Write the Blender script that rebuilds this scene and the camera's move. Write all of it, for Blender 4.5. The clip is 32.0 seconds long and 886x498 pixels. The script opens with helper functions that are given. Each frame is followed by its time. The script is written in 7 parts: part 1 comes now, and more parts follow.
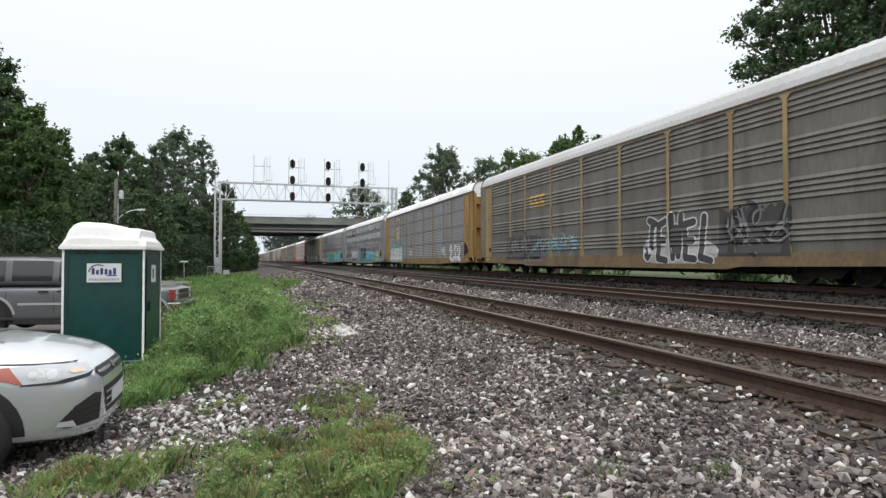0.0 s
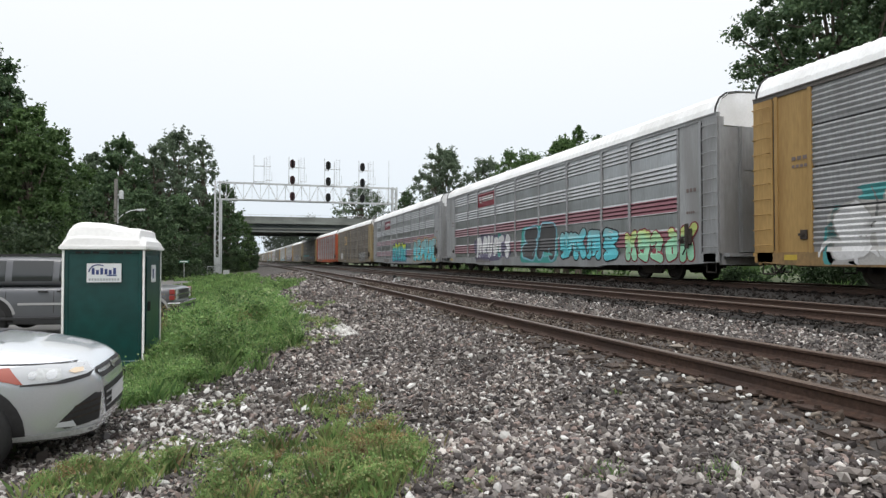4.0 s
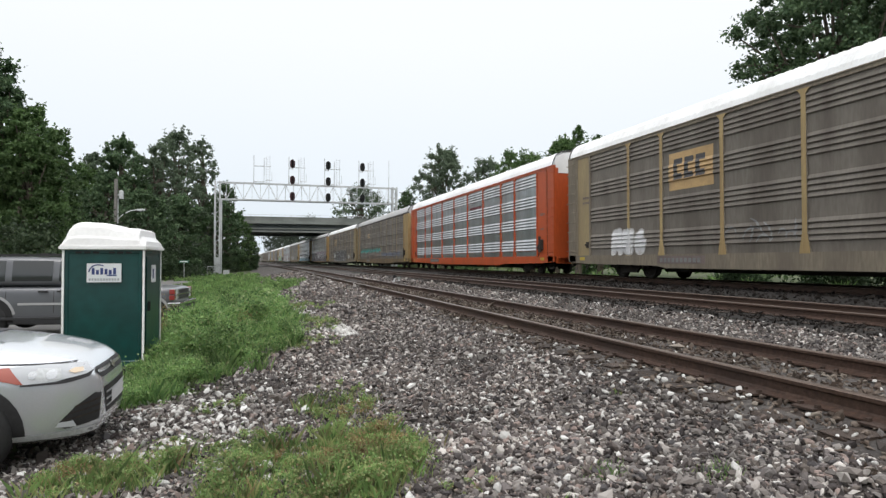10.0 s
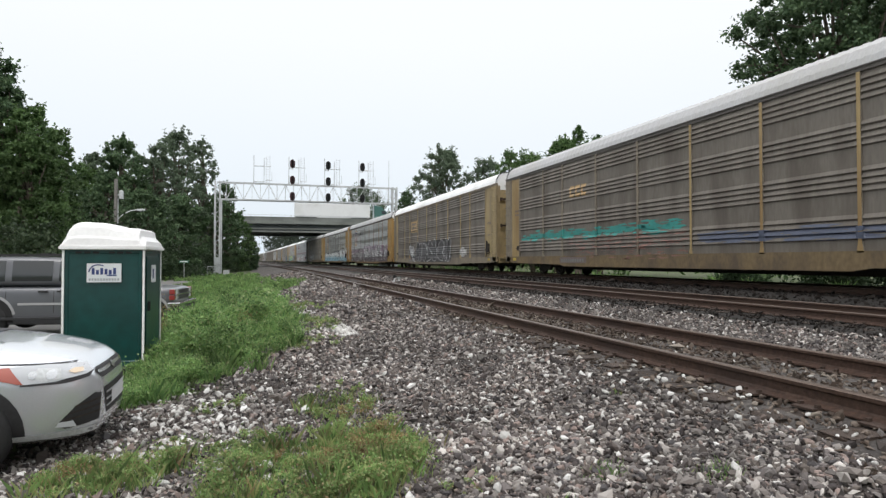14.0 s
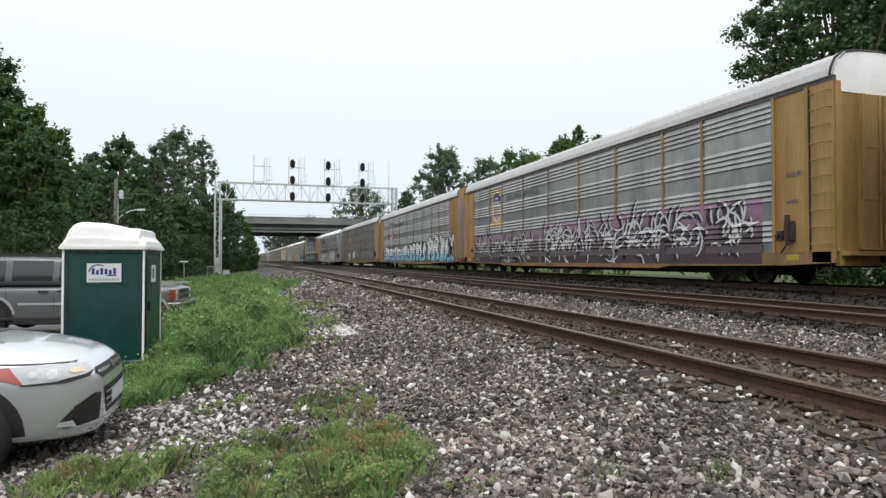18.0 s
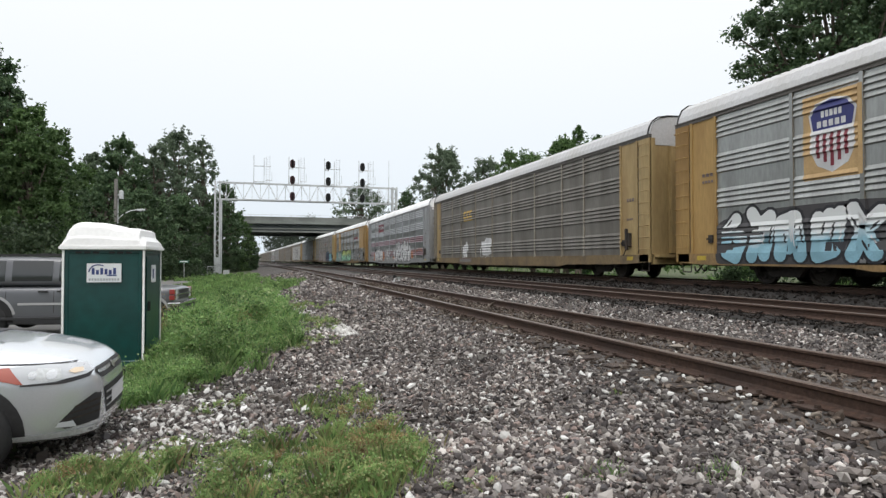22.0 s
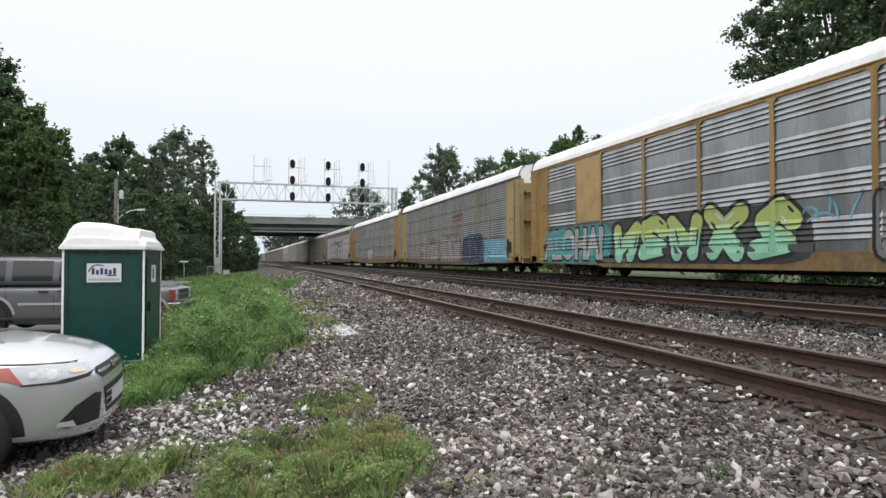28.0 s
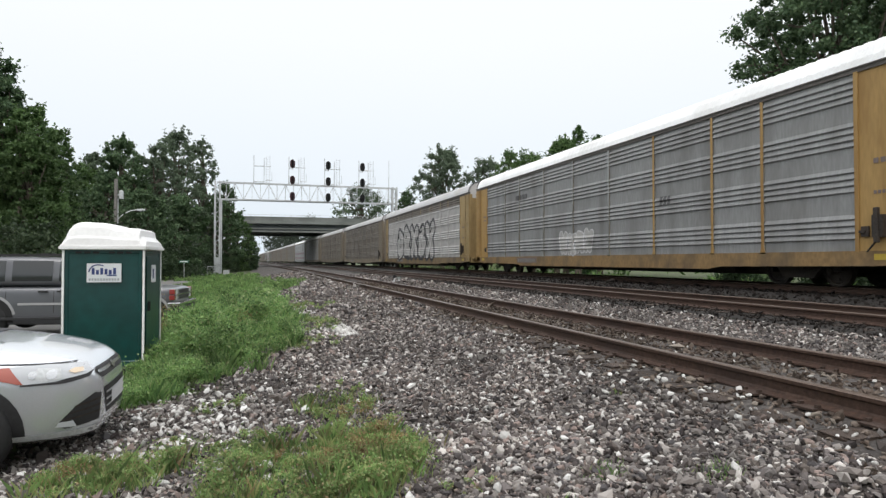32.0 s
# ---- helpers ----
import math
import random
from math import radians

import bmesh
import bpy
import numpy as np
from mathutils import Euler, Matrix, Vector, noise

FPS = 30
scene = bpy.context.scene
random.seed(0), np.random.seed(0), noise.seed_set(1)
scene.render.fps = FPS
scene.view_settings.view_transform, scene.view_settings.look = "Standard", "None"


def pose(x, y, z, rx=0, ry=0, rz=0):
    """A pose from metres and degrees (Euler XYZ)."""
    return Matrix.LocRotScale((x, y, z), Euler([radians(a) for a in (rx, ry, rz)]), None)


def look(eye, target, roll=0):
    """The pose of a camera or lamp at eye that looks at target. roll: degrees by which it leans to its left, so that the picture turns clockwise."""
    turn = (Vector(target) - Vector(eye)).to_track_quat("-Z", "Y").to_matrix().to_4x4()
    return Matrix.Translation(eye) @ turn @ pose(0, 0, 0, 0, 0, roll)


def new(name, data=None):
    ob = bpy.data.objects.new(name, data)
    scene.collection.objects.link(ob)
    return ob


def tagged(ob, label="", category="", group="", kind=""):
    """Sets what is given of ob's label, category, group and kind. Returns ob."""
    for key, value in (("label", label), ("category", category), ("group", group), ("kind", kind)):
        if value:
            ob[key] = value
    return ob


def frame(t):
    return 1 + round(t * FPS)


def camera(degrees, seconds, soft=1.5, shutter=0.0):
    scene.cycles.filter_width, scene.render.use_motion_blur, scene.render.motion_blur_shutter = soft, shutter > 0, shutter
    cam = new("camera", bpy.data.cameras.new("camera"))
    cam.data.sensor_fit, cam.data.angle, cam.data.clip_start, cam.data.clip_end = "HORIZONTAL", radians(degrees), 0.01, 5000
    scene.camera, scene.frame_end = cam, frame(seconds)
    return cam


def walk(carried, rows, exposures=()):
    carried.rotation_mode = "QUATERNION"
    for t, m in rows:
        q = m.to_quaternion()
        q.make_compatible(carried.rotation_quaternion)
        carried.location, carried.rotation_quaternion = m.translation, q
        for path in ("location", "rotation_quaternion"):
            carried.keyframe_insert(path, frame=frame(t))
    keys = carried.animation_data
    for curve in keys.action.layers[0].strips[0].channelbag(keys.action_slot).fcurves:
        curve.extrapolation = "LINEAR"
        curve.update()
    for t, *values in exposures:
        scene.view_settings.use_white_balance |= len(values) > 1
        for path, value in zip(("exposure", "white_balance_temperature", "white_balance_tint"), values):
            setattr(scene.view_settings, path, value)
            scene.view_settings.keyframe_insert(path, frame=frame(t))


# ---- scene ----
cam = camera(72.96, 32.0, soft=1.4)
# one lens, one stand: x across the tracks, y along them, z = 0 on the near rails
EYE = (0.0, 0.0, 0.95)
HEAD = pose(*EYE, 90 + 1.135, 0, -17.35)
walk(cam, [(0, HEAD), (32, HEAD)])

# ---- light: a bright, even overcast sky ----
world = bpy.data.worlds.new("overcast_sky")
scene.world = world
world.use_nodes = True
wn, wl = world.node_tree.nodes, world.node_tree.links
wn.clear()
sky = wn.new("ShaderNodeTexSky")
sky.sky_type, sky.sun_disc = "NISHITA", False
sky.sun_elevation, sky.sun_rotation = radians(52), radians(200)
sky.air_density, sky.dust_density = 1.0, 6.0
sky_gain = wn.new("ShaderNodeVectorMath")
sky_gain.operation = "SCALE"
sky_gain.inputs["Scale"].default_value = 0.12
cloud = wn.new("ShaderNodeMix")
cloud.data_type = "RGBA"
cloud.inputs["Factor"].default_value = 0.88
veil = wn.new("ShaderNodeTexCoord")
veil_z = wn.new("ShaderNodeSeparateXYZ")
veil_ramp = wn.new("ShaderNodeValToRGB")
veil_ramp.color_ramp.elements[0].position, veil_ramp.color_ramp.elements[0].color = 0.0, (0.78, 0.865, 0.95, 1)
veil_ramp.color_ramp.elements[1].position, veil_ramp.color_ramp.elements[1].color = 0.34, (0.972, 0.998, 1.015, 1)
zenith = veil_ramp.color_ramp.elements.new(0.46)
zenith.color = (1.0, 1.02, 1.03, 1)
zenith = veil_ramp.color_ramp.elements.new(1.0)
zenith.color = (1.95, 1.97, 2.0, 1)
wl.new(veil.outputs["Generated"], veil_z.inputs[0])
wl.new(veil_z.outputs["Z"], veil_ramp.inputs[0])
wl.new(veil_ramp.outputs[0], cloud.inputs["B"])
bg = wn.new("ShaderNodeBackground")
bg.inputs["Strength"].default_value = 1.1
wout = wn.new("ShaderNodeOutputWorld")
wl.new(sky.outputs[0], sky_gain.inputs[0])
wl.new(sky_gain.outputs[0], cloud.inputs["A"])
wl.new(cloud.outputs["Result"], bg.inputs["Color"])
wl.new(bg.outputs[0], wout.inputs[0])
sun_data = bpy.data.lights.new("sun", "SUN")
sun_data.energy, sun_data.angle, sun_data.color = 0.8, radians(25), (1.0, 0.97, 0.92)
sun = new("sun", sun_data)
sun.matrix_world = look((-20, -40, 60), (0, 0, 0))
scene.view_settings.exposure = 0.0


# ---- materials ----
def ramp(nodes, stops):
    r = nodes.new("ShaderNodeValToRGB")
    els = r.color_ramp.elements
    while len(els) < len(stops):
        els.new(0.5)
    for e, (p, c) in zip(els, stops):
        e.position, e.color = p, (*c, 1)
    return r


def shade(c, k):
    return tuple(min(1, max(0, v * k)) for v in c)


def mat(name, color, rough=0.6, metal=0.0, vary=0.25, grain=8.0, stain=0.6, bump=0.2, dirt=None, rnd=0.0, streak=(1, 1, 1), fine=6.0, spec=0.5, coat=0.0):
    """Two scales of variation: fine grain and broad stains, with relief; dirt is the stain colour; rnd varies by object."""
    m = bpy.data.materials.new(name)
    m.use_nodes = True
    n, l = m.node_tree.nodes, m.node_tree.links
    b = n["Principled BSDF"]
    b.inputs["Roughness"].default_value, b.inputs["Metallic"].default_value = rough, metal
    b.inputs["Specular IOR Level"].default_value = spec
    b.inputs["Coat Weight"].default_value = coat
    tc = n.new("ShaderNodeTexCoord")
    mp = n.new("ShaderNodeMapping")
    mp.inputs["Scale"].default_value = streak
    l.new(tc.outputs["Object"], mp.inputs[0])
    info = n.new("ShaderNodeObjectInfo")
    shift = n.new("ShaderNodeVectorMath")
    shift.operation = "MULTIPLY_ADD"
    shift.inputs[1].default_value = (1, 1, 1)
    scl = n.new("ShaderNodeMath")
    scl.operation = "MULTIPLY"
    scl.inputs[1].default_value = 37.0
    l.new(info.outputs["Random"], scl.inputs[0])
    l.new(mp.outputs[0], shift.inputs[0])
    l.new(scl.outputs[0], shift.inputs[2])
    a = n.new("ShaderNodeTexNoise")
    a.inputs["Scale"].default_value, a.inputs["Detail"].default_value = grain * fine, 4
    s = n.new("ShaderNodeTexNoise")
    s.inputs["Scale"].default_value, s.inputs["Detail"].default_value = stain, 5
    l.new(shift.outputs[0], a.inputs["Vector"])
    l.new(shift.outputs[0], s.inputs["Vector"])
    r1 = ramp(n, [(0.3, shade(color, 1 - vary)), (0.7, shade(color, 1 + vary))])
    l.new(a.outputs[0], r1.inputs[0])
    mixer = n.new("ShaderNodeMix")
    mixer.data_type = "RGBA"
    r2 = ramp(n, [(0.45, (0, 0, 0)), (0.68, (0.75, 0.75, 0.75))])
    l.new(s.outputs[0], r2.inputs[0])
    l.new(r2.outputs[0], mixer.inputs["Factor"])
    l.new(r1.outputs[0], mixer.inputs["A"])
    mixer.inputs["B"].default_value = (*(dirt or shade(color, 1 - vary)), 1)
    last = mixer.outputs["Result"]
    if rnd:
        hsv = n.new("ShaderNodeHueSaturation")
        mr = n.new("ShaderNodeMapRange")
        mr.inputs["To Min"].default_value, mr.inputs["To Max"].default_value = 1 - rnd, 1 + rnd
        l.new(info.outputs["Random"], mr.inputs["Value"])
        l.new(mr.outputs[0], hsv.inputs["Value"])
        l.new(last, hsv.inputs["Color"])
        last = hsv.outputs[0]
    l.new(last, b.inputs["Base Color"])
    if bump:
        bp = n.new("ShaderNodeBump")
        bp.inputs["Strength"].default_value, bp.inputs["Distance"].default_value = bump, 0.02
        l.new(a.outputs[0], bp.inputs["Height"])
        l.new(bp.outputs[0], b.inputs["Normal"])
    return m


def island_mat(name, colors, rough=0.8, spec=0.3, translucent=0.0, coarse=0.0, stepped=False):
    """Each loose piece takes a colour of its own out of the list; coarse adds broad patches."""
    m = bpy.data.materials.new(name)
    m.use_nodes = True
    n, l = m.node_tree.nodes, m.node_tree.links
    b = n["Principled BSDF"]
    b.inputs["Roughness"].default_value = rough
    b.inputs["Specular IOR Level"].default_value = spec
    g = n.new("ShaderNodeNewGeometry")
    k = len(colors)
    r = ramp(n, [(i / max(1, k - 1), c) for i, c in enumerate(colors)])
    if stepped:
        r.color_ramp.interpolation = "CONSTANT"
    l.new(g.outputs["Random Per Island"], r.inputs[0])
    last = r.outputs[0]
    if coarse:
        tc = n.new("ShaderNodeTexCoord")
        t = n.new("ShaderNodeTexNoise")
        t.inputs["Scale"].default_value, t.inputs["Detail"].default_value = coarse, 3
        l.new(tc.outputs["Object"], t.inputs["Vector"])
        hsv = n.new("ShaderNodeHueSaturation")
        mr = n.new("ShaderNodeMapRange")
        mr.inputs["From Min"].default_value, mr.inputs["From Max"].default_value = 0.3, 0.7
        mr.inputs["To Min"].default_value, mr.inputs["To Max"].default_value = 0.6, 1.4
        l.new(t.outputs[0], mr.inputs["Value"])
        l.new(mr.outputs[0], hsv.inputs["Value"])
        l.new(last, hsv.inputs["Color"])
        last = hsv.outputs[0]
    l.new(last, b.inputs["Base Color"])
    if translucent:
        tr = n.new("ShaderNodeBsdfTranslucent")
        l.new(last, tr.inputs["Color"])
        mx = n.new("ShaderNodeMixShader")
        mx.inputs[0].default_value = translucent
        l.new(b.outputs[0], mx.inputs[1])
        l.new(tr.outputs[0], mx.inputs[2])
        l.new(mx.outputs[0], n["Material Output"].inputs[0])
    return m


def glass(name, color, rough=0.05):
    m = bpy.data.materials.new(name)
    m.use_nodes = True
    b = m.node_tree.nodes["Principled BSDF"]
    b.inputs["Base Color"].default_value = (*color, 1)
    b.inputs["Roughness"].default_value = rough
    b.inputs["Coat Weight"].default_value = 0.6
    return m


M = {}
M["rail"] = mat("rusty_rail", (0.075, 0.044, 0.032), 0.65, 0.35, 0.35, 5, 1.2, 0.3, (0.05, 0.032, 0.026))
M["rail_head"] = mat("worn_rail_head", (0.17, 0.13, 0.108), 0.38, 0.7, 0.25, 8, 1.0, 0.1, (0.15, 0.11, 0.09))
M["tie"] = mat("weathered_tie", (0.053, 0.038, 0.030), 0.9, 0, 0.5, 4, 2.0, 0.6, (0.026, 0.021, 0.018), 0.35, (6, 1, 6))
M["plate"] = mat("rusty_plate", (0.060, 0.039, 0.030), 0.8, 0.2, 0.4, 8, 3, 0.4)
M["earth"] = mat("grassy_earth", (0.064, 0.086, 0.030), 0.95, 0, 0.4, 3, 0.25, 0.5, (0.053, 0.053, 0.030))
# dark bed: the shade in the gaps between stones is in its colour
M["ballast"] = mat("ballast_bed", (0.074, 0.066, 0.061), 0.95, 0, 0.6, 4, 0.35, 0.9, (0.047, 0.041, 0.038))
M["asphalt"] = mat("old_asphalt", (0.150, 0.146, 0.139), 0.9, 0, 0.25, 10, 0.4, 0.3, (0.105, 0.101, 0.094))
M["concrete"] = mat("bridge_concrete", (0.20, 0.215, 0.20), 0.85, 0, 0.15, 2, 0.3, 0.2, (0.13, 0.14, 0.13), 0, (1, 1, 0.3))
M["girder"] = mat("painted_girder", (0.12, 0.14, 0.14), 0.6, 0.2, 0.2, 2, 0.4, 0.1)
M["galv"] = mat("galvanised_steel", (0.60, 0.62, 0.63), 0.5, 0.35, 0.15, 6, 1.0, 0.1, (0.4, 0.41, 0.42))
M["black"] = mat("black_paint", (0.012, 0.012, 0.013), 0.6, 0, 0.3, 4, 1, 0.1)
M["eave"] = mat("grimy_eave", (0.12, 0.11, 0.10), 0.7, 0.1, 0.2, 2, 0.6, 0.1)
M["underframe"] = mat("grimy_underframe", (0.035, 0.03, 0.027), 0.8, 0.1, 0.4, 4, 1, 0.3, (0.06, 0.045, 0.035))
M["wood"] = mat("grey_pole_wood", (0.20, 0.192, 0.178), 0.85, 0, 0.3, 5, 1, 0.4, None, 0, (4, 4, 0.5))
M["bark"] = mat("tree_bark", (0.11, 0.09, 0.07), 0.9, 0, 0.4, 3, 1, 0.6, None, 0, (3, 3, 0.6))


# ---- mesh helpers ----
def link(name, me, material, parent=None, label=""):
    ob = new(name, me)
    if material and not me.materials:
        me.materials.append(material)
    if parent:
        ob.parent = parent
    if label:
        ob["label"] = label
    return ob


def part(name, bm, material, parent=None, label="", smooth=False):
    me = bpy.data.meshes.new(name)
    if smooth:
        for f in bm.faces:
            f.smooth = True
    bm.to_mesh(me)
    bm.free()
    return link(name, me, material, parent, label)


def box(bm, x0, x1, y0, y1, z0, z1, bevel=0.0, m=None):
    c = Matrix.Translation(((x0 + x1) / 2, (y0 + y1) / 2, (z0 + z1) / 2)) @ Matrix.Diagonal((x1 - x0, y1 - y0, z1 - z0, 1))
    r = bmesh.ops.create_cube(bm, size=1, matrix=(m @ c) if m else c)
    if bevel:
        es = list({e for v in r["verts"] for e in v.link_edges})
        bmesh.ops.bevel(bm, geom=es, offset=bevel, segments=2, affect="EDGES", profile=0.6)
    return bm


def boxes(*specs, bevel=0.0):
    bm = bmesh.new()
    for s in specs:
        box(bm, *s, bevel=bevel)
    return bm


def rod(bm, a, b, r0, r1=None, seg=10):
    a, b = Vector(a), Vector(b)
    d = b - a
    q = d.to_track_quat("Z", "Y").to_matrix().to_4x4()
    bmesh.ops.create_cone(bm, cap_ends=True, segments=seg, radius1=r0, radius2=r0 if r1 is None else r1, depth=d.length, matrix=Matrix.Translation((a + b) / 2) @ q)
    return bm


def rods(*specs, seg=8):
    bm = bmesh.new()
    for s in specs:
        rod(bm, *s, seg=seg)
    return bm


def prism(outline, x0, x1, axis="x"):
    """A solid from an outline in the plane across an axis."""
    bm = bmesh.new()
    put = {"x": lambda p, k: (k, p[0], p[1]), "y": lambda p, k: (p[0], k, p[1]), "z": lambda p, k: (p[0], p[1], k)}[axis]
    a = [bm.verts.new(put(p, x0)) for p in outline]
    b = [bm.verts.new(put(p, x1)) for p in outline]
    bm.faces.new(a)
    bm.faces.new(list(reversed(b)))
    for i in range(len(outline)):
        j = (i + 1) % len(outline)
        bm.faces.new((a[j], a[i], b[i], b[j]))
    bmesh.ops.recalc_face_normals(bm, faces=bm.faces)
    return bm


def lathe(bm, ring, seg=24, m=None):
    """Turns (radius, height) pairs about z."""
    m = m or Matrix()
    rows = [[bm.verts.new(m @ Vector((r * math.cos(2 * math.pi * k / seg), r * math.sin(2 * math.pi * k / seg), z))) for k in range(seg)] for r, z in ring]
    for a, b in zip(rows, rows[1:]):
        for k in range(seg):
            bm.faces.new((a[k], a[(k + 1) % seg], b[(k + 1) % seg], b[k]))
    bm.faces.new(list(reversed(rows[0])))
    bm.faces.new(rows[-1])
    return bm


def fast_mesh(name, verts, faces, smooth=False):
    """A mesh from arrays: verts (n, 3), faces (m, k)."""
    me = bpy.data.meshes.new(name)
    verts, faces = np.asarray(verts, dtype=np.float32), np.asarray(faces, dtype=np.int32)
    k = faces.shape[1]
    me.vertices.add(len(verts))
    me.vertices.foreach_set("co", verts.ravel())
    me.loops.add(faces.size)
    me.loops.foreach_set("vertex_index", faces.ravel())
    me.polygons.add(len(faces))
    me.polygons.foreach_set("loop_start", np.arange(0, faces.size, k, dtype=np.int32))
    me.polygons.foreach_set("loop_total", np.full(len(faces), k, dtype=np.int32))
    me.update(calc_edges=True)
    me.polygons.foreach_set("use_smooth", np.full(len(faces), smooth, dtype=bool))
    return me


def empty(name, m, label, category, group="", kind=""):
    ob = new(name)
    ob.empty_display_size = 0.2
    ob.matrix_basis = m
    return tagged(ob, label, category, group, kind)


# ---- ground ----
NEAR, MID, FAR = 4.90, 10.15, 15.05
RAIL_Z = {NEAR: 0.0, MID: 0.10, FAR: 0.28}
PX = np.array([-400, -60, -14, -5, -2.6, -1.2, 0.3, 2.0, 3.0, 3.9, 5.9, 6.6, 7.6, 8.7, 11.4, 12.4, 13.6, 16.5, 17.6, 19.5, 24, 60, 400])
PZ = np.array([-1.0, -1.0, -0.95, -0.85, -0.77, -0.72, -0.64, -0.48, -0.3, -0.19, -0.19, -0.24, -0.32, -0.1, -0.1, -0.02, 0.08, 0.08, -0.1, -0.4, -0.6, -0.7, -0.7])


def bend(y):
    """The line swings gently to the left beyond the signal gantry: metres across at y."""
    q = np.maximum(np.asarray(y, dtype=float) - 60, 0)
    return -0.03 * q * q / (q + 40)


def ground_z(x, y):
    return np.interp(x - bend(y), PX, PZ)


def sheet(name, xs, ys, material, lift=0.0, rough=0.0, label="", follow=False, ragged=None):
    gx, gy = np.meshgrid(xs, ys)
    if follow:
        gx = gx + bend(gy)
    z = ground_z(gx, gy) + lift
    if rough:
        z = z + np.random.default_rng(4).normal(0, rough, z.shape)
    if ragged:  # the open edge sinks unevenly into the earth
        wander = 0.10 * np.sin(1.7 * gy) + 0.08 * np.sin(4.3 * gy + 2 * gx) + np.random.default_rng(14).normal(0, 0.05, z.shape)
        z = z - np.clip((ragged - gx + bend(gy)) * 0.14 + 0.3 * wander, -0.01, 0.3) * (gx - bend(gy) < ragged + 0.2)
    v = np.stack([gx, gy, z], -1).reshape(-1, 3)
    nx, ny = len(xs), len(ys)
    i = (np.arange(ny - 1)[:, None] * nx + np.arange(nx - 1)[None]).ravel()
    f = np.stack([i, i + 1, i + nx + 1, i + nx], -1)
    ob = link(name, fast_mesh(name, v, f, True), material)
    return tagged(ob, label, "ground", kind="structure")


gxs = np.concatenate([[-3000, -1000], np.linspace(-400, -60, 8), np.linspace(-50, -6, 23), np.linspace(-5, 25, 76), np.linspace(28, 60, 9), [150, 400, 1000, 3000]])
gys = np.concatenate([[-3000, -800], np.linspace(-300, -10, 15), np.linspace(-8, 40, 97), np.linspace(43, 160, 40), np.linspace(165, 435, 28), [900, 1500, 4000]])
sheet("ground", gxs, gys, M["earth"], -0.06, 0, "dark earth with sparse grass beside the tracks")
bys = np.concatenate([[-400, -100], np.linspace(-12, 30, 169), np.linspace(31, 160, 80), np.linspace(170, 430, 27), [900]])
M["flank"] = mat("grey_brown_post_flank", (0.22, 0.195, 0.155), 0.75, 0, 0.25, 2, 0.9, 0.06, (0.14, 0.12, 0.10))
# near-black colour for the bed beyond x = 8.55
M["far_bed"] = mat("near_black_bed", (0.018, 0.015, 0.013), 0.95, 0, 0.6, 4, 0.5, 0.9, (0.015, 0.013, 0.012))
sheet("ballast_bed", np.concatenate([np.linspace(-1.2, 0.2, 15), np.linspace(0.3, 8.55, 67)]), bys, M["ballast"], 0.0, 0.012, "grey crushed-stone ballast beside the tracks", True, 0.3)
sheet("cinder_bed", np.linspace(8.55, 17.4, 40), bys, M["far_bed"], 0.0, 0.012, "near-black ballast under the farther tracks", True)


# ---- tracks ----
def rail_outline():
    half = [(0.075, -0.172), (0.075, -0.160), (0.020, -0.142), (0.010, -0.120), (0.010, -0.055), (0.036, -0.040), (0.037, -0.012), (0.030, -0.002)]
    return [(-x, z) for x, z in half][::-1] + half


def rail_mesh():
    """One rail, its head worn bright."""
    out = rail_outline()
    ys = [-420, -60, -20] + [float(k) for k in np.linspace(-12, 56, 35)] + [float(k) for k in np.linspace(60, 430, 75)] + [900]
    v = [(x + float(bend(y)), y, z) for y in ys for x, z in out]
    n = len(out)
    f = [(r * n + i, (r + 1) * n + i, (r + 1) * n + (i + 1) % n, r * n + (i + 1) % n) for r in range(len(ys) - 1) for i in range(n)]
    me = fast_mesh("rail", v, f)
    me.materials.append(M["rail"])
    me.materials.append(M["rail_head"])
    for p in me.polygons:
        zs = [me.vertices[i].co.z for i in p.vertices]
        p.material_index = 1 if min(zs) > -0.013 else 0
    return me


def tie_mesh(seed):
    rng = random.Random(seed)
    bm = boxes((-1.3, 1.3, -0.115, 0.115, -0.178, 0.0), bevel=0.012)
    for v in bm.verts:
        v.co += Vector((rng.uniform(-0.03, 0.03), rng.uniform(-0.012, 0.012), rng.uniform(-0.012, 0.004)))
    me = bpy.data.meshes.new("tie")
    bm.to_mesh(me)
    bm.free()
    me.materials.append(M["tie"])
    return me


RAIL = rail_mesh()
TIES = [tie_mesh(k) for k in range(4)]
bm = boxes((-0.18, 0.18, -0.095, 0.095, -0.176, -0.160), (-0.12, -0.085, -0.09, -0.06, -0.162, -0.135), (0.085, 0.12, 0.06, 0.09, -0.162, -0.135), (-0.12, -0.085, 0.06, 0.09, -0.162, -0.135))
PLATE = bpy.data.meshes.new("tie_plate")
bm.to_mesh(PLATE)
bm.free()
PLATE.materials.append(M["plate"])


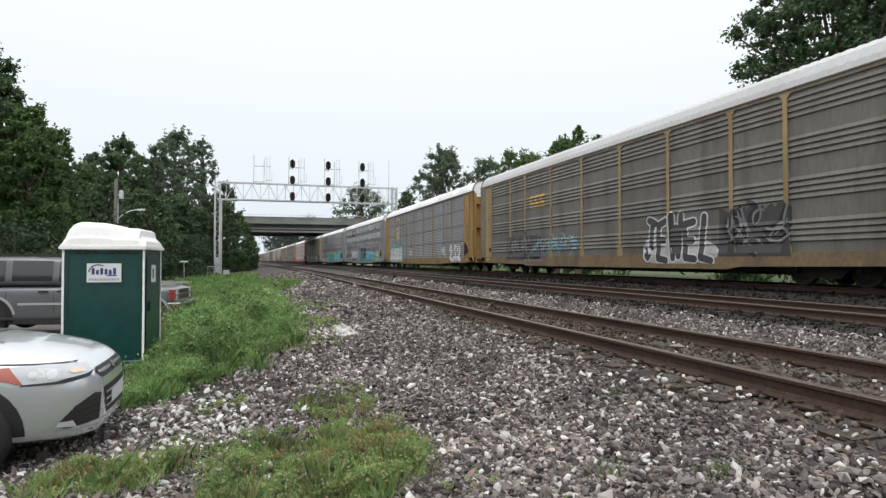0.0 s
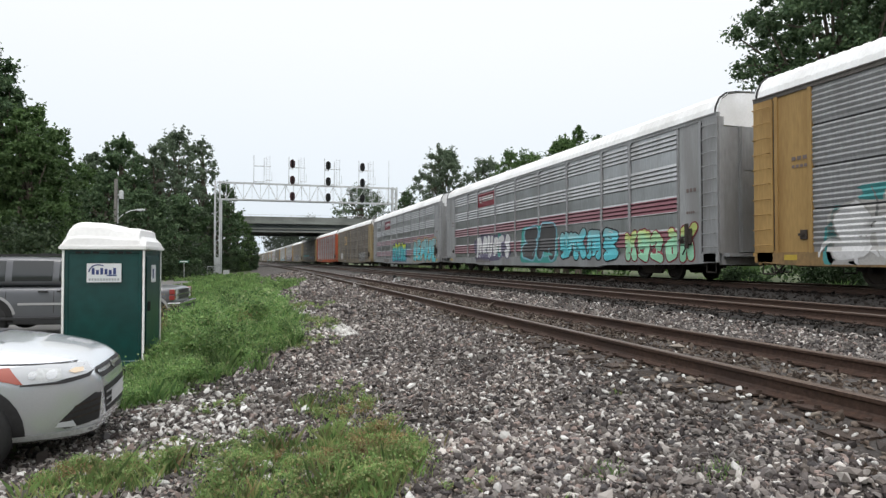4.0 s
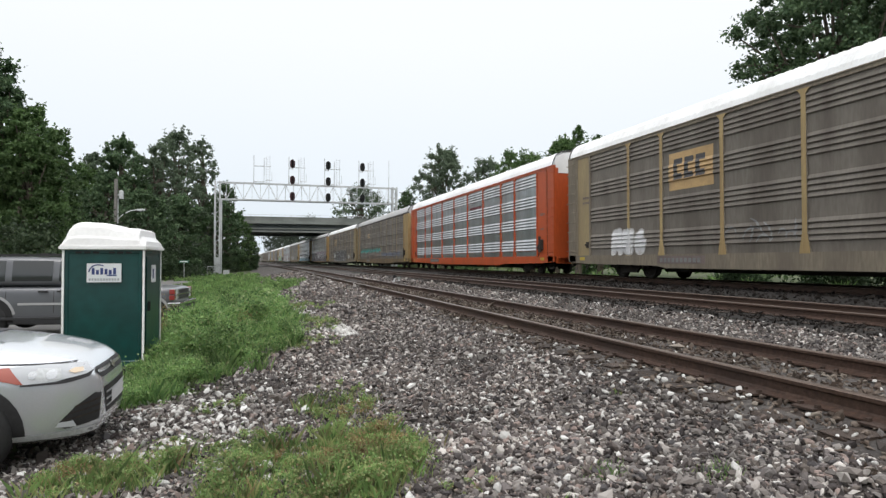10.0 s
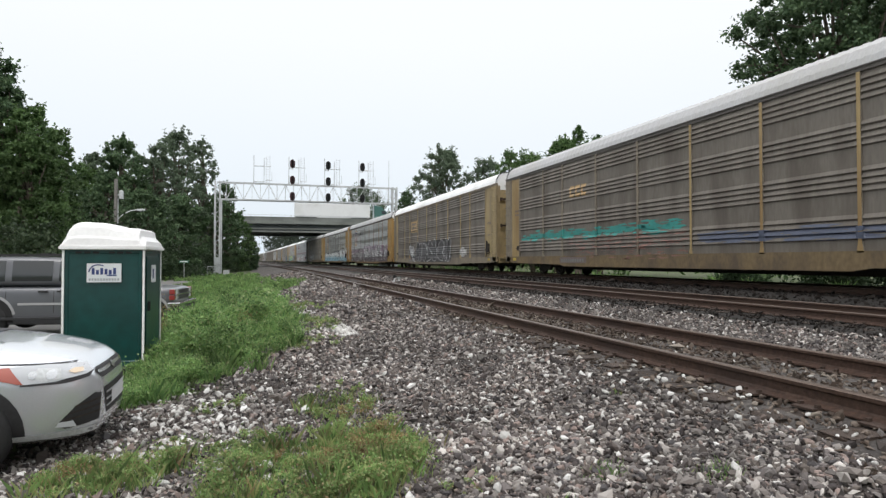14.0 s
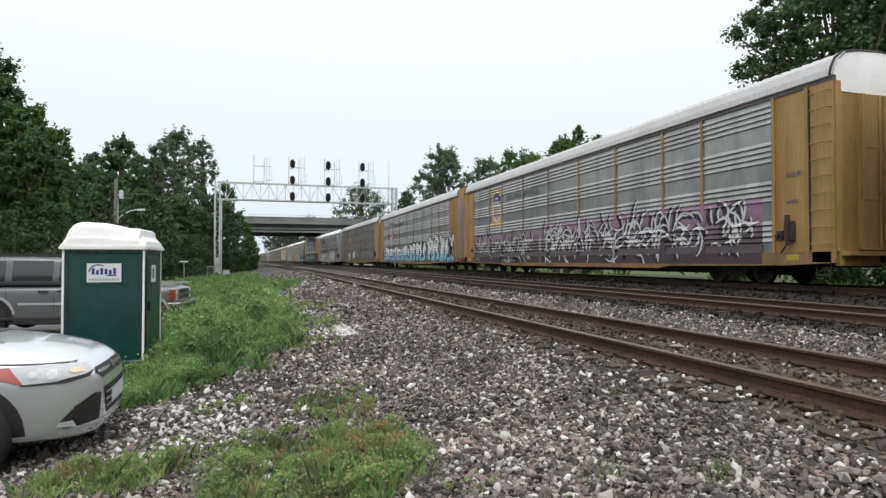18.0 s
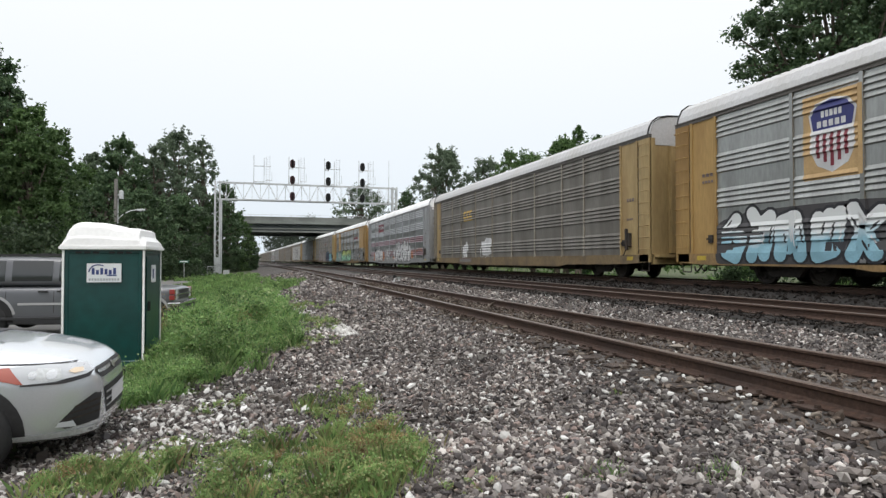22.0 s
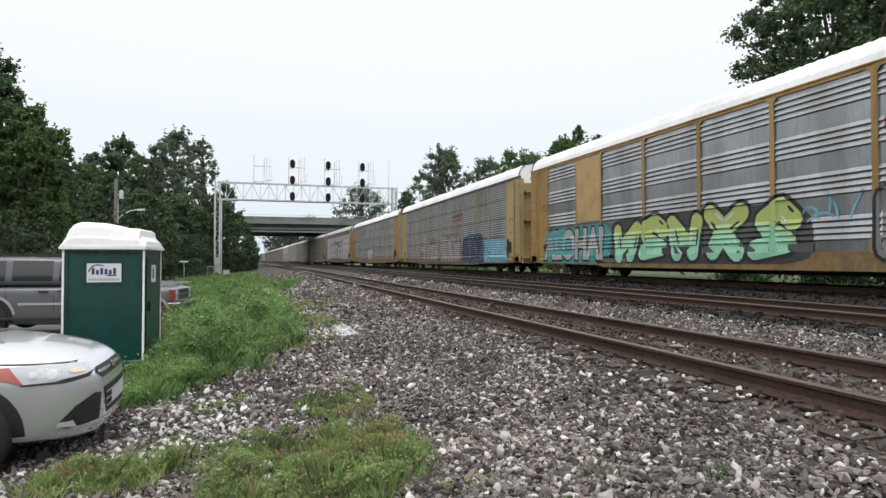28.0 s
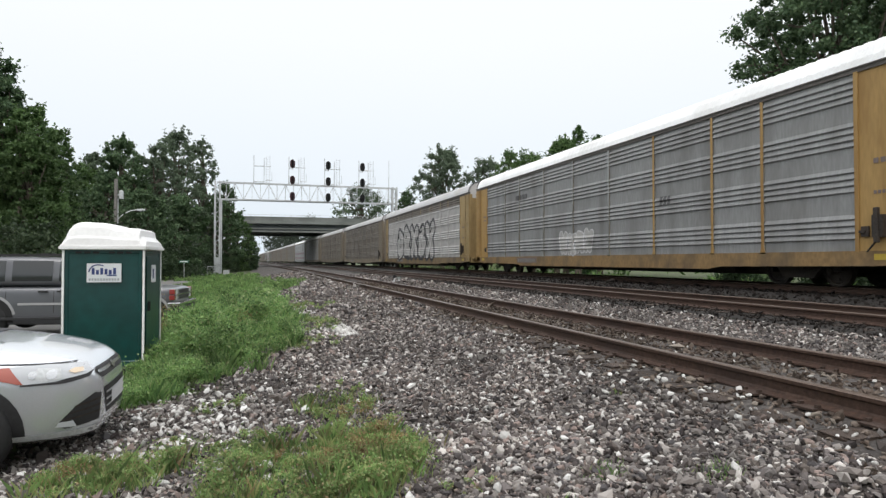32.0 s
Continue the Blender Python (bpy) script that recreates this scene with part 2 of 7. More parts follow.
def track(x, last, count_plates, label):
    z = RAIL_Z[x]
    t = empty("railway_track", pose(x, 0, z), label, "railway track", "tracks side by side", "structure")
    for s in (-0.753, 0.753):
        r = link("rail", RAIL, None, t)
        r.location.x = s
    rng = random.Random(int(x * 10))
    y = -6.0
    k = 0
    while y < last:
        o = link("tie", TIES[rng.randrange(4)], None, t)
        o.location = (rng.uniform(-0.05, 0.05), y, -0.178 + rng.uniform(-0.012, 0.004))
        o.rotation_euler.z = rng.uniform(-0.02, 0.02)
        if k < count_plates:
            for s in (-0.753, 0.753):
                p = link("tie_plate", PLATE, None, t)
                p.location = (s, y, 0.002)
        k += 1
        y += 0.53 + rng.uniform(-0.03, 0.03)
    return t


track(NEAR, 60, 70, "railway track with worn brown rails on old timber ties")
track(MID, 50, 40, "railway track with rusty rails in grey ballast")
track(FAR, 50, 0, "railway track that carries the freight train")

# ---- the train ----
HALF, SIDE = 13.6, 1.55
POSTS = (-9.05, -7.125, -4.275, -1.425, 1.425, 4.275, 7.125, 9.05)
BAYS = list(zip((-11.75,) + POSTS, POSTS + (11.75,)))
PITCH, SPEED, GAP0 = 28.6, 12.5, 35.2
CM = {}


def keep(name, bm, smooth=False):
    me = bpy.data.meshes.new(name)
    for f in bm.faces:
        f.smooth = smooth
    bm.to_mesh(me)
    bm.free()
    me.materials.append(M["underframe"])
    CM[name] = me


RIBS = [(base + 0.155 * k) for base in (1.24, 2.35, 3.43, 4.50) for k in range(4)]
SEAMS = (1.95, 3.0, 4.05)


def rib_line(dense):
    """The sheet's section, as (out, height): four bands of four sharp ribs, or close ribs all over between open seams."""
    line = [(0.0, 0.90)]
    if dense:
        z = 1.02
        while z < 5.0:
            if any(abs(z - q) < 0.07 for q in SEAMS):
                line += [(0.0, z), (-0.04, z + 0.004), (-0.04, z + 0.05), (0.0, z + 0.054)]
                z += 0.12
            else:
                line += [(0.0, z), (0.03, z + 0.075), (0.03, z + 0.088), (0.0, z + 0.133)]
                z += 0.135
    else:
        for k, z in enumerate(RIBS):
            line += [(0.002, z - 0.080), (0.044, z - 0.046), (0.044, z - 0.038), (0.002, z + 0.060)]
    return line + [(0.0, 5.12)]


LINES = {False: rib_line(False), True: rib_line(True)}
SEAM_Z = [z - 0.004 for (x, z), (_, up) in zip(LINES[True], LINES[True][1:]) if x == -0.04 and up - z > 0.02]


def panel_mesh(length, dense):
    line = LINES[dense]
    a = -length / 2
    v = [(-x, y, z) for y in (a, -a) for x, z in line] + [(0.05, y, z) for y in (a, -a) for z in (0.9, 5.12)]
    n = len(line)
    f = [(i, i + 1, n + i + 1, n + i) for i in range(n - 1)]
    f.append((2 * n + 1, 2 * n, 2 * n + 2, 2 * n + 3))
    me = fast_mesh("side_panel", v, f)
    me.materials.append(M["underframe"])
    return me


def build_car_meshes():
    for w in {round(b - a, 3) for a, b in BAYS}:
        CM["panel", w, False], CM["panel", w, True] = panel_mesh(w, False), panel_mesh(w, True)
    # post: T-head on top, straight shank, flared foot
    out = [(-0.16, 0.86), (0.16, 0.86), (0.15, 1.0), (0.075, 1.42), (0.075, 4.98), (0.13, 5.05), (0.2, 5.12), (-0.2, 5.12), (-0.13, 5.05), (-0.075, 4.98), (-0.075, 1.42), (-0.15, 1.0)]
    keep("post", prism(out, -0.054, 0.02, "x"))
    thin = [(-0.09, 0.86), (0.09, 0.86), (0.05, 1.1), (0.05, 5.1), (-0.05, 5.1), (-0.05, 1.1)]
    keep("slim_post", prism(thin, -0.050, 0.02, "x"))
    keep("clean_post", prism(out, -0.054, 0.02, "x"))
    # front and back faces take the post paint, all others grey-brown
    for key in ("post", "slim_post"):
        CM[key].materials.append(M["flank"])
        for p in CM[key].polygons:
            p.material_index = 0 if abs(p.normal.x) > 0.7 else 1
    keep("end_bar", boxes((-0.5, 0.5, -0.04, 0.04, -0.05, 0.05), (-0.5, -0.42, -0.06, 0.06, -0.09, 0.09), (0.42, 0.5, -0.06, 0.06, -0.09, 0.09)))
    # side sill: deep channel, tapered towards the ends
    out = [(-13.5, 0.62), (-12.2, 0.55), (-7.4, 0.50), (-6.9, 0.42), (6.9, 0.42), (7.4, 0.50), (12.2, 0.55), (13.5, 0.62), (13.5, 0.90), (-13.5, 0.90)]
    keep("side_sill", prism(out, -0.05, 0.05, "x"))
    bm = boxes((-1.45, 1.45, -13.4, 13.4, 0.80, 0.88), (-0.4, 0.4, -13.3, 13.3, 0.50, 0.80), (-0.45, 0.45, -8.2, 8.2, 0.27, 0.52), (-1.1, -0.9, -7.5, 7.5, 0.36, 0.5))
    for y in np.linspace(-12, 12, 11):
        box(bm, -1.45, 1.45, y - 0.06, y + 0.06, 0.6, 0.8)
    keep("underframe", bm)
    # black bar in each open seam: the groove's shade as colour
    keep("seam_gap", boxes((-0.004, 0.036, -11.7, 11.7, 0.006, 0.05)))
    keep("top_rail", boxes((-0.05, 0.06, -13.6, 13.6, 5.10, 5.24), (-0.075, 0.0, -13.6, 13.6, 5.20, 5.235)))
    # roof: ribbed across, rounded shoulder
    prof = [(-1.57, 5.235), (-1.53, 5.42), (-1.40, 5.68), (-1.15, 5.86), (-0.7, 5.94), (0, 5.97), (0.7, 5.94), (1.15, 5.86), (1.40, 5.68), (1.53, 5.42), (1.57, 5.235)]
    ys, lift = [], []
    y = -13.6
    while y < 13.5:
        ys += [y, y + 0.10, y + 0.14, y + 0.28]
        lift += [0, 0, 0.014, 0.014]
        y += 0.32
    ys.append(13.6), lift.append(0)
    v = [(x * (1 + l * 0.3), yy, z + l) for yy, l in zip(ys, lift) for x, z in prof]
    n = len(prof)
    f = [(r * n + i, r * n + i + 1, (r + 1) * n + i + 1, (r + 1) * n + i) for r in range(len(ys) - 1) for i in range(n - 1)]
    CM["roof"] = fast_mesh("roof", v, f)
    CM["roof"].materials.append(M["underframe"])
    # the end's white cap under the roof
    cap = [(-1.5, 4.86), (1.5, 4.86), (1.52, 5.25), (1.50, 5.42), (1.37, 5.66), (1.12, 5.83), (0.7, 5.91), (0, 5.94), (-0.7, 5.91), (-1.12, 5.83), (-1.37, 5.66), (-1.50, 5.42), (-1.52, 5.25)]
    keep("end_cap", prism(cap, -0.04, 0.04, "y"))
    bm = bmesh.new()
    arch = [(x * 1.012, z + 0.02) for x, z in prof]
    for (x0, z0), (x1, z1) in zip(arch, arch[1:]):
        rod(bm, (x0, 0, z0), (x1, 0, z1), 0.028, seg=6)
    keep("roof_seal", bm)
    # plain end sheet of the side, with stiffeners
    keep("end_sheet", boxes((-0.02, 0.03, -0.92, 0.92, 0.90, 5.12)))
    # solid black strip painted in place of a shaded slot
    keep("edge_gap", boxes((-0.026, 0.02, -0.03, 0.03, 0.95, 5.05)))
    keep("edge_post", boxes((-0.055, 0.02, -0.05, 0.05, 0.88, 5.12)))
    keep("corner_post", boxes((-0.05, 0.03, -0.32, 0.32, 0.62, 5.12), bevel=0.012))
    keep("ladder_rung", rods((( -0.11, -0.25, 0), (-0.11, 0.25, 0), 0.014), ((-0.11, -0.25, 0), (0, -0.25, 0), 0.014), ((-0.11, 0.25, 0), (0, 0.25, 0), 0.014), seg=6))
    keep("door_latch", boxes((-0.05, 0.0, -0.09, 0.09, -0.12, 0.12), (-0.09, -0.04, -0.03, 0.12, -0.03, 0.03)))
    # end doors with hinge posts and latch bars
    bm = boxes((-0.74, -0.01, -0.05, 0.05, 0.95, 4.84), (-0.70, -0.60, -0.08, 0.08, 0.95, 4.84), (-0.12, -0.03, -0.07, 0.07, 0.95, 4.84), (-0.7, -0.05, -0.065, 0.065, 2.2, 2.3), (-0.7, -0.05, -0.065, 0.065, 3.5, 3.6))
    keep("end_door", bm)
    bm = boxes((-0.76, 0.0, -0.04, 0.04, 0.9, 4.86), (-0.80, -0.62, -0.12, 0.12, 0.9, 5.1))
    bmesh.ops.translate(bm, verts=bm.verts, vec=(0, 0, 0))
    keep("end_wall", bm)
    keep("end_platform", boxes((-1.4, 1.4, -0.30, 0.0, 0.80, 0.90), (-1.45, 1.45, -0.06, 0.06, 0.55, 0.92)))
    bm = boxes((-0.12, 0.12, -0.62, 0.0, 0.62, 0.82), (-0.2, 0.2, -0.72, -0.5, 0.55, 0.87), bevel=0.03)
    keep("coupler", bm)
    bm = bmesh.new()
    pts = [(0.38, -0.12, 0.62), (0.42, -0.30, 0.42), (0.40, -0.46, 0.30), (0.34, -0.62, 0.34), (0.28, -0.72, 0.46)]
    for a, b in zip(pts, pts[1:]):
        rod(bm, a, b, 0.028, seg=6)
    keep("brake_hose", bm)
    keep("stirrup_step", rods(((0, -0.2, 0.62), (0, -0.2, 0.30), 0.018), ((0, 0.2, 0.62), (0, 0.2, 0.30), 0.018), ((0, -0.2, 0.31), (0, 0.2, 0.31), 0.022), seg=6))
    # hand brake gear low on the end sheet
    bm = boxes((-0.14, 0.0, -0.13, 0.13, -0.3, 0.22), (-0.2, -0.1, -0.05, 0.05, -0.42, 0.38), bevel=0.02)
    rod(bm, (-0.16, 0.0, -0.38), (-0.10, 0.26, -0.62), 0.022, seg=6)
    keep("brake_gear", bm)
    # truck: cast side frames with a bolster
    frame_out = [(-1.25, 0.62), (-1.1, 0.78), (-0.55, 0.74), (-0.35, 0.86), (0.35, 0.86), (0.55, 0.74), (1.1, 0.78), (1.25, 0.62), (1.25, 0.42), (1.02, 0.38), (0.95, 0.55), (0.72, 0.5), (0.45, 0.22), (-0.45, 0.22), (-0.72, 0.5), (-0.95, 0.55), (-1.02, 0.38), (-1.25, 0.42)]
    bm = prism(frame_out, -1.10, -0.97, "x")
    other = prism(frame_out, 0.97, 1.10, "x")
    tmp = bpy.data.meshes.new("tmp")
    other.to_mesh(tmp)
    other.free()
    bm.from_mesh(tmp)
    bpy.data.meshes.remove(tmp)
    box(bm, -1.15, 1.15, -0.2, 0.2, 0.45, 0.7)
    for s in (-1.035, 1.035):
        for y in (-0.13, 0.0, 0.13):
            rod(bm, (s, y, 0.3), (s, y, 0.55), 0.055, seg=8)
    keep("truck", bm)
    bm = bmesh.new()
    turn = pose(0, 0, 0, 0, 90, 0)
    rod(bm, (-1.1, 0, 0), (1.1, 0, 0), 0.075, seg=10)
    for s in (-1, 1):
        m = Matrix.Translation((s * 0.76, 0, 0)) @ turn
        lathe(bm, [(0.09, -0.075 * s), (0.33, -0.03 * s), (0.40, -0.06 * s), (0.445, -0.065 * s), (0.42, -0.03 * s), (0.415, 0.06 * s), (0.34, 0.06 * s), (0.31, 0.02 * s), (0.12, 0.06 * s)], 24, m)
        for k in range(4):
            a = k * math.pi / 2
            rod(bm, (s * 0.80, 0.22 * math.cos(a), 0.22 * math.sin(a)), (s * 0.83, 0.22 * math.cos(a), 0.22 * math.sin(a)), 0.035, seg=6)
    keep("wheelset", bm)


build_car_meshes()


def put(name, key, material, parent, loc=(0, 0, 0), rz=0.0, label=""):
    """A car's part on a shared mesh, with a material of its own."""
    ob = new(name, CM[key])
    ob.parent = parent
    ob.location = loc
    ob.rotation_euler.z = rz
    ob.material_slots[0].link = "OBJECT"
    ob.material_slots[0].material = material
    if label:
        ob["label"] = label
    return ob


def c_face(body):
    """Painted yellow ends carry two rusty bars."""
    return body in (GOLD, PALE, TAN)


def autorack(k, body, panel, roof, label, cap=None, slim=False, dense=False, close=True, post=(), rear=None, face=None):
    car = empty("autorack_car", pose(FAR, GAP0 + PITCH * k - PITCH / 2, RAIL_Z[FAR]), label, "freight car", "cars of the freight train")
    put("underframe", "underframe", M["underframe"], car)
    for s in (-1, 1):
        turn = 0 if s < 0 else math.pi
        put("side_sill", "side_sill", {YELLOW: SILL, TAN: DIRTY, GOLD: GOLD_SILL, PALE: SILL}.get(body, body), car, (s * SIDE, 0, 0), turn)
        put("top_rail", "top_rail", M["eave"] if dense or slim else DIRTY if post else body, car, (s * SIDE, 0, 0), turn)
        if dense and close:
            for z in SEAM_Z:
                put("seam_gap", "seam_gap", M["black"], car, (s * SIDE, 0, z), turn)
        for a, b in BAYS:
            put("side_panel", ("panel", round(b - a, 3), dense), panel, car, (s * SIDE, (a + b) / 2, 0), turn)
        for i, y in enumerate(POSTS):
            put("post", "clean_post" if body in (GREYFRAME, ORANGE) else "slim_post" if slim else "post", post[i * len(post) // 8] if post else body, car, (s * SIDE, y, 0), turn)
        for e in (-1, 1):
            ends = rear if rear and e > 0 else body
            put("end_sheet", "end_sheet", body, car, (s * SIDE, e * 12.68, 0), turn)
            put("edge_post", "edge_post", ends, car, (s * SIDE, e * 11.80, 0), turn)
            put("corner_post", "corner_post", ends, car, (s * SIDE, e * 13.28, 0), turn)
            put("corner_gap", "edge_gap", M["black"], car, (s * SIDE, e * 12.92, 0), turn)
            if close:
                put("edge_post", "edge_post", ends, car, (s * SIDE, e * 12.84, 0), turn)
                for z in np.arange(1.1, 4.95, 0.42):
                    put("ladder_rung", "ladder_rung", ends, car, (s * (SIDE + 0.05), e * 13.28, z), turn)
                put("door_latch", "door_latch", M["underframe"], car, (s * (SIDE + 0.02), e * 12.0, 1.35), turn)
                put("stirrup_step", "stirrup_step", M["underframe"], car, (s * (SIDE - 0.06), e * 13.2, 0))
                if e * s > 0:
                    put("brake_gear", "brake_gear", M["underframe"], car, (s * (SIDE + 0.02), e * 12.35, 1.5), turn)
    put("roof", "roof", roof, car)
    for e in (-1, 1):
        put("end_cap", "end_cap", cap or roof, car, (0, e * 13.52, 0))
        put("roof_seal", "roof_seal", M["black"], car, (0, e * 13.50, 0))
        turn = 0 if e < 0 else math.pi
        put("end_platform", "end_platform", body, car, (0, e * 13.55, 0), turn)
        put("coupler", "coupler", M["underframe"], car, (0, e * 13.6, 0), turn)
        if close:
            put("brake_hose", "brake_hose", M["underframe"], car, (0, e * 13.55, 0), turn)
        for s in (-1, 1):
            put("end_wall", "end_wall", face or body, car, (s * 1.5 if s > 0 else -0.74, e * 13.50, 0))
            put("end_door", "end_door", body, car, (0.75 if s > 0 else 0, e * 13.56, 0))
        if close and c_face(body) and not slim:
            for z in (2.75, 4.3):
                put("end_bar", "end_bar", M["plate"], car, (-0.85, e * 13.66, z))
        truck = put("truck", "truck", M["underframe"], car, (0, e * 9.75, 0))
        for w in (-0.9, 0.9):
            put("wheelset", "wheelset", M["underframe"], truck, (0, w, 0.42))
    return car


def panel_mat(name, color, dirt, stripes=(), tone=(0.18, 0.02, 0.04), metal=0.45):
    """Galvanised sheet with rust streaks and, on some cars, painted bands at fixed heights."""
    clean = metal > 0.6
    m = mat(name, color, 0.33 if clean else 0.58, metal if clean else 0.2, 0.12, 1.5, 0.8, 0.05, dirt, 0.06, (1, 1.6, 0.35), spec=0.5 if clean else 0.25)
    if stripes:
        n, l = m.node_tree.nodes, m.node_tree.links
        b = n["Principled BSDF"]
        old = b.inputs["Base Color"].links[0].from_socket
        tc = n.new("ShaderNodeTexCoord")
        sep = n.new("ShaderNodeSeparateXYZ")
        l.new(tc.outputs["Object"], sep.inputs[0])
        for mid, half in stripes:
            c = n.new("ShaderNodeMath")
            c.operation = "COMPARE"
            c.inputs[1].default_value, c.inputs[2].default_value = mid, half
            l.new(sep.outputs["Z"], c.inputs[0])
            mx = n.new("ShaderNodeMix")
            mx.data_type = "RGBA"
            mx.inputs["B"].default_value = (*tone, 1)
            k = n.new("ShaderNodeMath")
            k.operation = "MULTIPLY"
            k.inputs[1].default_value = 0.8
            l.new(c.outputs[0], k.inputs[0])
            l.new(k.outputs[0], mx.inputs["Factor"])
            l.new(old, mx.inputs["A"])
            old = mx.outputs["Result"]
        l.new(old, b.inputs["Base Color"])
    return m


STREAK = (1, 1.4, 0.25)
YELLOW = mat("weathered_yellow_paint", (0.353, 0.258, 0.120), 0.6, 0, 0.12, 2, 0.9, 0.06, (0.215, 0.129, 0.052), 0.1, STREAK)
SILL = mat("grimy_yellow_sill", (0.19, 0.135, 0.07), 0.65, 0, 0.2, 2, 1.3, 0.06, (0.085, 0.065, 0.05), 0.1, (1, 1.0, 0.6))
GOLD_SILL = mat("grimy_golden_sill", (0.26, 0.165, 0.07), 0.65, 0, 0.2, 2, 1.3, 0.06, (0.11, 0.08, 0.05), 0.1, (1, 1.0, 0.6))
PALE = mat("pale_straw_paint", (0.396, 0.297, 0.142), 0.6, 0, 0.12, 2, 0.9, 0.06, (0.292, 0.215, 0.103), 0.1, STREAK)
DIRTY = mat("dirt_brown_paint", (0.215, 0.182, 0.136), 0.7, 0, 0.2, 2, 0.9, 0.06, (0.146, 0.120, 0.095), 0.1, STREAK)
CHALKED = mat("chalked_pale_paint", (0.318, 0.297, 0.249), 0.7, 0, 0.2, 2, 0.9, 0.06, (0.224, 0.198, 0.163), 0.1, STREAK)
TAN = mat("faded_tan_yellow_paint", (0.35, 0.272, 0.145), 0.6, 0, 0.12, 2, 0.9, 0.06, (0.18, 0.135, 0.09), 0.1, STREAK)
GOLD = mat("golden_yellow_paint", (0.370, 0.237, 0.090), 0.55, 0, 0.12, 2, 0.9, 0.06, (0.232, 0.129, 0.043), 0.1, STREAK)
GOLD.node_tree.nodes["Principled BSDF"].inputs["Specular IOR Level"].default_value = 0.3
GREYFRAME = mat("grey_frame_paint", (0.310, 0.318, 0.327), 0.5, 0.1, 0.12, 2, 0.8, 0.06, (0.206, 0.202, 0.198), 0.08, STREAK)
ORANGE = mat("orange_paint", (0.46, 0.078, 0.018), 0.45, 0, 0.1, 2, 0.7, 0.05, (0.33, 0.07, 0.02), 0.04, STREAK)
P_DULL = panel_mat("dull_grey_sheet", (0.189, 0.179, 0.162), (0.116, 0.105, 0.092))
P_BROWN = panel_mat("browned_grey_sheet", (0.185, 0.166, 0.144), (0.107, 0.091, 0.077))
P_BLUE = panel_mat("dusty_blue_grey_sheet", (0.310, 0.314, 0.323), (0.215, 0.211, 0.211))
P_COOL = panel_mat("cool_grey_sheet", (0.284, 0.288, 0.288), (0.189, 0.185, 0.181))
P_MID = panel_mat("grey_galvanised_sheet", (0.361, 0.370, 0.361), (0.232, 0.232, 0.224), metal=0.65)
P_BRIGHT = panel_mat("bright_galvanised_sheet", (0.528, 0.546, 0.563), (0.370, 0.378, 0.387), metal=0.92)
P_SILVER = panel_mat("silver_grey_sheet", (0.387, 0.396, 0.404), (0.267, 0.267, 0.267), metal=0.9)
P_STRIPE = panel_mat("striped_sheet", (0.41, 0.42, 0.43), (0.30, 0.296, 0.296), ((2.57, 0.24), (1.43, 0.27)), metal=0.85)
ROOF = mat("white_roof", (0.90, 0.91, 0.92), 0.5, 0.0, 0.05, 3, 0.5, 0.04, (0.68, 0.68, 0.67), 0.05)
ROOF_D = mat("dull_roof", (0.50, 0.50, 0.51), 0.55, 0.05, 0.08, 3, 0.5, 0.05, (0.44, 0.43, 0.41), 0.08)
LABELS = {"y": "weathered grey-sided autorack freight car with faded yellow posts", "s": "silver-sided autorack freight car with yellow ends",
          "g": "grey autorack freight car with maroon bands along its side", "o": "autorack freight car with an orange frame and silver sides"}
KINDS = {  # body, panel, roof, label, dense ribs, slim posts
    "a": (YELLOW, P_DULL, ROOF_D, "y", False, False), "k": (YELLOW, P_DULL, ROOF_D, "y", False, True), "b": (GOLD, P_BLUE, ROOF, "y", True, False), "c": (TAN, P_BROWN, ROOF, "y", False, False),
    "d": (YELLOW, P_BROWN, ROOF_D, "y", False, True), "e": (TAN, P_BROWN, ROOF, "y", False, False), "f": (GOLD, P_MID, ROOF_D, "s", False, True),
    "j": (GOLD, P_MID, ROOF_D, "s", False, True), "i": (GOLD, P_COOL, ROOF, "s", False, True), "h": (GOLD, P_SILVER, ROOF, "s", False, False), "g": (GREYFRAME, P_STRIPE, ROOF, "g", False, False), "o": (ORANGE, P_BRIGHT, ROOF, "o", False, False),
    "q": (PALE, P_COOL, ROOF, "y", True, False)}
POST_PAINT = {"a": (YELLOW,), "k": (CHALKED, DIRTY), "c": (DIRTY, YELLOW), "d": (YELLOW, DIRTY), "e": (YELLOW,), "f": (GOLD, GOLD, DIRTY, P_MID), "j": (GOLD, DIRTY, P_MID, P_MID), "i": (GOLD, P_MID, P_MID)}
CONSIST = "abggcodefjkghqid" + "dcbgadceagbdca"
CARS = []
for k, c in enumerate(CONSIST):
    body, panel, roof, lab, dense, slim = KINDS[c]
    if k > 15 and body not in (GREYFRAME, ORANGE):  # the tail cars take the grey-brown paint and the dull roof
        body, roof = DIRTY, ROOF_D
    CARS.append(autorack(k, body, panel, roof, LABELS[lab], {"i": GOLD, "j": GOLD, "f": ROOF}.get(c), slim, dense, k < 17, POST_PAINT.get(c, ()) if k < 16 else (DIRTY,), DIRTY if c in "acdek" else None, CHALKED if c in "ji" else None))

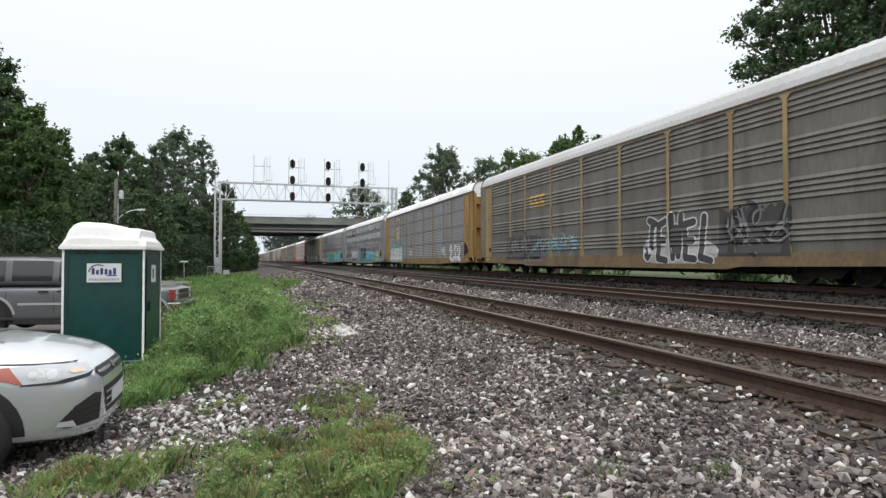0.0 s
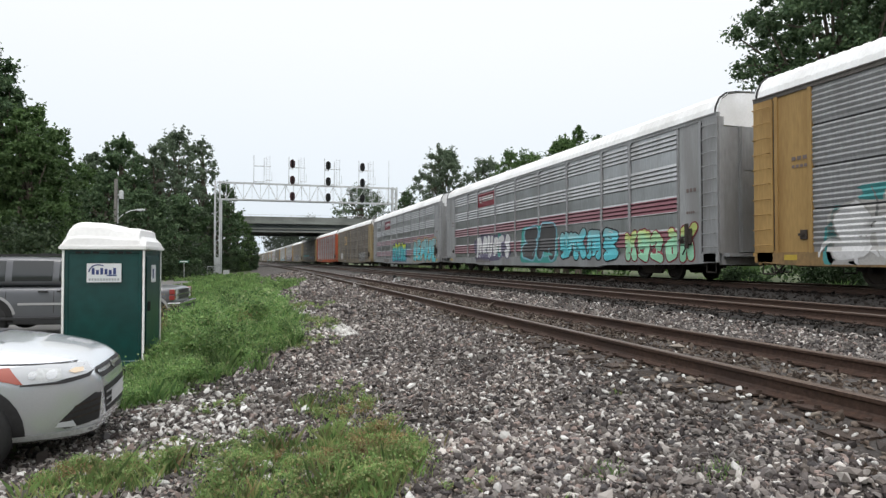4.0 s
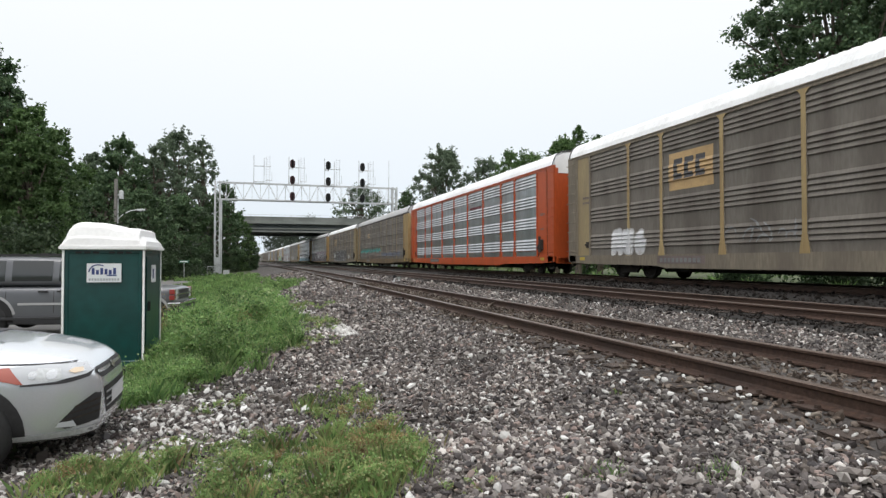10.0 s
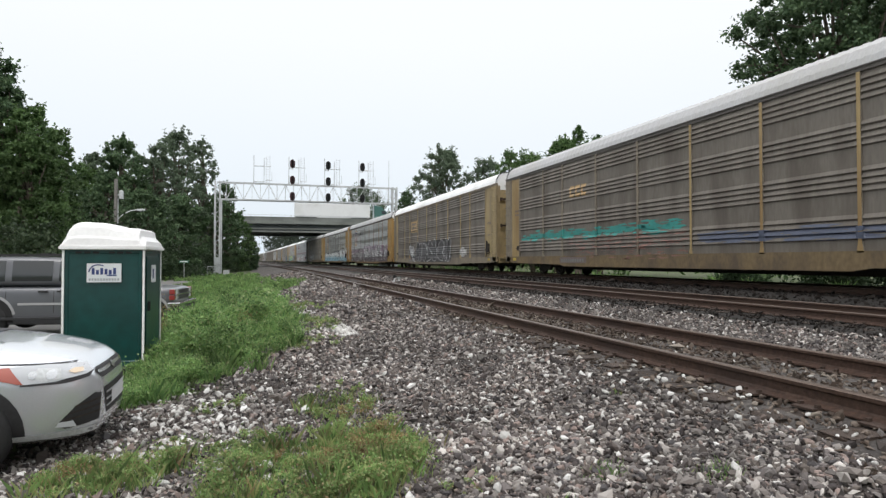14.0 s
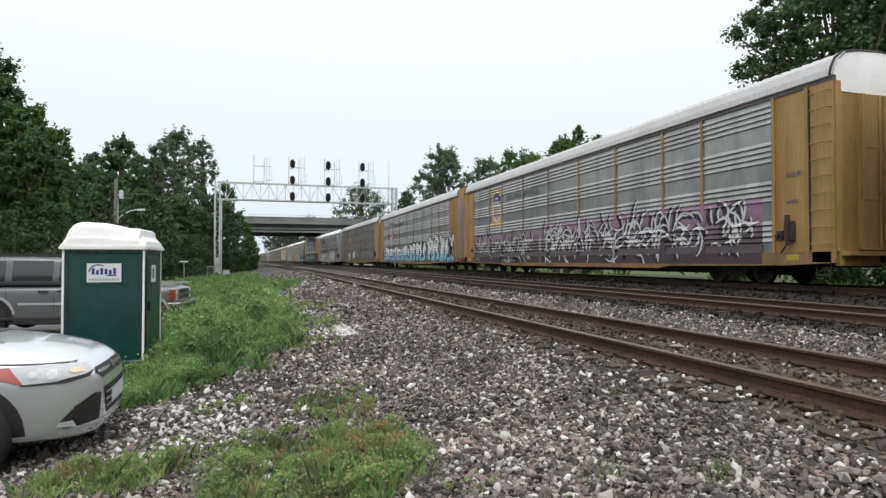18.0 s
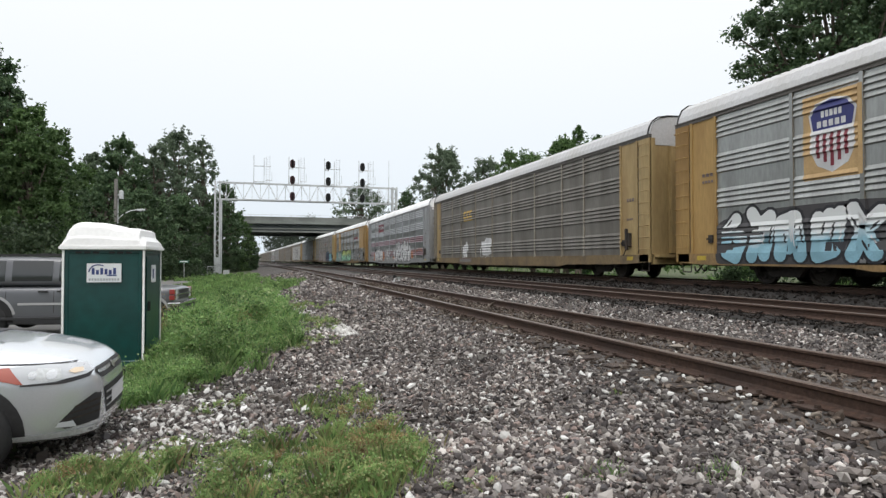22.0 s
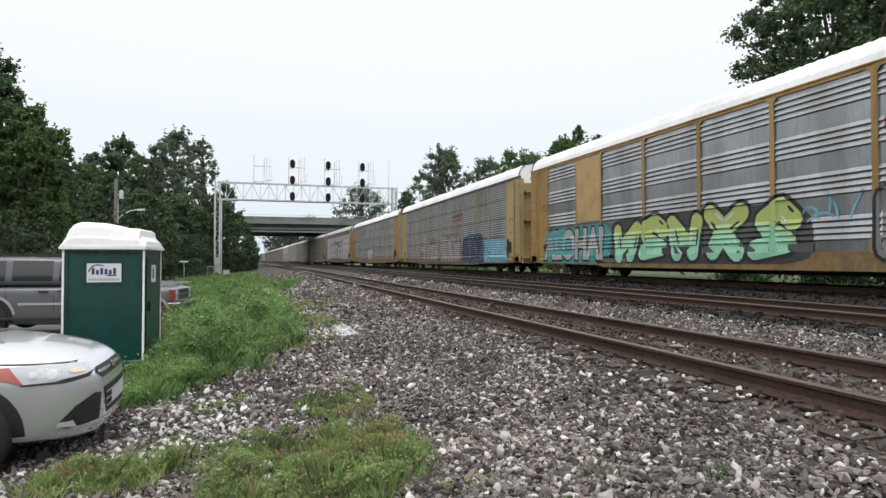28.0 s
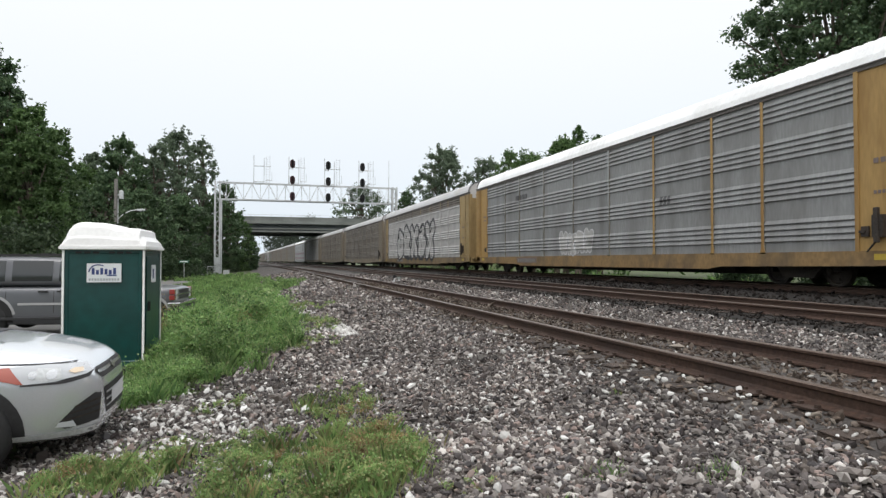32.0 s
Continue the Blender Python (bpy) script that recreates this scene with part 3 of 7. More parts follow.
# ---- paint on the cars: emblems, marks and sprayed pieces ----
def paint(name, color, rough=0.5, second=None, split=1.6, soft=0.4):
    """Sprayed paint: two colours that blend at a height, worn thin in spots."""
    m = mat(name, color, rough, 0, 0.1, 3, 1.5, 0.03, shade(color, 0.72))
    if second:
        n, l = m.node_tree.nodes, m.node_tree.links
        b = n["Principled BSDF"]
        old = b.inputs["Base Color"].links[0].from_socket
        tc = n.new("ShaderNodeTexCoord")
        sep = n.new("ShaderNodeSeparateXYZ")
        wob = n.new("ShaderNodeTexNoise")
        wob.inputs["Scale"].default_value = 1.6
        add = n.new("ShaderNodeMath")
        add.operation = "ADD"
        mr = n.new("ShaderNodeMapRange")
        mr.inputs["From Min"].default_value, mr.inputs["From Max"].default_value = split + 0.5 - soft / 2, split + 0.5 + soft / 2
        mx = n.new("ShaderNodeMix")
        mx.data_type = "RGBA"
        mx.inputs["B"].default_value = (*second, 1)
        l.new(tc.outputs["Object"], sep.inputs[0])
        l.new(tc.outputs["Object"], wob.inputs["Vector"])
        l.new(sep.outputs["Z"], add.inputs[0])
        l.new(wob.outputs[0], add.inputs[1])
        l.new(add.outputs[0], mr.inputs["Value"])
        l.new(mr.outputs[0], mx.inputs["Factor"])
        l.new(old, mx.inputs["A"])
        l.new(mx.outputs["Result"], b.inputs["Base Color"])
    return m


C = {"black": paint("black_spray", (0.02, 0.02, 0.025)), "white": paint("white_spray", (0.62, 0.62, 0.63)), "ghost": paint("faded_white_spray", (0.42, 0.41, 0.40)), "navy": paint("dark_navy_spray", (0.035, 0.038, 0.075)), "worn": paint("worn_mauve_white_spray", (0.31, 0.28, 0.275)),
     "lime": paint("teal_to_lime_spray", (0.03, 0.36, 0.42), 0.5, (0.50, 0.58, 0.06), 2.0), "cyan": paint("cyan_spray", (0.10, 0.50, 0.58), 0.5, (0.22, 0.42, 0.45), 1.7),
     "mint": paint("mint_spray", (0.30, 0.62, 0.42), 0.5, (0.42, 0.50, 0.16), 1.5), "ice": paint("ice_blue_spray", (0.25, 0.46, 0.56), 0.5, (0.66, 0.68, 0.68), 1.35),
     "pink": paint("mauve_spray", (0.07, 0.05, 0.06), 0.5, (0.29, 0.185, 0.265), 1.75, 0.6), "violet": paint("violet_haze_spray", (0.13, 0.14, 0.30)), "rust": paint("orange_spray", (0.42, 0.14, 0.045)),
     "red": paint("red_paint", (0.19, 0.018, 0.032)), "blue": paint("navy_paint", (0.03, 0.035, 0.16)), "gold": paint("gold_mark", (0.52, 0.32, 0.04)), "dark": paint("dark_grime_spray", (0.06, 0.057, 0.06)),
     "sky": paint("pale_blue_spray", (0.20, 0.42, 0.52)), "green": paint("sea_green_spray", (0.05, 0.30, 0.27)), "gray": paint("grey_buff_spray", (0.20, 0.20, 0.20)), "tan": paint("buff_plate", (0.50, 0.33, 0.15)), "teal": paint("teal_haze_spray", (0.07, 0.30, 0.31)), "haze": paint("dusky_violet_spray", (0.11, 0.10, 0.16)), "mud": paint("brown_mauve_spray", (0.17, 0.13, 0.12)), "yellow": paint("yellow_mark", (0.50, 0.36, 0.05)), "slate": paint("slate_blue_spray", (0.085, 0.10, 0.15)), "blush": paint("faded_red_spray", (0.24, 0.125, 0.10))}


def lumpy(cx, cy, w, h, rng, power=2.6, wob=0.1, n=22):
    """The outline of one rounded, swollen shape."""
    ph = rng.uniform(0, 6.28)
    out = []
    for i in range(n):
        a = 2 * math.pi * i / n
        k = 1 + wob * math.sin(3 * a + ph) + wob * 0.6 * math.sin(5 * a + 2 * ph)
        c, s = math.cos(a), math.sin(a)
        out.append((cx + 0.5 * w * k * math.copysign(abs(c) ** (2 / power), c), cy + 0.5 * h * k * math.copysign(abs(s) ** (2 / power), s)))
    return out


def ribbon(points, width):
    """Quads along a line of (u, v) points; thin at both ends."""
    quads = []
    pts = [Vector(p) for p in points]
    sides = []
    for i, p in enumerate(pts):
        d = (pts[min(i + 1, len(pts) - 1)] - pts[max(i - 1, 0)]).normalized()
        w = width * (0.35 + 0.65 * math.sin(math.pi * (i + 0.3) / (len(pts) - 0.4)))
        sides.append((p + Vector((-d.y, d.x)) * w / 2, p - Vector((-d.y, d.x)) * w / 2))
    for (a, b), (c, d) in zip(sides, sides[1:]):
        quads.append([a, b, d, c])
    return quads


def wave(rng, x, y, length, lean, curl, n=9):
    a, pts = lean, [(x, y)]
    for _ in range(n):
        x, y = x + math.cos(a) * length / n, y + math.sin(a) * length / n
        a += curl + rng.uniform(-0.15, 0.15)
        pts.append((x, y))
    return pts


def surface(y, z, dense):
    """How far the side stands out of its plane at that place."""
    if z < 0.90:
        return 0.052
    if dense is None:
        return 0.055
    line = LINES[dense]
    out = 0.0
    for (x0, z0), (x1, z1) in zip(line, line[1:]):
        if z0 <= z <= z1:
            out = x0 + (x1 - x0) * (z - z0) / max(1e-6, z1 - z0)
            break
    half = 0.081 if z > 1.42 else 0.081 + 0.085 * min(1.0, (1.42 - z) / 0.42)
    for p in POSTS:
        if abs(y - p) < half:
            out = max(out, 0.056)
    if abs(y) > 11.76:
        out = max(out, 0.03)
        if abs(abs(y) - 13.28) < 0.33:
            out = 0.055
    return out


def lay(name, car, polys, material, lift, dense, label=""):
    """Lays flat shapes (u to the reader's right from the car's middle, v up) on the ribbed side as paint."""
    bm = bmesh.new()
    step = bm.verts.layers.float.new("step")
    for i, poly in enumerate(polys):
        vs = [bm.verts.new((0, -u, min(5.05, max(0.58, v)))) for u, v in poly]
        for v in vs:
            v[step] = 0.00025 * (i % 9)
        try:
            bm.faces.new(vs)
        except ValueError:
            pass
    if not bm.verts:
        bm.free()
        return None
    lo, hi = min(v.co.z for v in bm.verts), max(v.co.z for v in bm.verts)
    y0, y1 = min(v.co.y for v in bm.verts), max(v.co.y for v in bm.verts)
    cuts = [((0, 0, z), (0, 0, 1)) for _, z in (LINES[dense] if dense is not None else ()) if lo < z < hi]
    cuts += [((0, p + e * q, 0), (0, 1, 0)) for p in POSTS for e in (-1, 1) for q in (0.08, 0.09, 0.125, 0.165, 0.175) if y0 < p + e * q < y1]
    if lo < 0.9 < hi:
        cuts.append(((0, 0, 0.899), (0, 0, 1)))
    for co, no in cuts:
        bmesh.ops.bisect_plane(bm, geom=bm.verts[:] + bm.edges[:] + bm.faces[:], plane_co=co, plane_no=no, dist=1e-5)
    for v in bm.verts:
        v.co.x = -(SIDE + surface(v.co.y, v.co.z, dense) + lift + v[step])
    ob = part(name, bm, material, car, label)
    if len(polys) > 1:
        ob["kind"] = "stuff"
    return ob


def letters(text, size, bold=0.0):
    """Flat outlines of a word in the built-in font, as polygons, with its width."""
    cu = bpy.data.curves.new("word", "FONT")
    cu.body, cu.size, cu.resolution_u, cu.offset = text, size, 3, bold
    ob = bpy.data.objects.new("word", cu)
    scene.collection.objects.link(ob)
    bpy.context.view_layer.update()
    me = bpy.data.meshes.new_from_object(ob)
    polys = [[(me.vertices[i].co.x, me.vertices[i].co.y) for i in p.vertices] for p in me.polygons]
    bpy.data.objects.remove(ob)
    bpy.data.curves.remove(cu)
    bpy.data.meshes.remove(me)
    xs = [p[0] for q in polys for p in q]
    return polys, max(xs)


def word(car, text, u, v, size, material, dense, lift=0.008, wide=1.0, name="lettering", bold=0.0):
    polys, w = letters(text, size, bold)
    return lay(name, car, [[(u + x * wide, v + y) for x, y in p] for p in polys], material, lift, dense)


def bars(car, u, v, w, h, n, material, dense, name="mark_bar", lift=0.008):
    step = w / n
    lay(name, car, [[(u + i * step, v), (u + (i + 0.72) * step, v), (u + (i + 0.72) * step, v + h), (u + i * step, v + h)] for i in range(n)], material, lift, dense)


# spray-can lettering as thick strokes in a unit box: a few letters, and plain shapes (digits) where nothing can be read
GLYPHS = {
    "R": (((0.1, 0), (0.05, 1)), ((0.05, 0.95), (0.7, 0.98), (0.8, 0.72), (0.6, 0.5), (0.1, 0.46)), ((0.4, 0.46), (0.9, 0))),
    "E": (((0.85, 1), (0.1, 0.95), (0.08, 0.05), (0.85, 0)), ((0.1, 0.5), (0.7, 0.53))), "F": (((0.85, 1), (0.1, 0.95), (0.08, 0)), ((0.1, 0.5), (0.7, 0.55))),
    "U": (((0.05, 1), (0.08, 0.2), (0.4, 0), (0.75, 0.15), (0.85, 1)),), "S": (((0.85, 0.9), (0.4, 1), (0.05, 0.75), (0.45, 0.52), (0.85, 0.3), (0.5, 0), (0.05, 0.08)),),
    "s": (((0.8, 0.75), (0.4, 0.88), (0.1, 0.65), (0.75, 0.32), (0.5, 0), (0.05, 0.08)),),
    "J": (((0.2, 1), (0.9, 0.95)), ((0.62, 0.95), (0.6, 0.15), (0.3, 0), (0.02, 0.2))), "W": (((0, 1), (0.2, 0), (0.45, 0.7), (0.7, 0), (0.95, 1)),), "L": (((0.15, 1), (0.05, 0.05), (0.9, 0)),),
    "n": (((0.05, 0), (0.1, 0.85)), ((0.1, 0.6), (0.45, 0.85), (0.75, 0.65), (0.8, 0))), "e": (((0.1, 0.42), (0.8, 0.48), (0.7, 0.8), (0.35, 0.85), (0.05, 0.5), (0.2, 0.05), (0.8, 0.1)),),
    "r": (((0.15, 0), (0.1, 0.85)), ((0.12, 0.55), (0.45, 0.9), (0.85, 0.85))), "A": (((0.02, 0), (0.4, 1), (0.85, 0)), ((0.2, 0.38), (0.65, 0.38))), "H": (((0.08, 0), (0.04, 1)), ((0.85, 0), (0.8, 1)), ((0.08, 0.5), (0.8, 0.52))),
    "O": (((0.45, 1), (0.05, 0.72), (0.08, 0.2), (0.45, 0), (0.82, 0.25), (0.8, 0.75), (0.45, 1)),),
    "1": (((0, 0), (0.1, 1), (0.75, 0.92), (0.85, 0)), ((0.45, 0.75), (0.4, 0.2))), "2": (((0, 0.95), (0.1, 0.12), (0.7, 0), (0.85, 0.9)), ((0.4, 0.95), (0.45, 0.3))),
    "3": (((0.85, 1), (0.1, 0.85), (0.8, 0.5), (0.05, 0.12), (0.7, 0)),), "4": (((0.15, 0), (0.0, 0.9), (0.5, 0.7), (0.9, 1)), ((0.1, 0.4), (0.6, 0.45), (0.85, 0.0))),
    "5": (((0.5, 1), (0.05, 0.7), (0.12, 0.1), (0.6, 0), (0.85, 0.45), (0.5, 0.55)),), "6": (((0, 1), (0.4, 0.55), (0.1, 0)), ((0.4, 0.55), (0.9, 0.95)), ((0.45, 0.45), (0.85, 0))),
    "7": (((0.15, 0), (0, 1), (0.65, 0.2)), ((0.7, 0), (0.85, 1))), "8": (((0, 0.7), (0.35, 1), (0.8, 0.75), (0.5, 0.4), (0.05, 0.15), (0.85, 0.02)),)}


def fat_line(points, width, caps=True):
    """Thick strokes with round joints, as polygons."""
    out = []
    pts = [Vector(p) for p in points]
    for a, b in zip(pts, pts[1:]):
        d = (b - a).normalized() * width / 2
        n = Vector((-d.y, d.x))
        out.append([a + n, a - n, b - n, b + n])
    for p in pts if caps else pts[1:-1]:
        out.append([(p.x + width / 2 * math.cos(k * math.pi / 5), p.y + width / 2 * math.sin(k * math.pi / 5)) for k in range(10)])
    return out


def bubble_piece(car, u0, u1, v0, v1, count, fill, dense, seed, back=None, rim="black", over=0.06, text="", weight=0.40, halo=None):
    """A row of fat outlined letter shapes with inner strokes; without a text they spell nothing."""
    rng = random.Random(seed)
    if back:
        lay("sprayed_ground", car, [lumpy((u0 + u1) / 2, (v0 + v1) / 2 - 0.1, (u1 - u0) * 1.07, (v1 - v0) * 1.1, rng, 5, 0.03, 40)], C[back], 0.003, dense)
    count = len(text) or count
    w = (u1 - u0) / count
    rims, fills, marks, shine, glow = [], [], [], [], []
    last = ""
    for i in range(count):
        key = text[i] if text else rng.choice([q for q in "12345678" if q != last])
        last = key
        hh = (v1 - v0) * rng.uniform(0.88, 1.03)
        base = v0 + rng.uniform(-0.02, 0.07)
        lean = rng.uniform(-0.10, 0.16) * w
        fat = min(w * weight, hh * 0.34)
        flip = not text and rng.random() < 0.4
        for line in GLYPHS[key]:
            pts = []
            for x, y in line:
                x = 0.87 - x if flip else x
                pts.append((u0 + i * w + fat * 0.42 + (w * 1.1 - fat) * x + lean * y + rng.uniform(-0.03, 0.03) * w, base + fat * 0.5 + (hh - fat) * y + rng.uniform(-0.03, 0.03) * hh))
            rims += fat_line(pts, fat + 2 * over)
            fills += fat_line(pts, fat)
            if halo:
                glow += fat_line(pts, fat + 4.5 * over)
            a, b = Vector(pts[0]), Vector(pts[1])
            side = Vector((b.y - a.y, a.x - b.x)).normalized() * fat * 0.28
            marks += ribbon([a.lerp(b, k / 4) + side for k in range(1, 4)], over * 0.8)
            shine += ribbon([a.lerp(b, k / 4) - side for k in range(1, 4)], over * 0.6)
    if halo:
        lay("sprayed_halo", car, glow, C[halo], 0.0045, dense)
    if rim == "black":
        lay("sprayed_shine", car, shine, C["white"], 0.019, dense)
        lay("sprayed_stroke", car, marks, C[rim], 0.015, dense)
    lay("sprayed_outline", car, rims, C[rim], 0.007, dense)
    lay("sprayed_fill", car, fills, C[fill], 0.0115, dense)


def wild_piece(car, u0, u1, v0, v1, ground, dark, light, dense, seed, count=60):
    """A tangle of hooked strokes over a sprayed ground."""
    rng = random.Random(seed)
    if ground:
        top = [(u0 + (u1 - u0) * i / 24, v1 + rng.uniform(-0.12, 0.1)) for i in range(25)]
        lay("sprayed_ground", car, [[(u0, v0), (u1, v0)] + top[::-1]], C[ground], 0.003, dense)
    a, b = [], []
    for _ in range(count):
        x, y = rng.uniform(u0 + 0.2, u1 - 0.6), rng.uniform(v0 + 0.1, v1 - 0.5)
        lean, curl = rng.choice((1.1, 0.6, 2.2, -0.5, 1.6)) + rng.uniform(-0.3, 0.3), rng.uniform(-0.3, 0.3)
        ln = rng.uniform(0.5, 1.1)
        p = wave(rng, x, y, ln, lean, curl)
        a += ribbon(p, 0.26)
        b += ribbon([(q[0] + 0.09, q[1] + 0.05) for q in p], 0.085)
    lay("sprayed_shape", car, [q for q in a], C[dark], 0.006, dense)
    lay("sprayed_edge", car, [q for q in b], C[light], 0.011, dense)


def scrawl(car, u0, u1, v0, v1, color, dense, seed, count=10, width=0.07):
    """A thin handwritten tag."""
    rng = random.Random(seed)
    q = []
    for i in range(count):
        x = u0 + (u1 - u0) * (i + 0.3) / count
        q += ribbon(wave(rng, x, rng.uniform(v0, v0 + (v1 - v0) * 0.4), (v1 - v0) * rng.uniform(0.7, 1.1), rng.uniform(0.7, 2.2), rng.uniform(-0.4, 0.4)), width)
    lay("sprayed_tag", car, q, C[color], 0.012, dense)


def ghosts(car, spots, dense, color="ghost"):
    """Faded patches where older paint was buffed."""
    for i, (u, v, w, h) in enumerate(spots):
        rng = random.Random(i * 7 + int(u * 10))
        lay("faded_patch", car, [lumpy(u + rng.uniform(-0.3, 0.3) * w, v + rng.uniform(-0.3, 0.3) * h, w * rng.uniform(0.25, 0.5), h * rng.uniform(0.2, 0.45), rng, 4, 0.12) for _ in range(8)], C[color], 0.004, dense)
        scrawl(car, u - w * 0.4, u + w * 0.4, v - h * 0.4, v + h * 0.3, "white", dense, i, 4, 0.09)


def shield(car, u, v, dense, s=1.0):
    """A railway emblem on a buff plate: blue head, red and white stripes, two light bars for its wording."""
    lay("emblem_plate", car, [[(u - 0.85 * s, v - 1.2 * s), (u + 0.85 * s, v - 1.2 * s), (u + 0.85 * s, v + 1.05 * s), (u - 0.85 * s, v + 1.05 * s)]], C["tan"], 0.004, dense)
    out = [(-0.62, 0.50), (-0.42, 0.75), (0, 0.85), (0.42, 0.75), (0.62, 0.50), (0.55, 0.1), (0.58, -0.4), (0.40, -0.78), (0, -0.98), (-0.40, -0.78), (-0.58, -0.4), (-0.55, 0.1)]
    lay("emblem_rim", car, [[(u + x * s * 1.1, v + y * s * 1.07) for x, y in out]], C["white"], 0.007, dense)
    lay("emblem_head", car, [[(u + x * s, v + y * s) for x, y in out if y > 0.0]], C["blue"], 0.010, dense)
    lay("emblem_stripe", car, [[(u + (i * 0.2 - 0.05) * s, v - 0.02), (u + (i * 0.2 + 0.05) * s, v - 0.02), (u + (i * 0.2 + 0.05) * s, v - (0.88 - abs(i) * 0.12) * s), (u + (i * 0.2 - 0.05) * s, v - (0.88 - abs(i) * 0.12) * s)] for i in (-2, -1, 0, 1, 2)], C["red"], 0.010, dense)
    for dv, w in ((0.42, 0.62), (0.16, 0.86)):
        bars(car, u - w / 2 * s, v + dv * s, w * s, 0.17 * s, 5, C["white"], dense, "emblem_bar", 0.013)


def sign_plate(car, u, v, dense):
    """A dark red name plate with a pale swirl and plain bars for its wording."""
    lay("name_plate", car, [[(u - 1.35, v - 0.42), (u + 1.35, v - 0.42), (u + 1.35, v + 0.42), (u - 1.35, v + 0.42)]], C["red"], 0.004, dense)
    swirl = []
    for dv in (-0.14, 0.0, 0.14):
        swirl += ribbon([(u - 1.15 + 0.07 * i, v + dv + 0.05 * math.sin(i)) for i in range(6)], 0.09)
    lay("name_plate_swirl", car, swirl, C["white"], 0.008, dense)
    bars(car, u - 0.62, v - 0.10, 1.8, 0.30, 8, C["white"], dense, "name_plate_bar")


def block_logo(car, u, v, dense, color="gold", w=1.7, h=0.5, underline=True, plate=None):
    """Three block shapes over a line, in place of a company's letters."""
    if plate:
        lay("logo_plate", car, [[(u - w * 0.65, v - h), (u + w * 0.65, v - h), (u + w * 0.65, v + h * 0.8), (u - w * 0.65, v + h * 0.8)]], C[plate], 0.004, dense)
    t, q = h * 0.28, []
    for i in range(3):
        x0 = u - w / 2 + i * w / 3
        x1 = x0 + w / 3 * 0.8
        q += [[(x0, v - h / 2), (x1, v - h / 2), (x1, v - h / 2 + t), (x0, v - h / 2 + t)], [(x0, v + h / 2 - t), (x1, v + h / 2 - t), (x1, v + h / 2), (x0, v + h / 2)],
              [(x0, v - h / 2 + t), (x0 + t, v - h / 2 + t), (x0 + t, v + h / 2 - t), (x0, v + h / 2 - t)]]
    if underline:
        q.append([(u - w / 2, v - h * 0.85), (u + w / 2, v - h * 0.85), (u + w / 2, v - h * 0.68), (u - w / 2, v - h * 0.68)])
    lay("logo_block", car, q, C[color], 0.009, dense)


def data_marks(car, dense, seed):
    """Reporting marks and data panels, as plain bars."""
    rng = random.Random(seed)
    lay("mark_plate", car, [[(-7.35, 0.56), (-5.0, 0.56), (-5.0, 0.84), (-7.35, 0.84)]], C["mud"], 0.003, dense)
    bars(car, -7.2, 0.62, 2.05, 0.15, 10, C["gray"], dense)
    bars(car, -12.35, 3.3, 0.5, 0.1, 3, C["mud"], dense, "data_bar")
    bars(car, -12.35, 3.1, 0.5, 0.08, 4, C["mud"], dense, "data_bar")
    bars(car, 12.2, 2.9, 0.5, 0.12, 3, C["mud"], dense, "data_bar")
    bars(car, 12.2, 2.2, 0.4, 0.08, 4, C["mud"], dense, "data_bar")
    for u in (-12.4, 12.4):
        lay("sill_patch", car, [[(u - 0.2, 0.69), (u + 0.2, 0.69), (u + 0.2, 0.83), (u - 0.2, 0.83)]], C["yellow"], 0.004, dense)


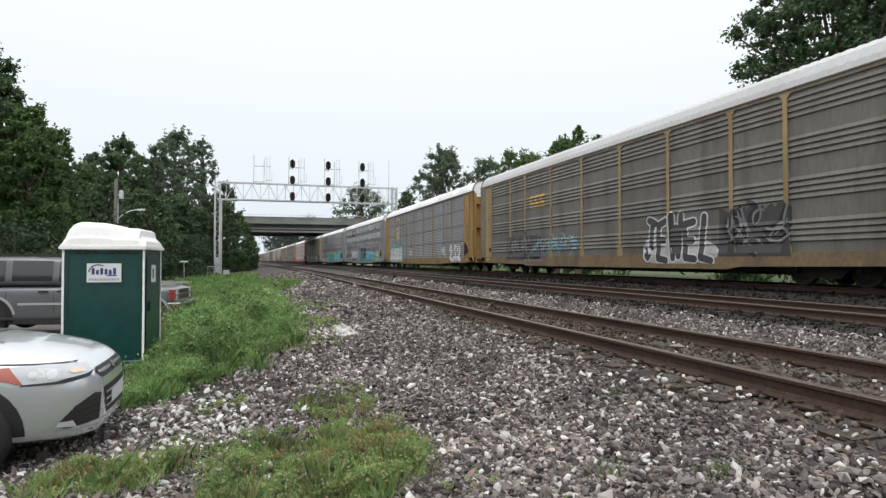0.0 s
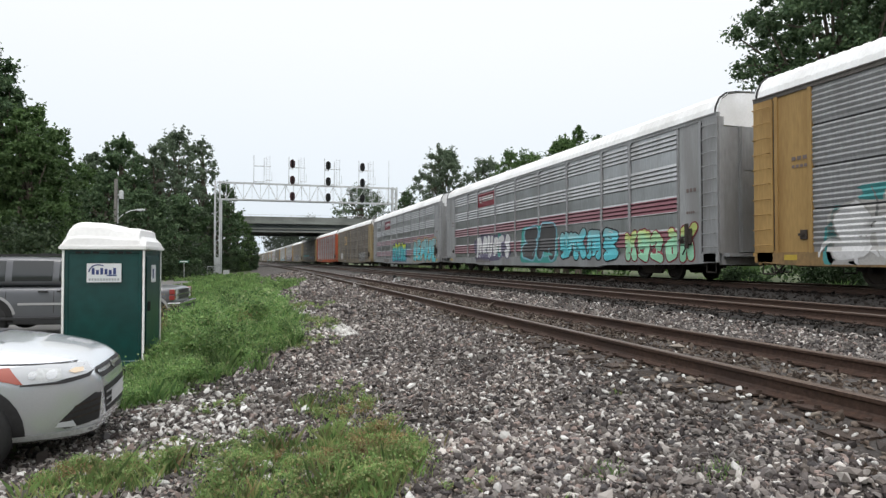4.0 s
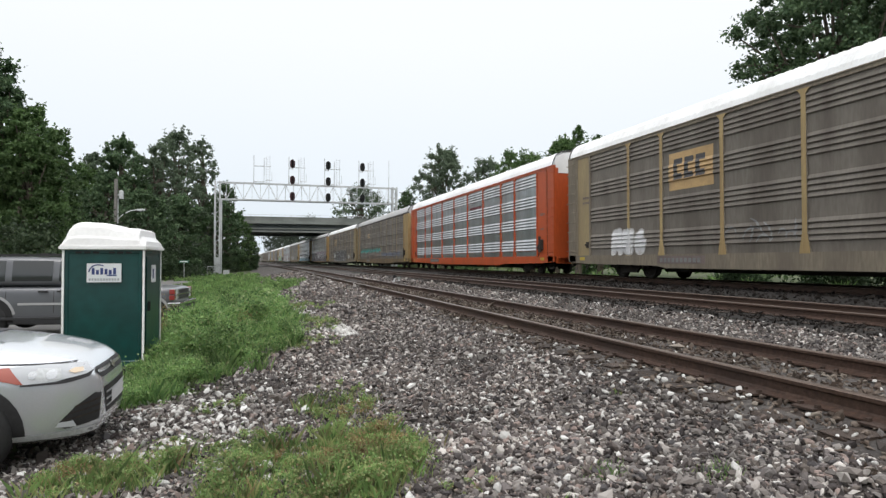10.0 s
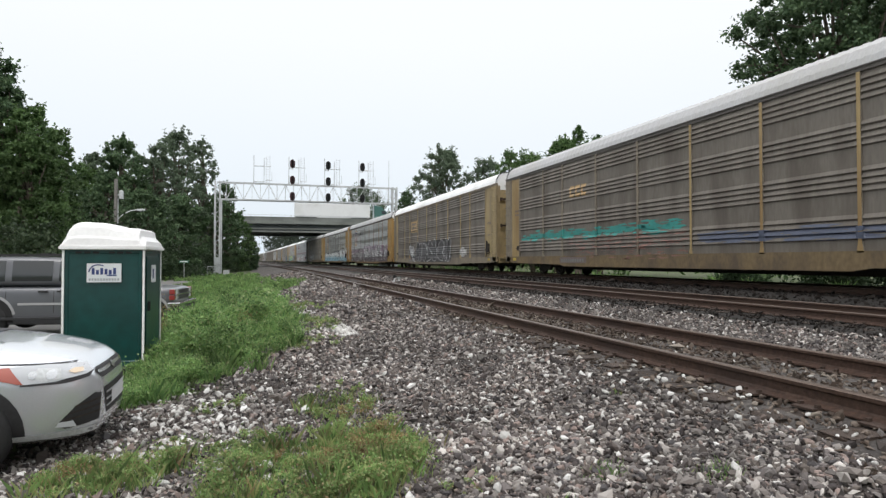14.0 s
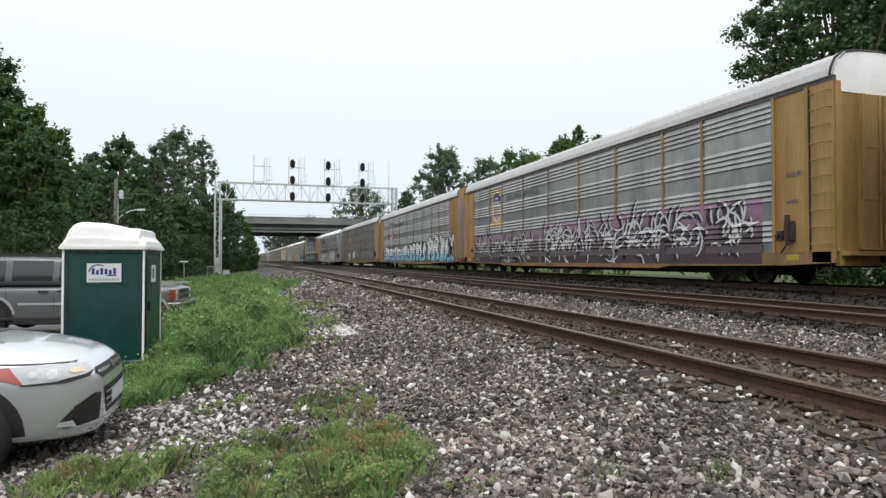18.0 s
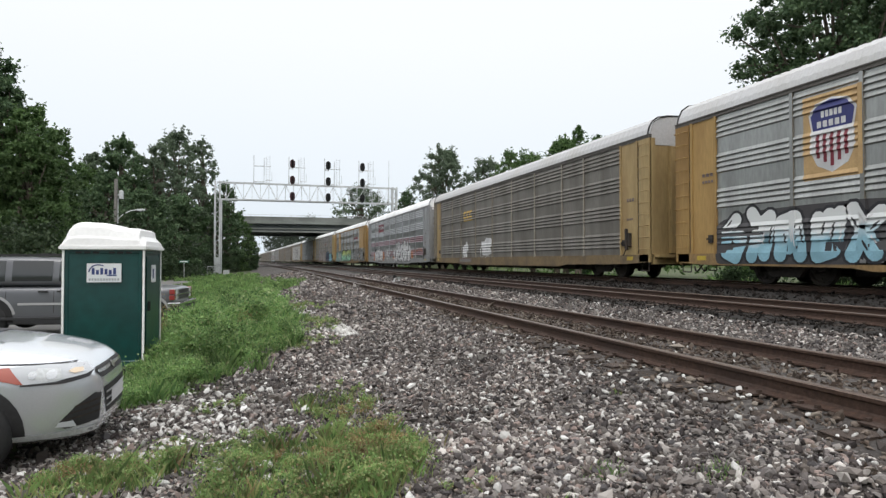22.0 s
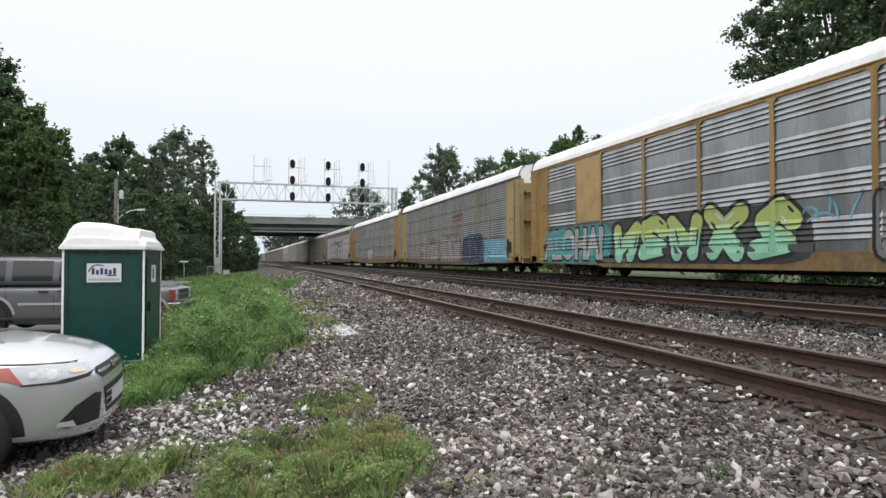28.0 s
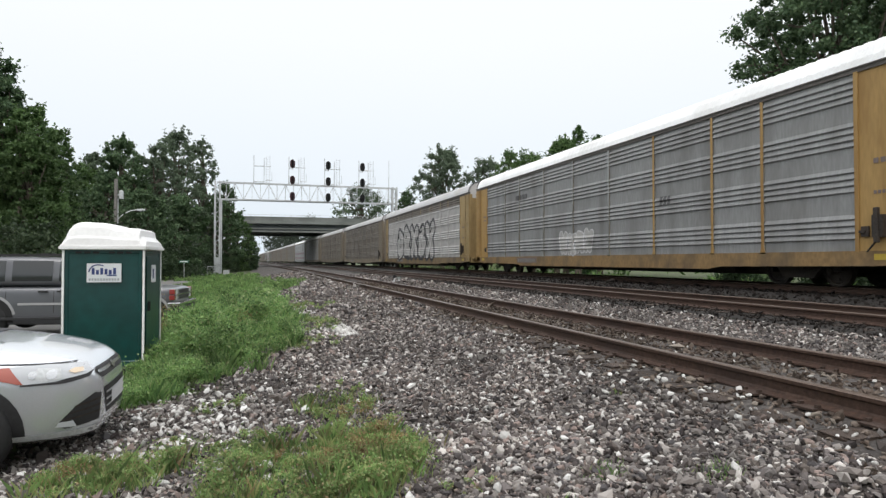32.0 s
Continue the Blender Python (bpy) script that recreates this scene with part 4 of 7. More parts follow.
def decorate():
    D = [KINDS[c][4] for c in CONSIST]
    for k in range(17):
        data_marks(CARS[k], D[k], k)
    c, d = CARS[0], D[0]
    block_logo(c, -5.7, 3.75, d, "gold")
    wild_piece(c, -9.6, -5.4, 0.75, 1.95, "dark", "dark", "gray", d, 3, 24)
    scrawl(c, -6.4, -1.4, 0.9, 1.95, "sky", d, 4, 26, 0.055)
    lay("sprayed_haze", c, [lumpy(4.6, 1.0, 3.6, 0.9, random.Random(51), 3, 0.1)], C["ghost"], 0.003, d)
    bubble_piece(c, 2.9, 6.4, 0.62, 2.2, 5, "dark", d, 5, None, "white", 0.055, "JEWEL", 0.34)
    wild_piece(c, 6.6, 9.2, 0.8, 2.2, "dark", "black", "gray", d, 6, 18)
    c, d = CARS[1], D[1]
    shield(c, -8.0, 3.9, d, 0.95)
    lay("sprayed_haze", c, [lumpy(-11.0, 1.2, 0.9, 1.3, random.Random(83), 3, 0.2), lumpy(-5.9, 1.3, 1.0, 1.4, random.Random(84), 3, 0.2), lumpy(-8.6, 2.25, 4.2, 0.4, random.Random(85), 3, 0.1)], C["teal"], 0.003, d)
    bubble_piece(c, -11.2, -6.2, 0.6, 2.2, 5, "white", d, 81, "ghost", "ghost", 0.05, "", 0.5)
    scrawl(c, -11.0, -6.4, 0.7, 2.0, "white", d, 82, 16, 0.12)
    ghosts(c, [(7.0, 1.4, 1.2, 0.8), (-2.9, 1.4, 1.0, 0.7)], d)
    scrawl(c, -10.6, -6.2, 1.2, 2.3, "gray", d, 8, 6, 0.06)
    bubble_piece(c, 8.6, 11.2, 0.55, 2.0, 3, "white", d, 9, None, "gray", 0.05)
    scrawl(c, 8.7, 11.2, 0.6, 1.9, "black", d, 10, 10, 0.05)
    scrawl(c, 11.9, 12.9, 1.2, 1.8, "white", d, 11, 6, 0.05)
    c, d = CARS[2], D[2]
    sign_plate(c, -5.7, 4.45, d)
    lay("sprayed_ground", c, [lumpy(-7.0, 1.45, 1.5, 1.5, random.Random(2), 3, 0.12, 30), lumpy(-4.6, 1.5, 4.6, 1.55, random.Random(3), 4, 0.1, 40)], C["haze"], 0.003, d)
    bubble_piece(c, -7.3, -2.0, 0.85, 2.35, 6, "white", d, 12, None, "haze", 0.05, "neUers", 0.42)
    lay("sprayed_fill", c, [[(-4.0, 0.95), (-3.45, 0.85), (-3.35, 2.2), (-3.85, 2.3)]], C["green"], 0.0085, d)
    bubble_piece(c, -0.6, 3.2, 0.65, 2.45, 2, "dark", d, 13, "green", "sky", 0.10)
    bubble_piece(c, 3.6, 8.4, 0.7, 2.0, 4, "cyan", d, 14, None, "black", 0.06)
    bubble_piece(c, 8.8, 12.6, 0.6, 1.9, 5, "mint", d, 15, None, "red", 0.05)
    c, d = CARS[3], D[3]
    sign_plate(c, -5.7, 4.45, d)
    bubble_piece(c, -3.3, 2.5, 0.62, 2.45, 5, "lime", d, 16, "violet", "black", 0.085, "", 0.46)
    scrawl(c, 2.9, 4.0, 1.5, 2.1, "sky", d, 17, 5, 0.08)
    bubble_piece(c, 5.2, 12.2, 0.62, 2.5, 6, "cyan", d, 18, None, "dark", 0.07, "REFUSE", 0.46, "tan")
    c, d = CARS[4], D[4]
    block_logo(c, -5.7, 3.75, d, "dark", 1.6, 0.7, False, "tan")
    bubble_piece(c, -10.2, -8.0, 0.9, 1.9, 3, "white", d, 19, None, "ghost", 0.05)
    scrawl(c, -3.8, -1.6, 1.2, 1.9, "gray", d, 20, 9, 0.07)
    bubble_piece(c, 5.6, 9.6, 0.6, 1.9, 5, "gray", d, 21, None, "black", 0.06)
    scrawl(c, 5.7, 9.5, 0.8, 1.8, "ghost", d, 22, 12, 0.06)
    scrawl(c, 10.4, 11.5, 1.2, 2.2, "black", d, 23, 5, 0.05)
    c, d = CARS[5], D[5]
    bars(c, 1.9, 3.98, 2.1, 0.15, 9, C["red"], d, "name_bar")
    c, d = CARS[6], D[6]
    block_logo(c, -5.7, 3.75, d, "tan", 1.5, 0.5, False)
    rng = random.Random(24)
    band = [lumpy(rng.uniform(-11.4, 0.9), 1.88 + rng.gauss(0, 0.10), rng.uniform(0.15, 0.7), rng.uniform(0.03, 0.11), rng, 2.4, 0.2, 9) for i in range(300)]
    lay("sprayed_band", c, band, C["green"], 0.008, d)
    blue = [lumpy(rng.uniform(2.0, 10.5), 1.38 + rng.gauss(0, 0.10), rng.uniform(0.4, 1.3), rng.uniform(0.03, 0.09), rng, 2.4, 0.2, 10) for i in range(110)]
    lay("sprayed_band", c, blue, C["slate"], 0.006, d)
    faint = [lumpy(rng.uniform(-6.5, 1.3), rng.uniform(0.75, 1.66), rng.uniform(0.1, 0.5), rng.uniform(0.015, 0.05), rng, 2.4, 0.15, 8) for i in range(190)]
    lay("sprayed_speckle", c, faint, C["blush"], 0.004, d)
    c, d = CARS[7], D[7]
    block_logo(c, -5.7, 3.75, d, "dark", 1.6, 0.55, True, "tan")
    bubble_piece(c, -4.6, 4.8, 0.62, 2.3, 6, "dark", d, 26, "dark", "white", 0.05, "", 0.5)
    wild_piece(c, -7.2, -4.9, 0.7, 1.9, None, "black", "white", d, 261, 30)
    scrawl(c, -7.2, -6.0, 0.9, 2.1, "white", d, 27, 6, 0.06)
    ghosts(c, [(7.6, 1.3, 1.6, 0.8)], d)
    c, d = CARS[8], D[8]
    shield(c, -7.9, 3.85, d, 0.95)
    word(c, "BUILDING  AMERICA", -6.5, 4.06, 0.42, C["dark"], d, 0.009, 1.05)
    wild_piece(c, -11.6, -2.4, 0.58, 2.2, "pink", "black", "ghost", d, 28, 110)
    wild_piece(c, -2.2, 11.4, 0.58, 2.45, "pink", "black", "white", d, 29, 180)
    c, d = CARS[9], D[9]
    shield(c, -7.9, 3.85, d, 0.95)
    word(c, "BUILDING  AMERICA", -6.5, 4.06, 0.42, C["dark"], d, 0.009, 1.05)
    bubble_piece(c, -11.6, -5.6, 0.58, 2.1, 6, "ice", d, 30, "dark", "black", 0.08)
    bubble_piece(c, -5.4, -0.2, 0.58, 2.05, 6, "ice", d, 31, None, "black", 0.07)
    bubble_piece(c, 0.0, 5.4, 0.58, 2.35, 5, "ice", d, 32, "dark", "black", 0.09)
    bubble_piece(c, 5.8, 12.9, 0.58, 2.55, 6, "ice", d, 33, None, "black", 0.11)
    c, d = CARS[10], D[10]
    block_logo(c, -5.7, 3.75, d, "gold")
    ghosts(c, [(-6.3, 1.45, 1.3, 1.5), (-2.6, 1.45, 2.2, 1.5)], d, "white")
    c, d = CARS[11], D[11]
    sign_plate(c, -5.7, 4.3, d)
    lay("sprayed_ground", c, [lumpy(-9.6, 1.1, 0.8, 0.8, random.Random(3), 3, 0.2), lumpy(-4.5, 1.2, 0.8, 1.0, random.Random(4), 3, 0.2)], C["rust"], 0.003, d)
    wild_piece(c, -9.2, -4.8, 0.6, 2.05, None, "black", "white", d, 34, 46)
    bubble_piece(c, -9.1, -4.9, 0.62, 1.95, 5, "white", d, 341, None, "black", 0.05)
    wild_piece(c, -4.0, -0.4, 0.62, 1.9, None, "gray", "white", d, 35, 26)
    bubble_piece(c, 1.5, 7.4, 0.6, 2.5, 6, "white", d, 371, None, "black", 0.085, "", 0.36)
    wild_piece(c, 1.4, 7.6, 0.6, 2.3, None, "black", "white", d, 37, 44)
    lay("sprayed_haze", c, [lumpy(0.6, 1.2, 0.8, 0.8, random.Random(41), 3, 0.2), lumpy(7.9, 1.2, 0.7, 0.7, random.Random(42), 3, 0.2)], C["rust"], 0.004, d)
    wild_piece(c, 0.0, 1.8, 0.6, 1.9, None, "gray", "white", d, 36, 22)
    scrawl(c, 8.4, 11.6, 1.35, 1.8, "rust", d, 38, 12, 0.08)
    c, d = CARS[12], D[12]
    lay("plain_plate", c, [[(-9.0, 2.35), (-7.15, 2.35), (-7.15, 5.05), (-9.0, 5.05)], [(9.1, 2.4), (11.7, 2.4), (11.7, 5.05), (9.1, 5.05)]], C["tan"], 0.0, None)
    bars(c, 4.5, 3.65, 3.3, 0.3, 9, C["red"], d, "name_bar")
    lay("sprayed_ground", c, [lumpy(-9.2, 1.35, 5.8, 1.6, random.Random(5), 6, 0.03, 40)], C["teal"], 0.003, d)
    word(c, "ALOHA!", -12.0, 0.80, 1.75, C["black"], d, 0.007, 0.80, "sprayed_word_shadow", 0.16)
    word(c, "ALOHA!", -12.0, 0.80, 1.75, C["ghost"], d, 0.011, 0.80, "sprayed_word", 0.08)
    bubble_piece(c, -6.3, 2.2, 0.6, 2.3, 5, "mint", d, 39, "dark", "black", 0.12)
    scrawl(c, 2.4, 3.8, 1.5, 2.3, "sky", d, 40, 5, 0.08)
    bubble_piece(c, 4.2, 12.6, 0.6, 2.35, 7, "gray", d, 41, None, "black", 0.09)
    c, d = CARS[13], D[13]
    lay("red_stripe", c, ribbon([(2.0 + i * 0.4, 3.75 + 0.02 * i) for i in range(7)], 0.22) + ribbon([(2.0 + i * 0.4, 3.45 + 0.02 * i) for i in range(7)], 0.12), C["red"], 0.009, d)
    lay("sprayed_ground", c, [lumpy(-5.6, 1.3, 2.6, 1.4, random.Random(9), 3, 0.1), lumpy(-3.2, 1.4, 3.4, 1.9, random.Random(10), 3, 0.1)], C["mud"], 0.003, d)
    word(c, "4", -6.45, 0.80, 3.1, C["worn"], d, 0.008, 1.0, "sprayed_figure", 0.06)
    bubble_piece(c, -4.6, -1.4, 0.75, 2.3, 3, "worn", d, 421, None, "mud", 0.05, "", 0.46)
    bubble_piece(c, -0.6, 3.9, 0.62, 2.6, 3, "worn", d, 422, "mud", "mud", 0.06, "", 0.56)
    bubble_piece(c, 4.4, 8.2, 0.6, 2.4, 3, "navy", d, 42, "navy", "sky", 0.035, "", 0.5)
    bubble_piece(c, 8.4, 12.0, 0.6, 2.0, 4, "sky", d, 43, "sky", "navy", 0.04)
    c, d = CARS[14], D[14]
    bars(c, -7.6, 3.9, 1.5, 0.28, 8, C["dark"], d, "name_bar")
    bubble_piece(c, -2.6, 0.2, 0.95, 2.0, 4, "ghost", d, 44, None, "white", 0.05)
    bars(c, 4.6, 2.6, 0.6, 0.3, 3, C["dark"], d)
    c, d = CARS[15], D[15]
    lay("sprayed_ground", c, [[(-11.6, 0.95), (11.6, 0.95), (11.6, 4.6), (-11.6, 4.6)]], C["ghost"], 0.003, d)
    bubble_piece(c, -7.4, 5.6, 0.9, 3.9, 5, "ghost", d, 45, None, "black", 0.26)


decorate()

# ---- signal gantry ----
MAROON = mat("maroon_black_paint", (0.045, 0.008, 0.014), 0.5, 0, 0.2, 4, 1, 0.1)


def signal_gantry():
    y, xl, xr, base = 80.0, -4.62, 18.0, -0.8
    g = empty("signal_gantry", pose(0, y, 0), "galvanised lattice signal gantry carrying dark signal heads over the tracks", "signal gantry")
    for x in (xl, xr):
        for dx in (-0.28, 0.28):
            for dy in (-0.4, 0.4):
                part("tower_leg", boxes((x + dx - 0.085, x + dx + 0.085, dy - 0.085, dy + 0.085, base, 10.95)), M["galv"], g)
        bm = bmesh.new()
        z = base + 0.4
        side = 1
        while z < 10.6:
            rod(bm, (x - 0.28 * side, -0.4, z), (x + 0.28 * side, -0.4, z + 0.6), 0.025, seg=5)
            rod(bm, (x - 0.28 * side, 0.4, z), (x + 0.28 * side, 0.4, z + 0.6), 0.025, seg=5)
            rod(bm, (x + 0.28 * side, -0.4, z), (x + 0.28 * side, 0.4, z + 0.6), 0.025, seg=5)
            z += 0.6
            side = -side
        part("tower_lacing", bm, M["galv"], g)["kind"] = "stuff"
        part("footing", boxes((x - 0.7, x + 0.7, -0.8, 0.8, base - 0.4, base + 0.15), bevel=0.03), M["concrete"], g)
    for dy in (-0.5, 0.5):
        for z in (8.66, 10.82):
            part("beam_chord", boxes((xl, xr, dy - 0.055, dy + 0.055, z - 0.055, z + 0.055)), M["galv"], g)
    n = 22
    step = (xr - xl) / n
    for i in range(n):
        x0, x1 = xl + i * step, xl + (i + 1) * step
        for dy in (-0.5, 0.5):
            a, b = ((x0, dy, 8.7), (x1, dy, 10.78)) if i % 2 else ((x0, dy, 10.78), (x1, dy, 8.7))
            part("beam_diagonal", rods((a, b, 0.02), seg=6), M["galv"], g)
            part("beam_upright", rods(((x1, dy, 8.7), (x1, dy, 10.8), 0.022), seg=6), M["galv"], g)
        part("beam_tie", rods(((x1, -0.5, 10.82), (x1, 0.5, 10.82), 0.03), ((x1, -0.5, 8.66), (x1, 0.5, 8.66), 0.03), seg=6), M["galv"], g)
    part("cable_conduit", rods(((xl + 0.48, -0.45, base), (xl + 0.48, -0.45, 8.7), 0.11), seg=10), M["galv"], g, "pale steel cable conduit")
    part("conduit_box", boxes((xl - 0.25, xl + 0.3, -0.62, -0.42, base + 0.3, base + 2.2), bevel=0.02), M["galv"], g)
    part("walkway", boxes((xl, xr, -0.45, 0.45, 8.74, 8.78)), M["galv"], g)

    def cage(x, z0, z1):
        bm = rods(((x, -0.62, 10.8), (x, -0.62, z1), 0.05), ((x + 1.25, -0.62, 10.8), (x + 1.25, -0.62, z1 - 0.3), 0.045), ((x, -0.62, z1 - 1.35), (x + 1.25, -0.62, z1 - 1.35), 0.06), ((x, -0.62, z0), (x + 1.25, -0.62, z0), 0.05), seg=6)
        part("mast_frame", bm, M["galv"], g)
        lad = bmesh.new()
        for dx in (1.5, 1.95):
            rod(lad, (x + dx, -0.62, 10.8), (x + dx, -0.62, z1), 0.022, seg=5)
        for z in np.arange(11.0, z1, 0.32):
            rod(lad, (x + 1.5, -0.62, z), (x + 1.95, -0.62, z), 0.014, seg=5)
        part("mast_ladder", lad, M["galv"], g)
        part("guard_rail", rods(((x + 1.25, -0.62, z1 - 1.35), (x + 2.1, -0.62, z1 - 1.35), 0.03), ((x + 1.4, -0.62, 11.2), (x + 2.25, -0.62, 11.2), 0.03), ((x + 2.2, -0.62, 11.2), (x + 2.2, -0.62, 12.2), 0.025), seg=5), M["galv"], g)

    for x in (-0.3, 4.0, 8.55, 13.05):
        cage(x, 11.0, 14.35)
        if x < 1:
            continue
        for z in (9.25, 11.35, 13.45):
            oval = [(0.33 * math.cos(a), 0.56 * math.copysign(abs(math.sin(a)) ** 0.75, math.sin(a))) for a in np.linspace(0, 2 * math.pi, 24, endpoint=False)]
            bm = prism([(x + 0.45 + px, z + pz) for px, pz in oval], -0.80, -0.74, "y")
            head = part("signal_head", bm, MAROON if x < 5 else M["black"], g, "dark oval signal backing with three hooded lenses")
            for dz in (-0.3, 0.0, 0.3):
                hood = bmesh.new()
                lathe(hood, [(0.115, 0.0), (0.12, 0.24), (0.105, 0.24), (0.10, 0.01)], 12, Matrix.Translation((x + 0.45, -0.80, z + dz)) @ pose(0, 0, 0, 90, 0, 0))
                part("lens_hood", hood, M["black"], head)
            part("head_bracket", rods(((x + 0.45, -0.70, z - 0.75), (x + 0.45, -0.70, z + 0.2), 0.06), ((x, -0.66, z - 0.62), (x + 0.55, -0.66, z - 0.62), 0.04), seg=6), M["galv"], head)
    part("whip_mast", rods(((17.25, 0, 8.6), (17.25, 0, 14.6), 0.07, 0.03), seg=6), M["galv"], g)
    return g


signal_gantry()


def relay_cabinet():
    c = empty("equipment_fence", pose(-5.6, 78.5, -0.95), "low galvanised fence panel by the gantry foot", "fence")
    for x in (-0.9, 0.0, 0.9):
        part("fence_post", rods(((x, 0, 0), (x, 0, 1.25), 0.035), seg=6), M["galv"], c)
    part("fence_rail", rods(((-0.9, 0, 1.22), (0.9, 0, 1.22), 0.03), ((-0.9, 0, 0.2), (0.9, 0, 0.2), 0.03), seg=6), M["galv"], c)
    bm = bmesh.new()
    for i in range(-8, 9):
        rod(bm, (i * 0.11, 0, 0.2), (i * 0.11, 0, 1.22), 0.008, seg=4)
    part("fence_mesh", bm, M["galv"], c)
    b = empty("signal_box", pose(-3.4, 77.0, -0.9), "small pale metal relay box on a slab", "equipment box")
    part("case", boxes((-0.35, 0.35, -0.25, 0.25, 0.1, 0.75), bevel=0.02), M["galv"], b)
    part("slab", boxes((-0.6, 0.6, -0.45, 0.45, -0.1, 0.1)), M["concrete"], b)


relay_cabinet()


# ---- overpass ----
# pier concrete: the deep shade under the deck is put into its colour
SHADED_CONCRETE = mat("shaded_pier_concrete", (0.055, 0.053, 0.05), 0.9, 0, 0.4, 2, 0.6, 0.3, (0.034, 0.032, 0.03))


def overpass():
    o = empty("overpass", pose(0, 128, 0), "grey concrete and steel road overpass on a wall pier", "bridge")
    part("deck", boxes((-14, 30, 0, 24, 8.85, 9.2), (-14, 30, 0.0, 0.25, 8.6, 8.85)), M["concrete"], o)
    for y in (0.1, 23.6):
        part("parapet", boxes((-14, 30, y, y + 0.3, 9.2, 10.0), (-14, 30, y - 0.06, y + 0.36, 9.92, 10.05)), M["concrete"], o)
        for x in np.arange(-13, 30, 4.0):
            part("rail_post", boxes((x - 0.06, x + 0.06, y + 0.1, y + 0.2, 10.05, 10.5)), M["galv"], o)
        part("hand_rail", rods(((-14, y + 0.15, 10.45), (30, y + 0.15, 10.45), 0.035), seg=6), M["galv"], o)
    part("fascia_flange", boxes((-14, 30, 0.45, 1.2, 6.88, 7.2), (-14, 30, 0.5, 0.75, 7.5, 7.75)), M["concrete"], o)
    for y in np.linspace(1.5, 23.0, 8):
        part("girder", boxes((-14, 30, y - 0.02, y + 0.02, 7.0, 8.85), (-14, 30, y - 0.25, y + 0.25, 6.9, 7.0), (-14, 30, y - 0.25, y + 0.25, 8.75, 8.85)), M["girder"], o)
    x = 18.6
    part("pier_wall", boxes((x - 0.45, x + 0.45, 4.0, 21, -0.5, 6.2), bevel=0.05), SHADED_CONCRETE, o)
    part("pier_cap", boxes((x - 0.5, x + 0.5, 2.5, 22.5, 6.2, 6.9), bevel=0.05), SHADED_CONCRETE, o)
    for x0, x1 in ((-15, -14), (30, 31)):
        part("abutment", boxes((x0, x1, 0, 24, -1.2, 8.85)), M["concrete"], o)
    road = prism([(0.35, 9.206), (23.6, 9.206), (23.6, 9.15), (0.35, 9.15)], -14, 30, "x")
    part("roadway", road, M["asphalt"], o)
    for x0, x1 in ((-320, -15), (31, 420)):
        b = prism([(114, -1.2), (128, 8.85), (152, 8.85), (166, -1.2)], x0, x1, "x")
        tagged(part("embankment", b, M["earth"]), "grassed embankment that carries the road", "embankment", kind="structure")
        b = prism([(128.4, 8.85), (151.6, 8.85), (151.6, 9.2), (128.4, 9.2)], x0, x1, "x")
        tagged(part("road", b, M["asphalt"]), "asphalt road on the embankment", "road", kind="structure")


overpass()


def truck_wheel(parent, x, y, z, r):
    w = bmesh.new()
    lathe(w, [(r * 0.55, -0.14), (r * 0.9, -0.15), (r, -0.1), (r, 0.1), (r * 0.9, 0.15), (r * 0.55, 0.14)], 20, Matrix.Translation((x, y, z)) @ pose(0, 0, 0, 90, 0, 0))
    t = part("wheel", w, M["black"], parent)
    h = bmesh.new()
    lathe(h, [(0.1, -0.12), (r * 0.54, -0.13), (r * 0.54, 0.13), (0.1, 0.12)], 14, Matrix.Translation((x, y, z)) @ pose(0, 0, 0, 90, 0, 0))
    part("hub", h, M["galv"], t)


def lorry():
    """A tractor with a long white box trailer, front towards +x, origin at the trailer's nose on the road."""
    white = mat("white_trailer_skin", (0.78, 0.79, 0.79), 0.4, 0.1, 0.04, 2, 0.4, 0.02, (0.66, 0.66, 0.65))
    green = mat("dark_green_cab_paint", (0.05, 0.14, 0.12), 0.35, 0, 0.1, 2, 0.5, 0.02)
    t = empty("articulated_lorry", pose(-220, 131.2, 9.206), "articulated lorry with a white box trailer and green cab", "truck")
    part("trailer_box", boxes((-16.0, 0, -1.25, 1.25, 1.2, 4.05), bevel=0.05), white, t)
    part("trailer_skirt", boxes((-11.5, -4.2, -1.24, -1.18, 0.5, 1.2)), white, t)
    part("trailer_rail", boxes((-16.0, 0, -1.27, -1.2, 1.12, 1.22)), M["galv"], t)
    part("chassis", boxes((-15.8, -0.3, -0.5, 0.5, 0.85, 1.2), (-0.8, 5.3, -0.45, 0.45, 0.6, 0.95)), M["underframe"], t)
    cab = [(1.0, 0.75), (5.5, 0.75), (5.6, 1.2), (5.5, 1.75), (4.1, 1.95), (3.4, 2.85), (2.6, 3.7), (1.0, 3.85)]
    part("cab", prism(cab, -1.15, 1.15, "y"), green, t)
    part("cab_window", prism([(2.6, 2.05), (3.85, 2.0), (3.3, 2.75), (2.6, 2.8)], -1.17, 1.17, "y"), glass("cab_glass", (0.02, 0.025, 0.03)), t)
    part("exhaust_stack", rods(((0.8, -1.0, 1.0), (0.8, -1.0, 4.1), 0.08), seg=8), M["galv"], t)
    part("bumper", boxes((5.4, 5.7, -1.2, 1.2, 0.35, 0.8), bevel=0.03), M["galv"], t)
    for x in (-15.0, -13.8, 0.3, 1.5, 4.7):
        for y in (-1.05, 1.05):
            truck_wheel(t, x, y, 0.5, 0.5)
    return t


LORRY = lorry()


